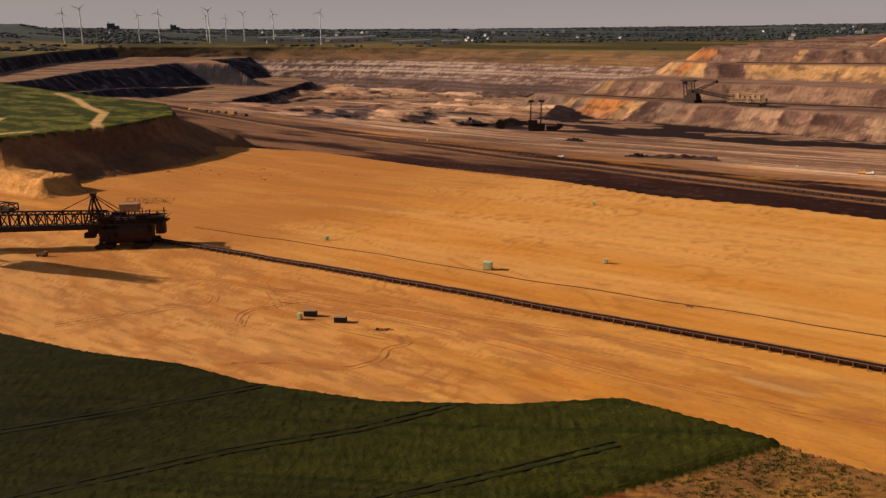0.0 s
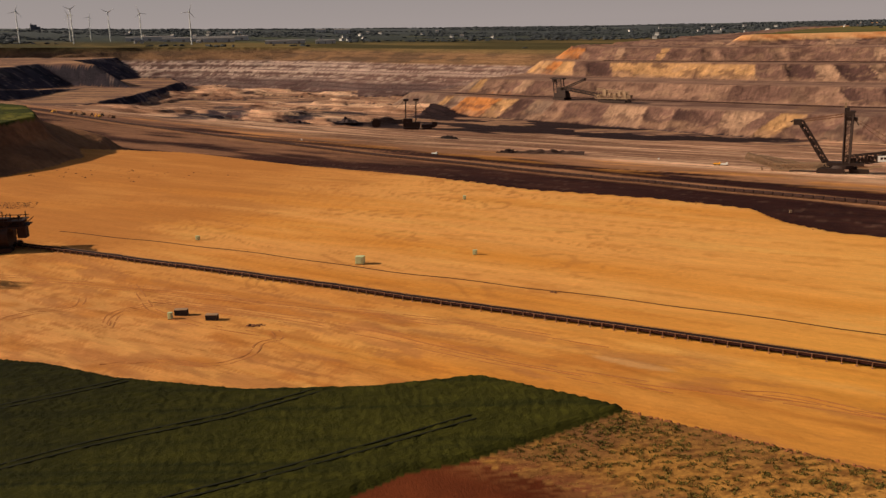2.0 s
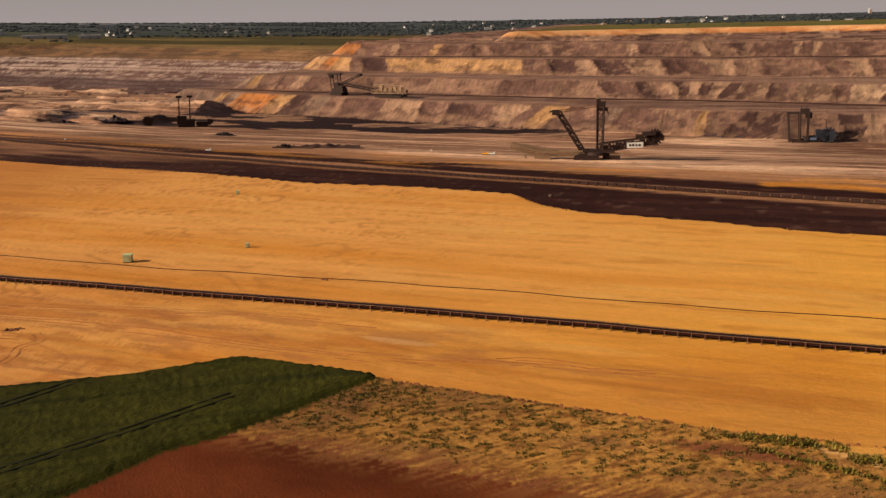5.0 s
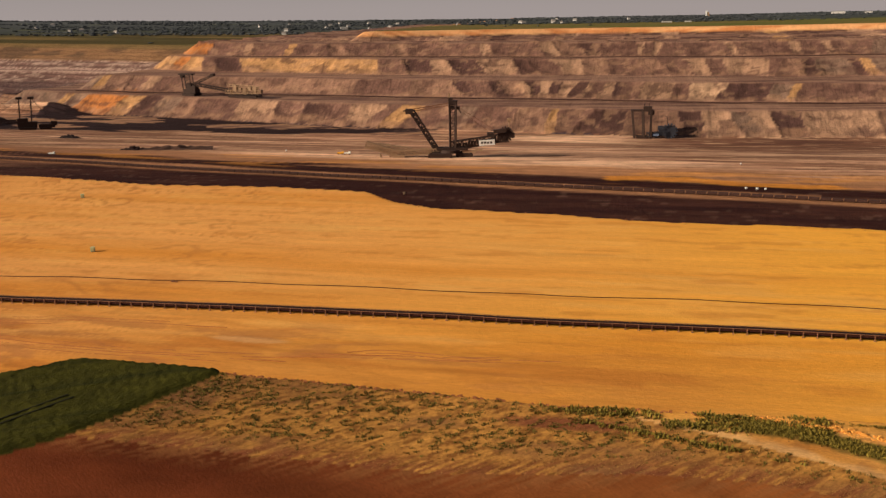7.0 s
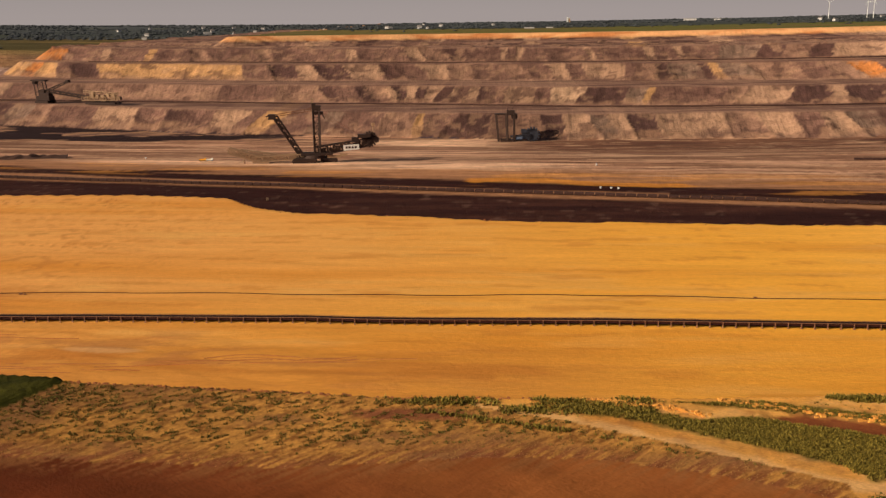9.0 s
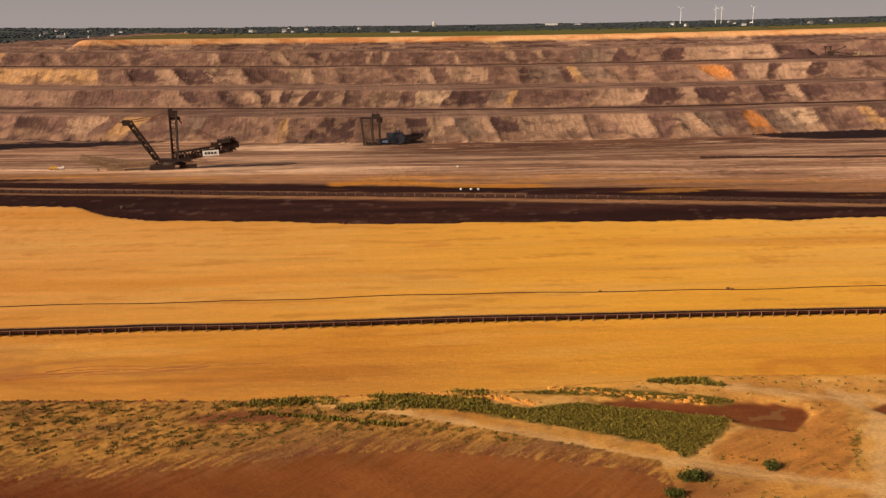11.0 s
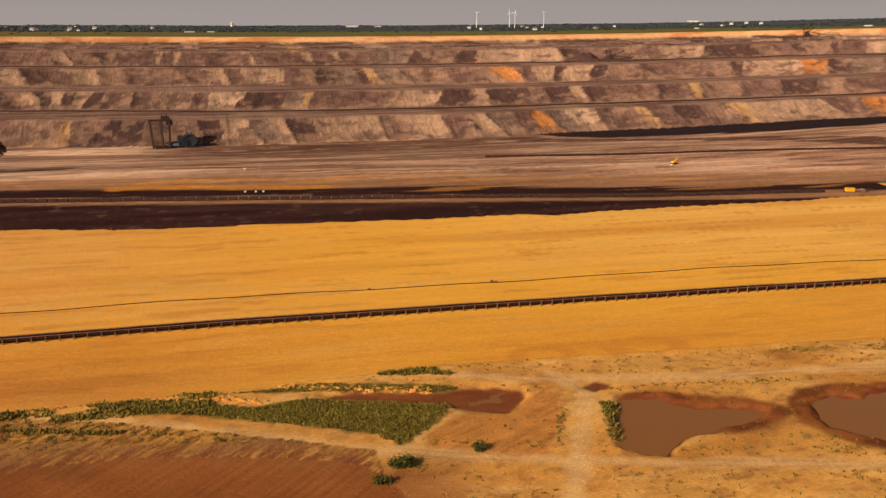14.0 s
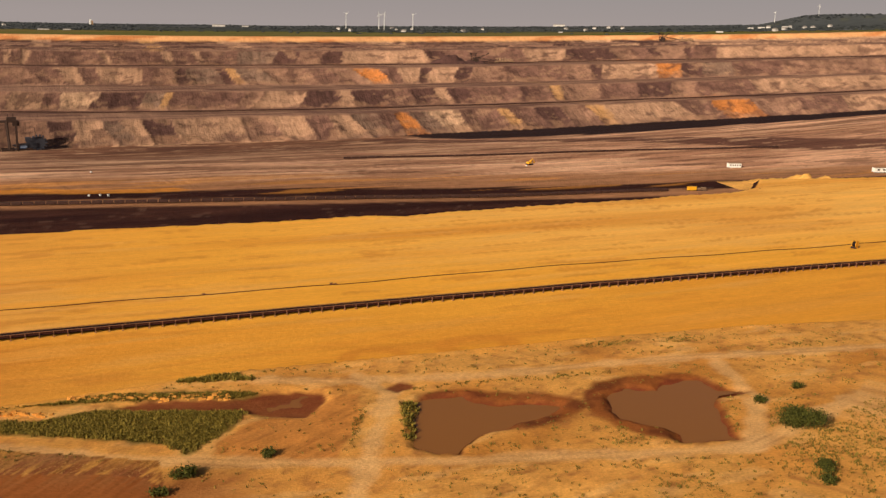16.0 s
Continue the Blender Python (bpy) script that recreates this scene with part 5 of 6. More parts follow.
far_conveyor(toe_line(1, -980, 1700), "belt conveyor along a spoil terrace", 9, 2.0, 3.0, 1.0)
far_conveyor(toe_line(3, -780, 1700), "belt conveyor along a high spoil terrace", 9, 2.0, 3.0, 1.0)


# ---- great machines ----
def crawler(name, parent, x, y, z, length, width, high, material=STEEL_DARK):
    """A pair of caterpillar tracks with rounded ends and shoes."""
    bm = bmesh.new()
    for s in (-0.5, 0.5):
        cy = y + s * width
        n = 14
        outline = []
        for i in range(n):
            a = math.pi * i / (n - 1)
            outline.append((length / 2 - high / 2 + math.sin(a) * high / 2, high / 2 - math.cos(a) * high / 2))
        outline += [(-px, high - pz) for px, pz in outline]
        lo = [bm.verts.new((x + px, cy - width * 0.14, z + pz)) for px, pz in outline]
        hi = [bm.verts.new((x + px, cy + width * 0.14, z + pz)) for px, pz in outline]
        bm.faces.new(lo), bm.faces.new(hi[::-1])
        for i in range(len(lo)):
            j = (i + 1) % len(lo)
            bm.faces.new((lo[j], lo[i], hi[i], hi[j]))
        for i in range(7):
            box(bm, x - length * 0.4 + length * 0.8 * i / 6, cy, z + high + 0.05, length * 0.06, width * 0.3, 0.2)
    bmesh.ops.recalc_face_normals(bm, faces=bm.faces)
    return part(name, bm, material, parent)


def wheel_mesh(bm, cx, cy, cz, radius, width, buckets=14):
    """A bucket wheel: rim, spokes and buckets."""
    bmesh.ops.create_cone(bm, cap_ends=True, segments=28, radius1=radius * 0.8, radius2=radius * 0.8, depth=width * 0.5,
                          matrix=Matrix.Translation((cx, cy, cz)) @ Matrix.Rotation(math.pi / 2, 4, "X"))
    for i in range(buckets):
        a = 2 * math.pi * i / buckets
        box(bm, cx + math.cos(a) * radius * 0.92, cy, cz + math.sin(a) * radius * 0.92, radius * 0.3, width, radius * 0.22, Matrix.Rotation(-a, 4, "Y"))
    return bm


def great_spreader():
    """The giant on the pit floor: tall mast, raked counter mast, long loading boom with a bucket wheel."""
    m = pose(-150, 775, ground_z(-150, 775), 0, 0, 11)
    top = thing("bucket_wheel_excavator", "giant rusty bucket-wheel excavator with tall twin masts", "excavator", m)
    crawler("crawler", top, -6, 0, -0.2, 20, 14, 4.2), crawler("crawler", top, 14, 3, -0.2, 14, 12, 3.6)
    bm = bmesh.new()
    bmesh.ops.create_cone(bm, cap_ends=True, segments=20, radius1=9, radius2=8, depth=2.4, matrix=Matrix.Translation((2, 0, 5)))
    box(bm, 4, 0, 7, 26, 10, 2.2)
    box(bm, -4, 0, 3.8, 18, 7, 1.6)
    part("turntable", bm, STEEL_DARK, top)
    bm = bmesh.new()
    for u in (2.2, 7.2):
        for v in (-3.2, 3.2):
            bar(bm, (u + (4.6 - u) * 0.15, v, 6), (u, v * 0.7, 45), 1.5)
    for k in range(8):
        z = 9 + k * 4.6
        for v in (-3, 3):
            bar(bm, (2.4, v, z), (7, v * 0.95, z), 0.35), bar(bm, (2.4, v, z), (7, v * 0.95, z + 4.4), 0.28)
        bar(bm, (2.4, -3, z), (2.4, 3, z), 0.35), bar(bm, (7, -3, z), (7, 3, z), 0.35)
    part("mast", bm, STEEL_DARK, top)
    bm = bmesh.new()
    box(bm, 5, 0, 44.5, 7, 6, 4), box(bm, 6.5, 0, 40.5, 8, 5.5, 2.4), box(bm, 3, 0, 47.6, 3.4, 4, 2.4)
    for v in (-2.6, 2.6):
        bar(bm, (1, v, 46), (9, v, 46), 0.4), bar(bm, (9, v, 40), (11.5, v, 36), 0.5)
    part("mast_head", bm, STEEL_DARK, top)
    part("beacon", box(bmesh.new(), 1.8, 0, 50.5, 1.6, 1.6, 4.0), STEEL_PALE, top, "pale lamp housing on the mast")
    bm = bmesh.new()
    truss(bm, (-9, 0, 3.5), (-30, 0, 37), 5, 3.4, 10, 1.1)
    for i in range(1, 10):
        box(bm, -9 - 21 * i / 10, 0, 3.5 + 33.5 * i / 10 + 1, 2.4, 4.0, 1.6, Matrix.Rotation(-1.01, 4, "Y"))
    part("counter_mast", bm, STEEL_DARK, top)
    bm = bmesh.new()
    box(bm, -31, 0, 38, 6, 6, 4), bar(bm, (-34, 0, 39), (-36, 0, 38), 1.0)
    part("counter_mast_head", bm, STEEL_DARK, top)
    bm = bmesh.new()
    for v in (-2.2, 2.2):
        for k in range(2):
            bar(bm, (-30, v, 39.5 - k * 1.6), (3, v, 44.5 - k * 1.8), 0.32)
            bar(bm, (6, v, 43 - k), (44 - 8 * k, v * 1.2, 19), 0.14)
    for k in range(9):
        bar(bm, (-30 + 3.6 * k, -2.2, 39.2 + 0.53 * k), (-28 + 3.6 * k, 2.2, 39.6 + 0.53 * k), 0.22)
    part("tie_cables", bm, STEEL_RUST, top, "slender steel tie cables")
    bm = bmesh.new()
    truss(bm, (4, 0, 5.5), (50, 0, 13), 7, 7.0, 15, 0.8, 0.8)
    for i in range(18):
        box(bm, 6 + i * 2.4, (-1) ** i * 1.5, 8.6 + i * 0.4, 2.0, 3.0, 2.6 + (i * 7 % 4) * 0.7)
    part("wheel_boom", bm, STEEL_DARK, top, "long dark lattice boom")
    bm = bmesh.new()
    box(bm, 32.5, -4.1, 12, 13, 0.5, 4.4, Matrix.Rotation(-0.06, 4, "Y"))
    panel = part("name_board", bm, WHITE, top, "white board with dark lettering")
    bm = bmesh.new()
    for k, w in enumerate((1.6, 1.8, 1.5, 1.7)):
        box(bm, 28.6 + k * 2.5, -4.45, 12 + (k % 2) * 0.1, w, 0.12, 1.7)
    part("lettering", bm, STEEL_DARK, panel)
    bm = bmesh.new()
    box(bm, 18, -3.9, 4.8, 11, 0.6, 2.2), box(bm, 26, -3.9, 6, 6, 0.6, 1.6)
    part("walkway_panel", bm, STEEL_PALE, top, "pale dusty side panel")
    bm = bmesh.new()
    wheel_mesh(bm, 48, 0, 18, 6.2, 4.5, 16)
    part("bucket_wheel", bm, STEEL_DARK, top)
    bm = bmesh.new()
    box(bm, 42, -2, 21, 8, 5, 3), box(bm, 46, -3.5, 21.5, 5, 2.5, 3), box(bm, 53, -1, 17.5, 5, 4, 4), box(bm, 36, 1, 18, 6, 5, 3.5)
    part("drive_house", bm, STEEL_DARK, top)
    bm = bmesh.new()
    bar(bm, (51, 0, 20), (51, 0, 31), 0.8), box(bm, 51, 0, 30, 3, 2, 2.4), bar(bm, (49.5, 0, 24), (52.5, 0, 24), 0.6)
    part("signal_mast", bm, STEEL_PALE, top)
    bm = bmesh.new()
    truss(bm, (-6, 0, 3.2), (-48, 0, 1.6), 5.5, 4.0, 16, 1.0)
    truss(bm, (-44, 0, 1.8), (-68, 0, 9.5), 5.5, 4.4, 10, 1.0)
    truss(bm, (-30, 3, 4.5), (-58, 3, 9), 4, 2.6, 10, 0.6)
    for k in range(12):
        box(bm, -14 - 4.2 * k, (-1) ** k, 4.2 + 0.35 * max(0, k - 6) ** 1.5, 2.6, 3, 1.8)
    part("discharge_boom", bm, STEEL_PALE, top, "dusty pale lattice discharge boom")
    bm = bmesh.new()
    for u in (-48, -56):
        for v in (-2.5, 2.5):
            bar(bm, (u, v, 3), (u + 1.5, v * 1.4, -0.3), 0.6)
    part("boom_support", bm, STEEL_PALE, top)
    crawler("support_crawler", top, -40, 0, -0.2, 10, 7, 2.0, STEEL_PALE)


great_spreader()


BLUE_BLACK = plain_material("blue_black_steel", lin(44, 45, 54), 0.6, 0.1, 0.3, 0.4)


def portal_spreader():
    m = pose(13, 1304, ground_z(13, 1304) - 0.2, 0, 0, 3)
    top = thing("spreader", "dark blue-grey portal spreader below the spoil face", "excavator", m)
    for u, u2 in ((-8, -12), (4, 2), (13, 13)):
        bm = bmesh.new()
        for v in (-4, 4):
            bar(bm, (u, v, 0), (u2, v * 0.8, 37), 2.6)
        for k in range(6):
            bar(bm, (u + (u2 - u) * k / 6, -4, 6 * k), (u + (u2 - u) * (k + 1) / 6, 4, 6 * (k + 1)), 0.7)
        part("leg", bm, STEEL_DARK, top)
    bm = bmesh.new()
    box(bm, 1, 0, 37, 30, 8, 2.2), box(bm, 8, 0, 40, 11, 7, 5), box(bm, 13, 0, 34, 8, 6, 6), bar(bm, (4, 0, 40), (4, 0, 46), 0.7), bar(bm, (10, 0, 40), (10, 0, 47), 0.7)
    part("bridge_deck", bm, STEEL_DARK, top)
    bm = bmesh.new()
    truss(bm, (8, 0, 2), (36, 0, 5), 6, 5, 9, 0.8)
    box(bm, 24, 0, 5, 22, 5, 5, Matrix.Rotation(-0.12, 4, "Y"))
    part("loading_boom", bm, BLUE_BLACK, top)
    bm = bmesh.new()
    wheel_mesh(bm, 38, 0, 9.5, 9.5, 7)
    box(bm, 31, 2, 10, 14, 8, 10, Matrix.Rotation(-0.3, 4, "Y")), box(bm, 26, 0, 14, 7, 6, 5)
    part("bucket_wheel", bm, BLUE_BLACK, top)
    bm = bmesh.new()
    bar(bm, (35, 0, 18), (34, 0, 29), 0.7), bar(bm, (34, 0, 28), (31, 0, 30), 0.5)
    part("signal_mast", bm, STEEL_DARK, top)
    part("cab", box(bmesh.new(), 20, -4, 5, 8, 2, 3), plain_material("blue_grey_panels", lin(96, 108, 130), 0.5, 0.1), top, "blue-grey machine cab")
    crawler("crawler", top, 2, 0, 0, 16, 12, 3)


portal_spreader()


def bench_spreader(x, y, turn, size, label, boom=1.0):
    """A spreader on a terrace: latticed tower, raised boom, belt bridge and loading car."""
    m = pose(x, y, ground_z(x, y) - 0.2, 0, 0, turn)
    top = thing("spreader", label, "excavator", m)
    top.scale = (size, size, size)
    crawler("crawler", top, 0, 0, 0, 18, 12, 3.5)
    bm = bmesh.new()
    box(bm, 0, 0, 6, 18, 10, 5), box(bm, 2, 0, 10, 12, 8, 4), box(bm, -3, 0, 13, 6, 6, 5)
    part("platform", bm, STEEL_DARK, top)
    bm = bmesh.new()
    for u in (-10, 2):
        for v in (-3, 3):
            bar(bm, (u, v, 8), (u - 2, v, 26), 0.9)
    for k in range(4):
        for v in (-3, 3):
            bar(bm, (-10.5, v, 9 + 4.2 * k), (1.5, v, 13 + 4.2 * k), 0.35), bar(bm, (1.5, v, 9 + 4.2 * k), (-10.5, v, 13 + 4.2 * k), 0.35)
    box(bm, -6, 0, 26.5, 20, 7, 1.6), box(bm, -12, 0, 24, 4, 6, 4)
    part("tower", bm, STEEL_DARK, top)
    bm = bmesh.new()
    truss(bm, (2, 0, 12), (34 * boom, 0, 25), 4, 3, 9, 0.5, 0.6)
    bar(bm, (2, 0, 27), (32 * boom, 0, 27), 0.35), box(bm, 33 * boom, 0, 26, 4, 5, 3)
    part("boom", bm, STEEL_DARK, top)
    bm = bmesh.new()
    truss(bm, (4, 0, 13), (58, 0, 6), 5, 3, 14, 0.7)
    part("belt_bridge", bm, STEEL_DARK, top)
    bm = bmesh.new()
    truss(bm, (52, 0, 4), (100, 0, 5), 6, 4, 12, 0.55)
    for k in range(7):
        box(bm, 58 + 7 * k, 0, 7 + (k * 5 % 3) * 1.7, 4 + k % 2, 5, 4 + (k % 2) * 3), bar(bm, (55 + 7 * k, -3, 4), (58 + 7 * k, -2, 15 + 3 * (k % 2)), 0.5)
    truss(bm, (54, 0, 13), (98, 0, 11), 4, 2.5, 12, 0.4)
    part("loading_car", bm, STEEL_PALE, top, "dusty loading car with hoppers")
    crawler("support_crawler", top, 78, 0, 0, 40, 10, 2.6)
    return top


bench_spreader(-735, 1530, -12, 1.38, "dark spreader with raised boom on a spoil terrace")
bench_spreader(845, 1690, -14, 0.75, "dark spreader working on the high spoil terrace")
bench_spreader(1380, 1830, -20, 0.7, "far spreader on the topmost orange bench", 0.6)


def pit_excavator():
    m = pose(-862, 1252, ground_z(-862, 1252) - 0.2, 0, 0, 30)
    top = thing("bucket_wheel_excavator", "black bucket-wheel excavator in the coal seam", "excavator", m)
    crawler("crawler", top, 0, 0, 0, 24, 14, 4), crawler("crawler", top, 24, 0, 0, 16, 10, 3)
    bm = bmesh.new()
    box(bm, 0, 0, 8, 26, 12, 7), box(bm, -6, 0, 14, 14, 10, 6), box(bm, 26, 0, 5, 22, 8, 5), box(bm, 36, 0, 8, 8, 6, 6)
    part("platform", bm, STEEL_DARK, top)
    for u in (-10, 6):
        bm = bmesh.new()
        for v in (-4, 4):
            bar(bm, (u, v, 10), (u + 2, v, 46), 1.0)
        for k in range(7):
            bar(bm, (u, -4, 12 + 4.6 * k), (u + 2, 4, 16.6 + 4.6 * k), 0.4)
        box(bm, u + 2, 0, 46, 8, 9, 3)
        part("mast", bm, STEEL_DARK, top)
    bm = bmesh.new()
    truss(bm, (-8, 0, 11), (-52, 0, 12), 6, 4, 12, 0.6)
    wheel_mesh(bm, -56, 0, 11, 8, 5)
    part("wheel_boom", bm, STEEL_DARK, top)
    bm = bmesh.new()
    for v in (-3, 3):
        bar(bm, (-8, v, 46), (-50, v, 15), 0.3), bar(bm, (8, v, 46), (34, v, 10), 0.3)
    part("tie_cables", bm, STEEL_DARK, top)


pit_excavator()


def hopper_bridge():
    """Hopper car over the belt on the sand, with the lattice bridge that feeds it."""
    m = pose(-446, 273, 0, 0, 0, 39.8)
    top = thing("hopper_car", "dark rusty hopper car with lattice bridge over the belt", "mining machine", m)
    for u in (-9, 9):
        for v in (-7, 7):
            crawler("crawler", top, u, v, 0, 9, 4.5, 2.2)
    bm = bmesh.new()
    box(bm, 0, 0, 4.5, 23, 14, 3), box(bm, 0, 0, 7.5, 24, 13, 3.5)
    bmesh.ops.create_cone(bm, cap_ends=True, segments=18, radius1=5, radius2=5, depth=14, matrix=Matrix.Translation((5, -3.5, 7)) @ Matrix.Rotation(math.pi / 2, 4, "Y"))
    for k in range(8):
        box(bm, -11 + 3 * k, -7.2, 4 + (k * 37 % 5) * 0.6, 1.4, 1.2, 2.5)
    part("hopper_body", bm, STEEL_DARK, top)
    bm = bmesh.new()
    box(bm, 2, 0, 11.5, 36, 12, 0.7), box(bm, 2, 0, 14.3, 34, 11, 0.4)
    for k in range(10):
        for v in (-5.6, 5.6):
            bar(bm, (-15 + 3.6 * k, v, 9.5), (-15 + 3.6 * k, v, 17.5 - (k % 3)), 0.4)
            bar(bm, (-15 + 3.6 * k, v, 11.5), (-11.4 + 3.6 * k, v, 14.5), 0.3)
    for v in (-5.6, 5.6):
        bar(bm, (-15, v, 16), (19, v, 15.5), 0.3), bar(bm, (-15, v, 12.7), (19, v, 12.7), 0.2)
    part("deck", bm, STEEL_DARK, top)
    bm = bmesh.new()
    for k, (u, v, z, a, b, c) in enumerate([(-9, -2, 13, 5, 5, 4), (-4, 2, 15, 6, 5, 3), (9, -1, 13.5, 5, 6, 4), (14, 2, 13, 6, 5, 3), (17.5, -2, 9, 4, 5, 6), (-16, 0, 9, 5, 6, 5), (-18.5, 0, 5.5, 5, 4, 2.5)]):
        part("drive_house", bar(box(bmesh.new(), u, v, z, a, b, c), (u, v, z), (u + 2, v, z + c), 0.3), STEEL_DARK, top)
    part("cabin", box(box(bmesh.new(), 3.5, -3, 19.5, 9, 5, 3.2), 3.5, -3, 21.2, 9.6, 5.6, 0.3), STEEL_PALE, top, "grey roof cabin")
    for k in range(4):
        for v in (-5, -1):
            part("cabin_post", bar(bmesh.new(), (-0.5 + 2.6 * k, v, 15), (-0.5 + 2.6 * k, v, 18.2), 0.3), STEEL_DARK, top)
    bm = bmesh.new()
    for v in (-3.5, 3.5):
        bar(bm, (-19, v, 12), (-15, v * 0.3, 26), 0.7), bar(bm, (-11, v, 12), (-15, v * 0.3, 26), 0.7), bar(bm, (-15, v, 12), (-15, v * 0.3, 26), 0.4)
        for k in range(3):
            bar(bm, (-18.4 + k, v * (0.8 - 0.2 * k), 15 + 3.5 * k), (-11.8 - k, v * (0.8 - 0.2 * k), 15 + 3.5 * k), 0.3)
    box(bm, -15, 0, 26, 2.5, 3, 1.2)
    part("pylon", bm, STEEL_DARK, top)
    bm = bmesh.new()
    truss(bm, (-10, 0, 9.6), (-110, 0, 9.8), 8, 7.2, 22, 0.75, 1.2)
    box(bm, -60, 0, 10.4, 100, 5, 1.6), box(bm, -60, -4.4, 10, 100, 0.4, 2.0)
    part("bridge", bm, STEEL_DARK, top, "long lattice conveyor bridge")
    bm = bmesh.new()
    for v in (-3, 3):
        bar(bm, (-15, v * 0.3, 25.5), (-34, v, 17), 0.35), bar(bm, (-15, v * 0.3, 25.5), (-3, v, 17), 0.35)
    part("stay_cables", bm, STEEL_DARK, top)
    bm = bmesh.new()
    for v in (-5, 5):
        bar(bm, (-104, v, 2), (-108, v * 0.8, 11), 1.0), bar(bm, (-114, v, 2), (-110, v * 0.8, 11), 1.0)
    bar(bm, (-109, 0, 10), (-109, -16, 30), 1.4)
    part("support_tower", bm, STEEL_DARK, top)
    crawler("support_crawler", top, -109, 0, 0, 16, 11, 2.4)
    bm = bmesh.new()
    truss(bm, (-108, -18, 29), (-30, -58, 29), 12, 4, 14, 0.6, 0.7)
    for k in range(10):
        f = k / 9
        box(bm, -100 + 66 * f, -22 - 34 * f, 30, 11, 15 - 12 * f * f, 1.2, Matrix.Rotation(-0.47, 4, "Z"))
    part("counter_boom", bm, STEEL_DARK, top, "high counterweight boom")


hopper_bridge()


# ---- boxes, cable and small gear on the sand and the pit floor ----
def cabinet(x, y, size, material, label, turn=20, name="switch_cabinet", group=""):
    """A steel cabinet: body, roof, skids, door with handle."""
    sx, sy, sz = size
    top = thing(name, label, "cabinet", pose(x, y, ground_z(x, y), 0, 0, turn), group)
    bm = box(bmesh.new(), 0, 0, sz * 0.52, sx, sy, sz * 0.88)
    bmesh.ops.bevel(bm, geom=bm.edges[:], offset=0.06, segments=1, affect="EDGES")
    part("body", bm, material, top)
    part("roof", box(bmesh.new(), 0, 0, sz * 0.98, sx * 1.06, sy * 1.06, sz * 0.06), material, top)
    bm = bmesh.new()
    for v in (-0.35, 0.35):
        box(bm, 0, sy * v, sz * 0.03, sx * 1.15, sy * 0.1, sz * 0.1)
    part("skids", bm, STEEL_DARK, top)
    door = part("door", box(bmesh.new(), 0, -sy * 0.5 - 0.03, sz * 0.5, sx * 0.6, 0.06, sz * 0.7), material, top)
    part("handle", box(bmesh.new(), sx * 0.2, -sy * 0.5 - 0.1, sz * 0.5, 0.08, 0.08, 0.4), STEEL_DARK, door)
    return top


cabinet(-266, 331, (3.6, 3.0, 3.4), PALE_GREEN, "pale green steel switch cabinet on the sand")
for cx, cy in ((-229, 366), (-302, 479), (-368, 334)):
    cabinet(cx, cy, (1.7, 1.5, 2.1), PALE_GREEN, "small pale green cabinet on open sand", group="small cabinets on the sand")
cabinet(-145.4, 598, (1.5, 1.3, 1.6), STEEL_PALE, "small pale cabinet on the dark pit floor", name="cabinet")
for cx, cy in ((74, 645), (81, 644), (86, 643), (426, 694), (82, 754), (-682, 780), (-300, 800)):
    cabinet(cx, cy, (1.2, 1.1, 1.2), WHITE, "white box beside the pit floor track", name="cabinet", group="white boxes on the pit floor")
cabinet(-279.4, 235.9, (1.5, 1.3, 2.5), PALE_GREEN, "pale yellow-green cabinet beside site huts")
DARK_BLUE = plain_material("dark_blue_paint", lin(48, 50, 60), 0.6, 0.1)


def hut(x, y, size, turn, label):
    """A site container: corrugated body, roof and door."""
    sx, sy, sz = size
    top = thing("site_container", label, "container", pose(x, y, ground_z(x, y), 0, 0, turn))
    part("body", box(bmesh.new(), 0, 0, sz * 0.5, sx, sy, sz), DARK_BLUE, top)
    bm = bmesh.new()
    for k in range(12):
        box(bm, -sx * 0.46 + sx * 0.92 * k / 11, -sy * 0.5 - 0.04, sz * 0.5, sx * 0.03, 0.08, sz * 0.86)
    part("ribs", bm, DARK_BLUE, top)
    part("roof", box(bmesh.new(), 0, 0, sz + 0.06, sx * 1.03, sy * 1.03, 0.12), STEEL_PALE, top)
    part("door", box(bmesh.new(), sx * 0.5 + 0.03, 0, sz * 0.48, 0.06, sy * 0.5, sz * 0.8), STEEL_DARK, top)


hut(-279.8, 241.5, (4.6, 2.6, 2.1), 35, "dark site container with grey roof on the sand")
hut(-265, 242.2, (4.2, 2.4, 1.9), 30, "small dark tool container on the sand")


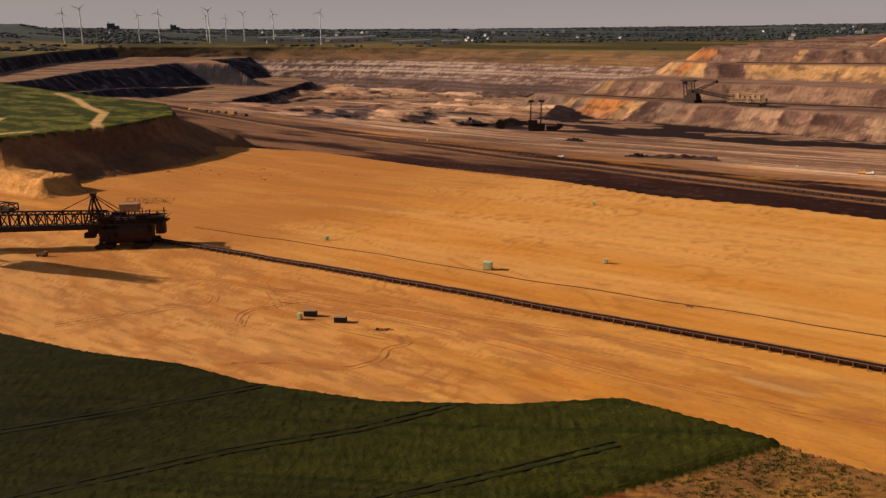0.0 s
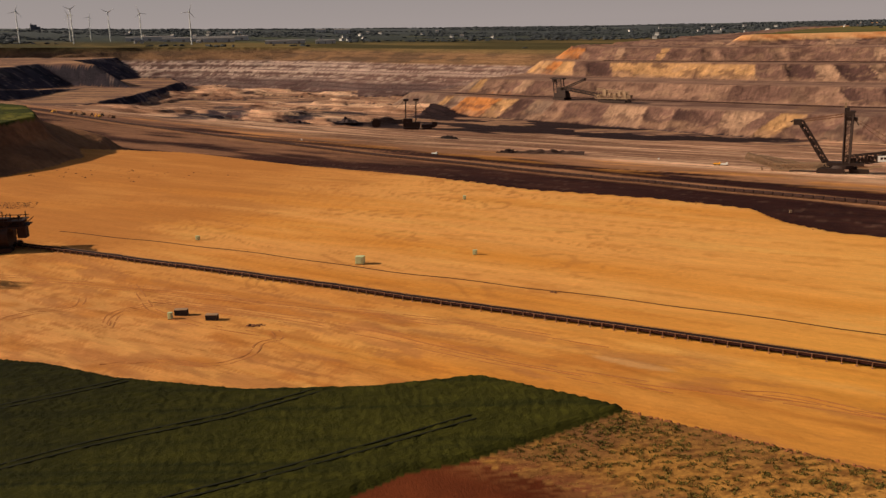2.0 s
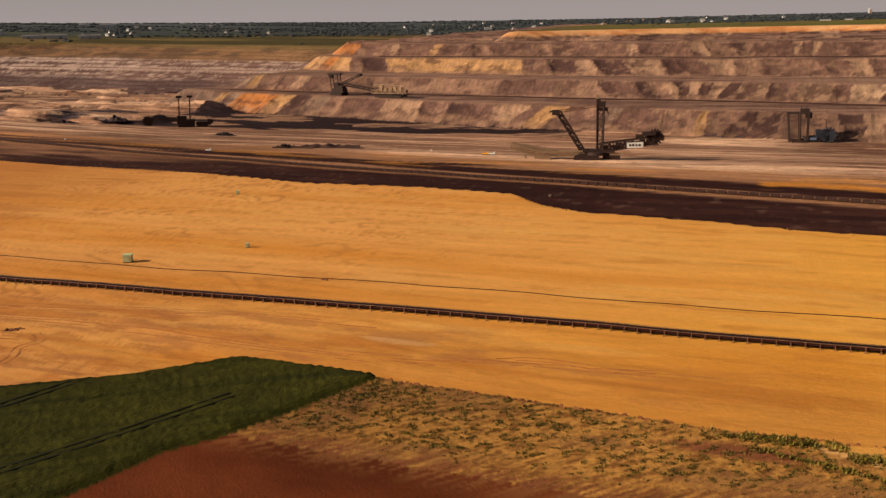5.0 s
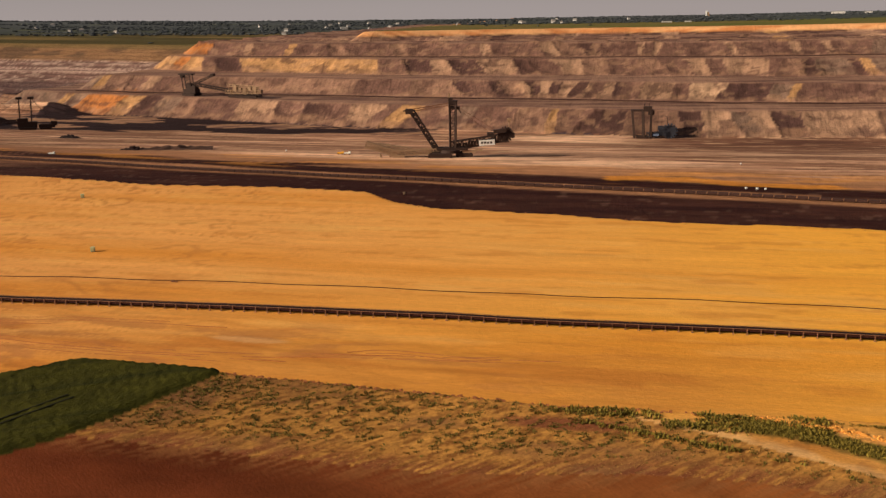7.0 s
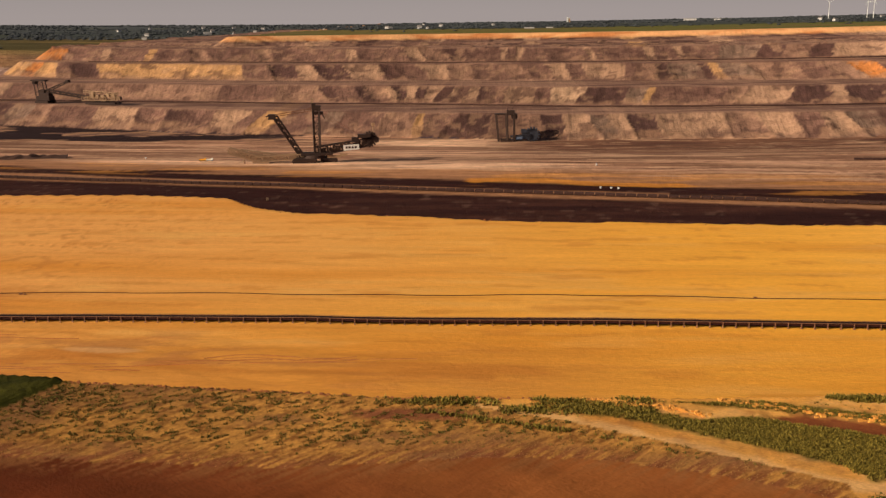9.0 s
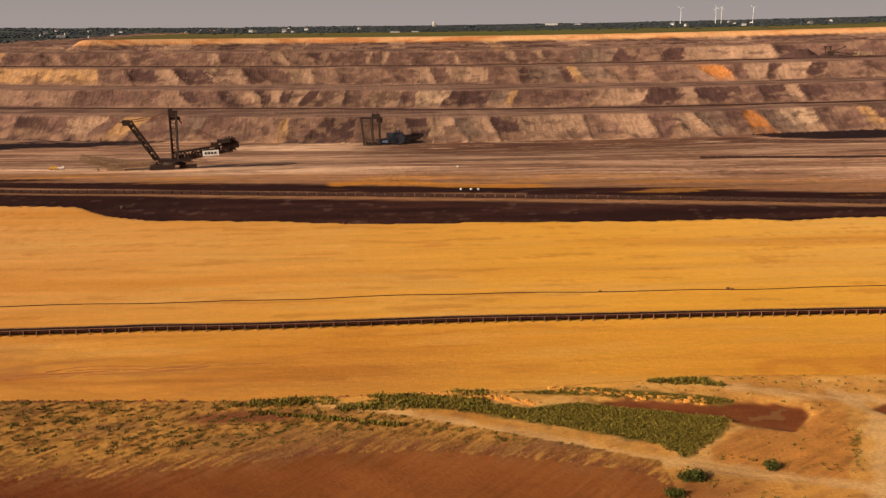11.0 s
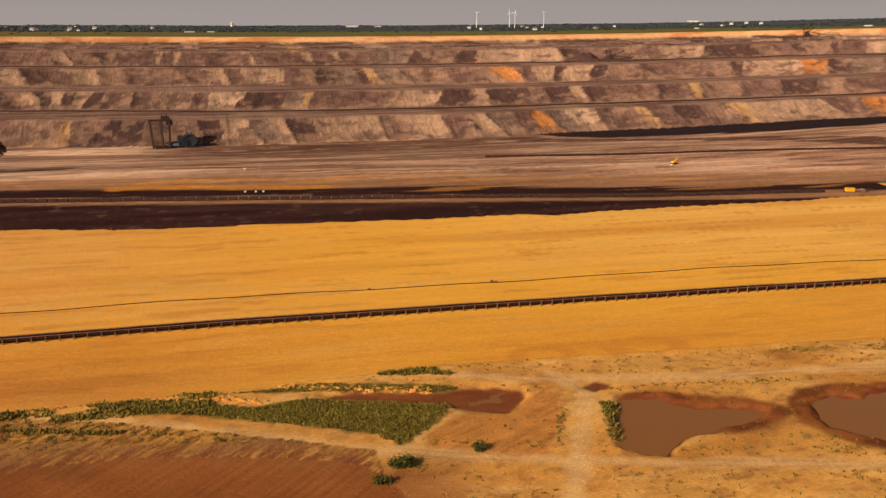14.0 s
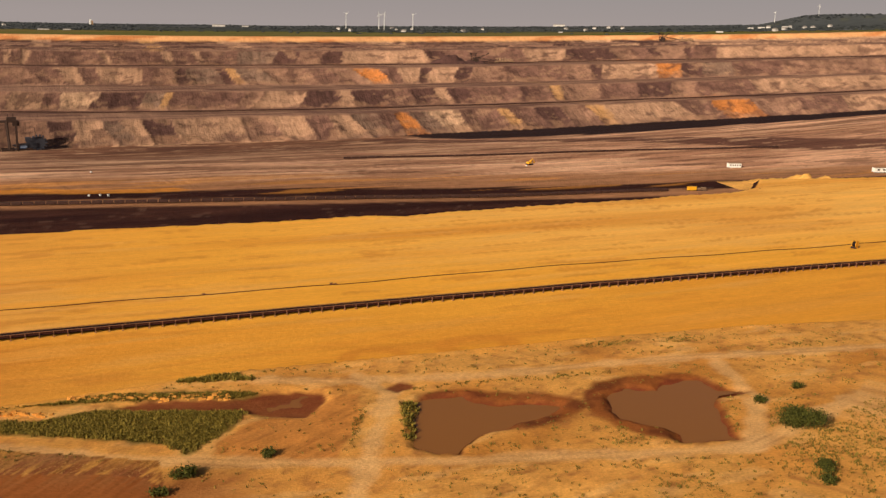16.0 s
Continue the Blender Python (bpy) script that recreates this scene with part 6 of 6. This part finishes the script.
def mound(name, x, y, lx, ly, h, turn, tone_a, tone_b, label, seed, bumps=4.0, material=None, kind=""):
    """A tipped heap with a lumpy crest, running out flat at its rim."""
    n, k = 40, 20
    bm = bmesh.new()
    grid = []
    z0 = ground_z(x, y)
    c, s = math.cos(radians(turn)), math.sin(radians(turn))
    for i in range(n + 1):
        row = []
        for j in range(k + 1):
            u, v = 2 * i / n - 1, 2 * j / k - 1
            fall = max(0.0, 1 - math.hypot(u, v)) ** 0.7
            lump = 0.6 + 0.8 * noise.noise((u * lx / bumps + seed, v * ly / bumps, seed * 1.7)) + 0.35 * noise.noise((u * lx / bumps * 3, v * ly / bumps * 3, seed))
            px, py = u * lx / 2, v * ly / 2
            row.append(bm.verts.new((x + px * c - py * s, y + px * s + py * c, z0 - 0.4 + h * fall * max(0.1, lump))))
        grid.append(row)
    for i in range(n):
        for j in range(k):
            f = bm.faces.new((grid[i][j], grid[i + 1][j], grid[i + 1][j + 1], grid[i][j + 1]))
            f.smooth = True
    ob = part(name, bm, material or plain_material(name + "_earth", (lin(*tone_a) + lin(*tone_b)) / 2, 0.95, 0, 0.4, 0.12, 0.6))
    return tagged(ob, label, "heap", kind=kind)


mound("dark_heap", -412, 798, 80, 26, 5, 22, (84, 58, 46), (68, 48, 40), "dark lumpy heap of coal and clay", 3, 16)
mound("dark_heap", -438, 785, 30, 12, 4, 22, (54, 36, 30), (44, 30, 28), "small dark heap of coal dust", 5)
mound("dark_heap", -648, 1016, 30, 12, 6, 10, (44, 34, 34), (40, 32, 32), "low black heap of coal", 7)
# next two mounds: the shade of ridge fronts is put into their dark colour
mound("dark_heap", -1041, 1190, 44, 16, 7, 20, (58, 46, 46), (48, 38, 40), "coal-dark pit mound with ridge shade in its colour", 9, 9)
mound("dark_heap", -985, 1245, 40, 18, 9, 20, (66, 50, 48), (50, 40, 42), "dark mound beside the excavator with ridge shade in its colour", 11, 9)
mound("earth_mound", 815, 1690, 120, 46, 26, -14, (84, 58, 52), (74, 52, 48), "dark brown spoil cone on a terrace", 15, 70)
mound("debris_pile", -246.5, 244.6, 11, 4.5, 1.3, 30, (120, 74, 46), (100, 64, 44), "small pile of rusty scrap and earth", 17, 2)
mound("sand_heap", 540, 500, 110, 34, 9, -12, (214, 160, 86), (210, 150, 70), "bright yellow sand heap at the bench edge", 19, 20)


def clods(name, count, place, size, material, label, seed):
    """Loose lumps of earth, each a small uneven block, joined."""
    rs = np.random.RandomState(seed)
    unit = np.array([(-1, -1, 0), (1, -1, 0), (1, 1, 0), (-1, 1, 0), (-0.7, -0.7, 1), (0.7, -0.7, 1), (0.7, 0.7, 1), (-0.7, 0.7, 1)], float)
    sides = ((0, 1, 5, 4), (1, 2, 6, 5), (2, 3, 7, 6), (3, 0, 4, 7), (4, 5, 6, 7))
    xs, ys = place(rs, count)
    zs, _ = heights(xs.copy(), ys.copy())
    verts, faces = [], []
    for px, py, pz in zip(xs, ys, zs):
        r = rs.uniform(*size)
        p = (unit + rs.uniform(-0.25, 0.25, unit.shape)) * (r, r * rs.uniform(0.6, 1), r * rs.uniform(0.6, 1.1)) + (px, py, pz - 0.12)
        k = len(verts)
        verts += [tuple(q) for q in p]
        faces += [tuple(i + k for i in f) for f in sides]
    me = bpy.data.meshes.new(name)
    me.from_pydata(verts, [], faces)
    me.materials.append(material)
    return tagged(new(name, me), label, "earth clods", kind="stuff")


CLOD = plain_material("dry_red_clay", lin(150, 92, 56), 0.95, 0, 0.3, 0.8)
DARK_CLOD = plain_material("dark_damp_clay", lin(104, 66, 42), 0.95, 0, 0.3, 0.8)


def field_crest(rs, n):
    x = rs.uniform(-104, 34, n)
    return x, crest_y(x) - rs.uniform(-0.8, 1.6, n) ** 2 * 0.6


def machine_yard(rs, n):
    u, v = rs.rand(n), rs.rand(n)
    return -554 + 29 * u - 16 * v, 337 + 16 * u + 15 * v


def hill_foot(rs, n):
    u = rs.rand(n)
    return -640 + 130 * u + rs.normal(0, 12, n), 440 + 50 * u + rs.normal(0, 14, n)


def bench_lip(rs, n):
    x = rs.uniform(-430, 480, n)
    return x, lip_y(x) - rs.uniform(0, 1.6, n) ** 2 * 2


clods("clods", 300, field_crest, (0.12, 0.36), CLOD, "reddish clods along the broken field edge", 31)
SAND_LUMP = plain_material("loose_yellow_sand", lin(212, 146, 66), 0.95, 0, 0.25, 0.8)


def weed_bank(rs, n):
    u = rs.rand(n) * 2
    x = np.where(u < 1, 18 + 23 * u, 44 + 28 * (u - 1))
    return x, np.where(u < 1, 163 - 7 * u, 162.6 - 8.4 * (u - 1)) + rs.normal(0, 0.7, n)


clods("clods", 280, weed_bank, (0.2, 0.5), SAND_LUMP, "small tipped heaps of yellow sand among weeds", 35)
clods("clods", 300, machine_yard, (0.18, 0.42), DARK_CLOD, "dark clay lumps tipped in rows on the sand", 32)
clods("clods", 46, hill_foot, (0.2, 0.7), DARK_CLOD, "fallen earth lumps below the hill", 33)
clods("clods", 130, bench_lip, (0.2, 0.5), CLOD, "sandy lumps along the bench edge", 34)


def cable_line():
    """The thick power cable that lies along the belt, with small joints."""
    top = thing("power_cable", "dark red-brown power cable lying along the sand", "cable")
    cu = bmesh.new()
    xs = np.arange(-452, 470, 4.0)
    ys = 331.5 - 12 * ((xs - 30) / 450) ** 2 - 1.2 * ss((xs - 40) / 60) + 0.9 * np.sin(xs / 31) + 0.5 * np.sin(xs / 9.0)
    zs, _ = heights(xs.copy(), ys.copy())
    for i in range(len(xs) - 1):
        bar(cu, (xs[i], ys[i], zs[i] + 0.15), (xs[i + 1], ys[i + 1], zs[i + 1] + 0.15), 0.3, 0.3, 5)
    part("sheath", cu, OXIDE, top)
    for jx in (-173, 95.7, 144.3):
        jy = 331.5 - 12 * ((jx - 30) / 450) ** 2
        bm = box(bmesh.new(), jx, jy - 1.2, ground_z(jx, jy) + 0.3, 1.2, 0.8, 0.6)
        box(bm, jx + 1.6, jy - 1.5, ground_z(jx, jy) + 0.2, 0.8, 0.6, 0.4)
        part("joint_box", bm, STEEL_RUST, top)


cable_line()


def cable_drum(x, y):
    top = thing("cable_drum", "yellow cable drum standing on the sand", "cable drum", pose(x, y, ground_z(x, y), 0, 0, 20))
    for s in (-0.9, 0.9):
        bm = bmesh.new()
        bmesh.ops.create_cone(bm, cap_ends=True, segments=24, radius1=1.9, radius2=1.9, depth=0.18, matrix=Matrix.Translation((0, s, 1.9)) @ Matrix.Rotation(math.pi / 2, 4, "X"))
        part("flange", bm, YELLOW, top)
    bm = bmesh.new()
    bmesh.ops.create_cone(bm, cap_ends=True, segments=20, radius1=1.3, radius2=1.3, depth=1.7, matrix=Matrix.Translation((0, 0, 1.9)) @ Matrix.Rotation(math.pi / 2, 4, "X"))
    part("wound_cable", bm, RUBBER, top)
    part("stand", box(box(bmesh.new(), -1.6, 0, 0.4, 0.5, 2.6, 0.8), 1.6, 0, 0.4, 0.5, 2.6, 0.8), STEEL_DARK, top)


cable_drum(401, 316)


def drive_station(x, y, turn):
    top = thing("belt_drive_station", "yellow and grey belt drive station on the pit floor", "drive station", pose(x, y, ground_z(x, y), 0, 0, turn))
    bm = box(box(bmesh.new(), 0, 0, 2.6, 9, 4, 3.6), 0, 0, 4.6, 9.4, 4.4, 0.3)
    part("drive_house", bm, YELLOW, top)
    part("gearbox", box(box(bmesh.new(), 8, 0, 1.8, 4, 3, 2.6), 13.5, 0, 2, 4.5, 3, 3.2), STEEL_PALE, top)
    bm = truss(bmesh.new(), (4, 0, 0.6), (24, 0, 2.5), 3, 1.4, 8, 0.3)
    part("tail_frame", bm, STEEL_DARK, top)
    part("skids", box(box(bmesh.new(), 6, -1.6, 0.3, 24, 0.6, 0.6), 6, 1.6, 0.3, 24, 0.6, 0.6), STEEL_DARK, top)
    return top


drive_station(489, 553, -12).scale = (0.7, 0.7, 0.65)


def tank_row(x, y, length, turn, label):
    top = thing("site_office", label, "container", pose(x, y, ground_z(x, y), 0, 0, turn))
    part("body", box(bmesh.new(), 0, 0, 2.2, length, 5, 3.6), WHITE, top)
    part("roof", box(bmesh.new(), 0, 0, 4.1, length + 0.4, 5.4, 0.25), STEEL_PALE, top)
    for k in range(5):
        part("window", box(bmesh.new(), -length * 0.38 + k * length * 0.19, -2.53, 2.5, length * 0.09, 0.08, 1.2), STEEL_DARK, top)
    part("skids", box(box(bmesh.new(), 0, -1.8, 0.2, length, 0.6, 0.5), 0, 1.8, 0.2, length, 0.6, 0.5), STEEL_DARK, top)


tank_row(594, 632, 11, -14, "white site office block on the pit floor")
tank_row(700, 566, 26, -14, "long white site office beside the sand bench")


def digger(x, y, turn, paint, label):
    """A small crawler digger."""
    top = thing("digger", label, "digger", pose(x, y, ground_z(x, y), 0, 0, turn), "diggers by the pit road")
    crawler("track", top, 0, 0, 0, 5, 3.2, 1.1)
    part("body", box(box(bmesh.new(), -0.6, 0, 2, 4, 3, 1.6), 0.6, -0.8, 3.2, 1.6, 1.3, 1.6), paint, top)
    bm = bar(bmesh.new(), (1.4, 0.4, 2), (4.4, 0.4, 5), 0.5)
    bar(bm, (4.4, 0.4, 5), (6.4, 0.4, 2.2), 0.4), box(bm, 6.4, 0.4, 1.6, 1.2, 1.4, 1.3)
    part("arm", bm, paint, top)


for i, (dx, dy) in enumerate([(-1150, 822), (-1128, 834), (-1110, 826), (-1092, 838), (-1070, 832), (-1052, 840), (-1120, 846), (-1086, 850)]):
    digger(dx, dy, i * 47, (YELLOW, STEEL_RUST, STEEL_PALE, STEEL_DARK)[i % 4], "small digger parked beside the pit road")


def truck(x, y, turn, paint, label, size=1.0):
    """A small works truck: chassis, cab with windscreen, load bed and four wheels."""
    top = thing("truck", label, "truck", pose(x, y, ground_z(x, y), 0, 0, turn), "trucks on the site")
    top.scale = (size, size, size)
    part("chassis", box(bmesh.new(), 0, 0, 0.7, 5.4, 1.7, 0.3), STEEL_DARK, top)
    bm = box(bmesh.new(), 1.8, 0, 1.6, 1.7, 2.0, 1.7)
    bmesh.ops.bevel(bm, geom=bm.edges[:], offset=0.18, segments=2, affect="EDGES")
    cab = part("cab", bm, paint, top)
    part("windscreen", box(bmesh.new(), 2.64, 0, 1.95, 0.06, 1.7, 0.7), DARK_BLUE, cab)
    bm = box(bmesh.new(), -0.9, 0, 0.95, 3.4, 2.0, 0.16)
    for v in (-1, 1):
        box(bm, -0.9, v * 0.96, 1.35, 3.4, 0.1, 0.7)
    box(bm, -2.58, 0, 1.35, 0.1, 2.0, 0.7)
    part("load_bed", bm, paint, top)
    for u in (-1.7, 1.7):
        for v in (-0.95, 0.95):
            bm = bmesh.new()
            bmesh.ops.create_cone(bm, cap_ends=True, segments=16, radius1=0.46, radius2=0.46, depth=0.32, matrix=Matrix.Translation((u, v, 0.46)) @ Matrix.Rotation(math.pi / 2, 4, "X"))
            part("wheel", bm, RUBBER, top)
    return top


truck(-459.5, 234.7, 30, STEEL_PALE, "dusty grey works truck standing on the sand")
truck(-489, 738, 10, WHITE, "white works truck on the pit floor road")
truck(-243.5, 780, 5, YELLOW, "yellow works truck on the pit floor", 1.1)
truck(-238, 780.5, 5, WHITE, "white works truck beside a yellow one", 1.1)
digger(432, 700, 20, YELLOW, "yellow digger on the loamy pit floor")


# ---- wind turbines ----
def wind_turbine(x, y, hub, spin, turn):
    z = ground_z(x, y)
    top = thing("wind_turbine", "white three-bladed wind turbine on the far plain", "wind turbine", pose(x, y, z - 1, 0, 0, turn), "wind turbines")
    bm = bmesh.new()
    bar(bm, (0, 0, 0), (0, 0, hub), hub * 0.042, hub * 0.026, 16)
    part("tower", bm, WHITE, top)
    bm = box(bmesh.new(), 0, hub * 0.03, hub + 1.5, hub * 0.05, hub * 0.12, hub * 0.045)
    bmesh.ops.bevel(bm, geom=bm.edges[:], offset=0.8, segments=2, affect="EDGES")
    part("nacelle", bm, WHITE, top)
    bm = bmesh.new()
    bmesh.ops.create_uvsphere(bm, u_segments=12, v_segments=8, radius=hub * 0.022, matrix=Matrix.Translation((0, -hub * 0.05, hub + 1.5)))
    part("hub", bm, WHITE, top)
    length = hub * 0.25
    for k in range(3):
        bm = bmesh.new()
        rings = []
        for f, w in ((0, 0.016), (0.12, 0.03), (0.4, 0.022), (0.8, 0.012), (1, 0.005)):
            rings.append([bm.verts.new((sx * w * hub * 0.4, -hub * 0.05 + sy * 0.004 * hub, f * length)) for sx, sy in ((-1, 0), (0, 1), (1, 0), (0, -1))])
        for a, b in zip(rings, rings[1:]):
            for i in range(4):
                bm.faces.new((a[i], a[(i + 1) % 4], b[(i + 1) % 4], b[i]))
        bm.faces.new(rings[-1]), bm.faces.new(rings[0][::-1])
        bmesh.ops.transform(bm, matrix=Matrix.Translation((0, 0, hub + 1.5)) @ Matrix.Rotation(radians(spin + 120 * k), 4, "Y"), verts=bm.verts)
        part("blade", bm, WHITE, top)


for i, (tx, ty, th) in enumerate([(-2669, 1502, 100), (-2545, 1486, 114), (-2581, 1693, 94), (-2553, 1744, 104), (-2473, 1867, 113), (-2585, 1941, 92), (-2618, 2043, 84),
                                  (-2526, 2043, 102), (-2382, 2043, 102), (-2167, 2041, 109), (1191, 3603, 78), (1295, 3517, 76), (1311, 3502, 78), (1345, 3291, 74)]):
    wind_turbine(tx, ty, th * (0.86 if tx < 0 else 0.74), (12 + i * 41) % 120, 50 if tx < 0 else -18)
for tx, ty in ((3050, 3330), (3150, 3180)):
    wind_turbine(tx, ty, 42, 30, -40)


# ---- far sheds and houses ----
FAR_WHITE = plain_material("weathered_white_cladding", lin(186, 180, 174), 0.6, 0, 0.12, 0.05)
ROOF = plain_material("grey_roof", lin(130, 122, 116), 0.7, 0, 0.1, 0.05)


def shed(x, y, size, turn, label, category="building", name="warehouse", doors=3):
    sx, sy, sz = size
    top = thing(name, label, category, pose(x, y, ground_z(x, y) - 0.5, 0, 0, turn), "far buildings")
    part("wall", box(bmesh.new(), 0, 0, sz / 2, sx, sy, sz), FAR_WHITE, top)
    bm = bmesh.new()
    vs = [bm.verts.new(p) for p in ((-sx / 2, -sy / 2, sz), (sx / 2, -sy / 2, sz), (sx / 2, sy / 2, sz), (-sx / 2, sy / 2, sz), (-sx / 2, 0, sz * 1.18), (sx / 2, 0, sz * 1.18))]
    for f in ((0, 1, 5, 4), (2, 3, 4, 5), (0, 4, 3), (1, 2, 5), (3, 2, 1, 0)):
        bm.faces.new([vs[i] for i in f])
    part("roof", bm, ROOF, top)
    for k in range(doors):
        part("door", box(bmesh.new(), -sx * 0.35 + sx * 0.7 * k / max(1, doors - 1), -sy / 2 - 0.1, sz * 0.3, sx * 0.06, 0.2, sz * 0.6), ROOF, top)


for sx_, sy_, w, h, tn in ((-2480, 2160, 150, 11, 45), (-2370, 2200, 130, 10, 45), (-2260, 2230, 120, 11, 42), (-2330, 2350, 140, 11, 42), (-2000, 2260, 120, 9, 42), (-1900, 2330, 60, 9, 40),
                           (-2390, 3040, 60, 14, 38), (-2570, 3130, 40, 10, 38), (-1000, 3325, 26, 7, 20), (-900, 2900, 18, 4, 20), (97, 2960, 60, 6, 0), (160, 2990, 40, 6, 0),
                           (814, 4200, 110, 14, -12), (912, 4120, 60, 10, -12), (2480, 4200, 120, 16, -30), (2560, 2720, 70, 10, -42), (2480, 2760, 50, 9, -42), (2380, 2700, 40, 9, -42), (1800, 2150, 40, 6, -40),
                           (1560, 2600, 26, 6, -30), (1150, 2900, 30, 6, -20)):
    shed(sx_, sy_, (w if sx_ < 0 else w * 0.48, 24, h * (1.2 if sx_ < 0 else 0.6)), tn, "long low white warehouse on the far plain")


def silo(x, y, h):
    top = thing("silo_tower", "pale silo tower on the far plain", "tower", pose(x, y, ground_z(x, y) - 0.5))
    part("shaft", box(bmesh.new(), 0, 0, h / 2, h * 0.3, h * 0.3, h), WHITE, top)
    part("head", box(bmesh.new(), h * 0.25, 0, h * 0.4, h * 0.35, h * 0.3, h * 0.8), STEEL_PALE, top)


silo(299, 4200, 24)
# concrete toned blue-grey, the horizon haze is in its colour
HAZE_GREY = plain_material("haze_grey_concrete", lin(92, 92, 98), 0.8, 0, 0.1, 0.05)


def power_block(x, y, h, w):
    """A boiler house on the horizon with a lower hall and a stack."""
    top = thing("power_station", "hazy grey power station block on the horizon", "power station", pose(x, y, ground_z(x, y) - 1, 0, 0, 58))
    part("boiler_house", box(bmesh.new(), 0, 0, h / 2, w, 40, h), HAZE_GREY, top)
    part("turbine_hall", box(bmesh.new(), w * 0.75, 0, h * 0.3, w * 0.6, 36, h * 0.6), HAZE_GREY, top)
    part("stack", bar(bmesh.new(), (-w * 0.3, 0, h), (-w * 0.3, 0, h * 1.25), 5, 4, 12), HAZE_GREY, top)


power_block(-3936, 2443, 27, 34)
power_block(-3789, 2665, 22, 26)


def far_house():
    top = thing("house", "small pale house with a pitched roof among far trees", "house", pose(-1150, 3150, ground_z(-1150, 3150) - 0.5), "far houses")
    part("wall", box(bmesh.new(), 0, 0, 3, 14, 10, 6), FAR_WHITE, top)
    bm = bmesh.new()
    vs = [bm.verts.new(p) for p in ((-7.4, -5.5, 5.8), (7.4, -5.5, 5.8), (7.4, 5.5, 5.8), (-7.4, 5.5, 5.8), (-7.4, 0, 10), (7.4, 0, 10))]
    for f in ((0, 1, 5, 4), (2, 3, 4, 5), (0, 4, 3), (1, 2, 5), (3, 2, 1, 0)):
        bm.faces.new([vs[i] for i in f])
    part("roof", bm, ROOF, top)
    return top


first_house, house_rs = far_house(), np.random.RandomState(77)
for k in range(70):
    az, r = radians(house_rs.choice([-58, -48, -36, -31, -20, -14, -6, 22, 34, 44]) + house_rs.normal() * 2.2), house_rs.uniform(3050, 4100)
    hx, hy = r * math.sin(az), r * math.cos(az)
    copy_thing(first_house, pose(hx, hy, ground_z(hx, hy) - 0.5, 0, 0, house_rs.uniform(0, 180)))


# ---- far woods ----
def woods(count, az0, az1, r0, r1, label, seed, tall=(9, 17), gate=0.5):
    """Belts of far trees: many uneven crowns, joined."""
    rs = np.random.RandomState(seed)
    az, r = np.radians(rs.uniform(az0, az1, count)), np.sqrt(rs.uniform(r0 ** 2, r1 ** 2, count))
    x, y = r * np.sin(az), r * np.cos(az)
    ok = (fbm(x, y, 320, 110, seed=97) > gate) & ~((np.degrees(az) > -53) & (np.degrees(az) < -38) & (r > 2950) & (r < 3550))
    x, y = x[ok], y[ok]
    z, zone = heights(x.copy(), y.copy())
    base = bmesh.new()
    bmesh.ops.create_icosphere(base, subdivisions=1, radius=1)
    bv = np.array([v.co[:] for v in base.verts])
    bf = [[v.index for v in f.verts] for f in base.faces]
    base.free()
    verts, faces = [], []
    for i in range(len(x)):
        if zone[i] != 6:
            continue
        h, w = rs.uniform(*tall), rs.uniform(4, 10)
        p = bv * (1 + 0.35 * rs.uniform(-1, 1, (len(bv), 1))) * (w, w, h * 0.62) + (x[i], y[i], z[i] + h * 0.42)
        k = len(verts)
        verts += [tuple(q) for q in p]
        faces += [[a + k for a in f] for f in bf]
    me = bpy.data.meshes.new("woods")
    me.from_pydata(verts, [], faces)
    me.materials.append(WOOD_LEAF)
    tagged(new("woods", me), label, "woods", kind="stuff")


woods(13000, -67, -8, 3050, 4850, "belts of far trees with haze-grey leaf colour", 21, tall=(2.5, 5.5), gate=0.48)
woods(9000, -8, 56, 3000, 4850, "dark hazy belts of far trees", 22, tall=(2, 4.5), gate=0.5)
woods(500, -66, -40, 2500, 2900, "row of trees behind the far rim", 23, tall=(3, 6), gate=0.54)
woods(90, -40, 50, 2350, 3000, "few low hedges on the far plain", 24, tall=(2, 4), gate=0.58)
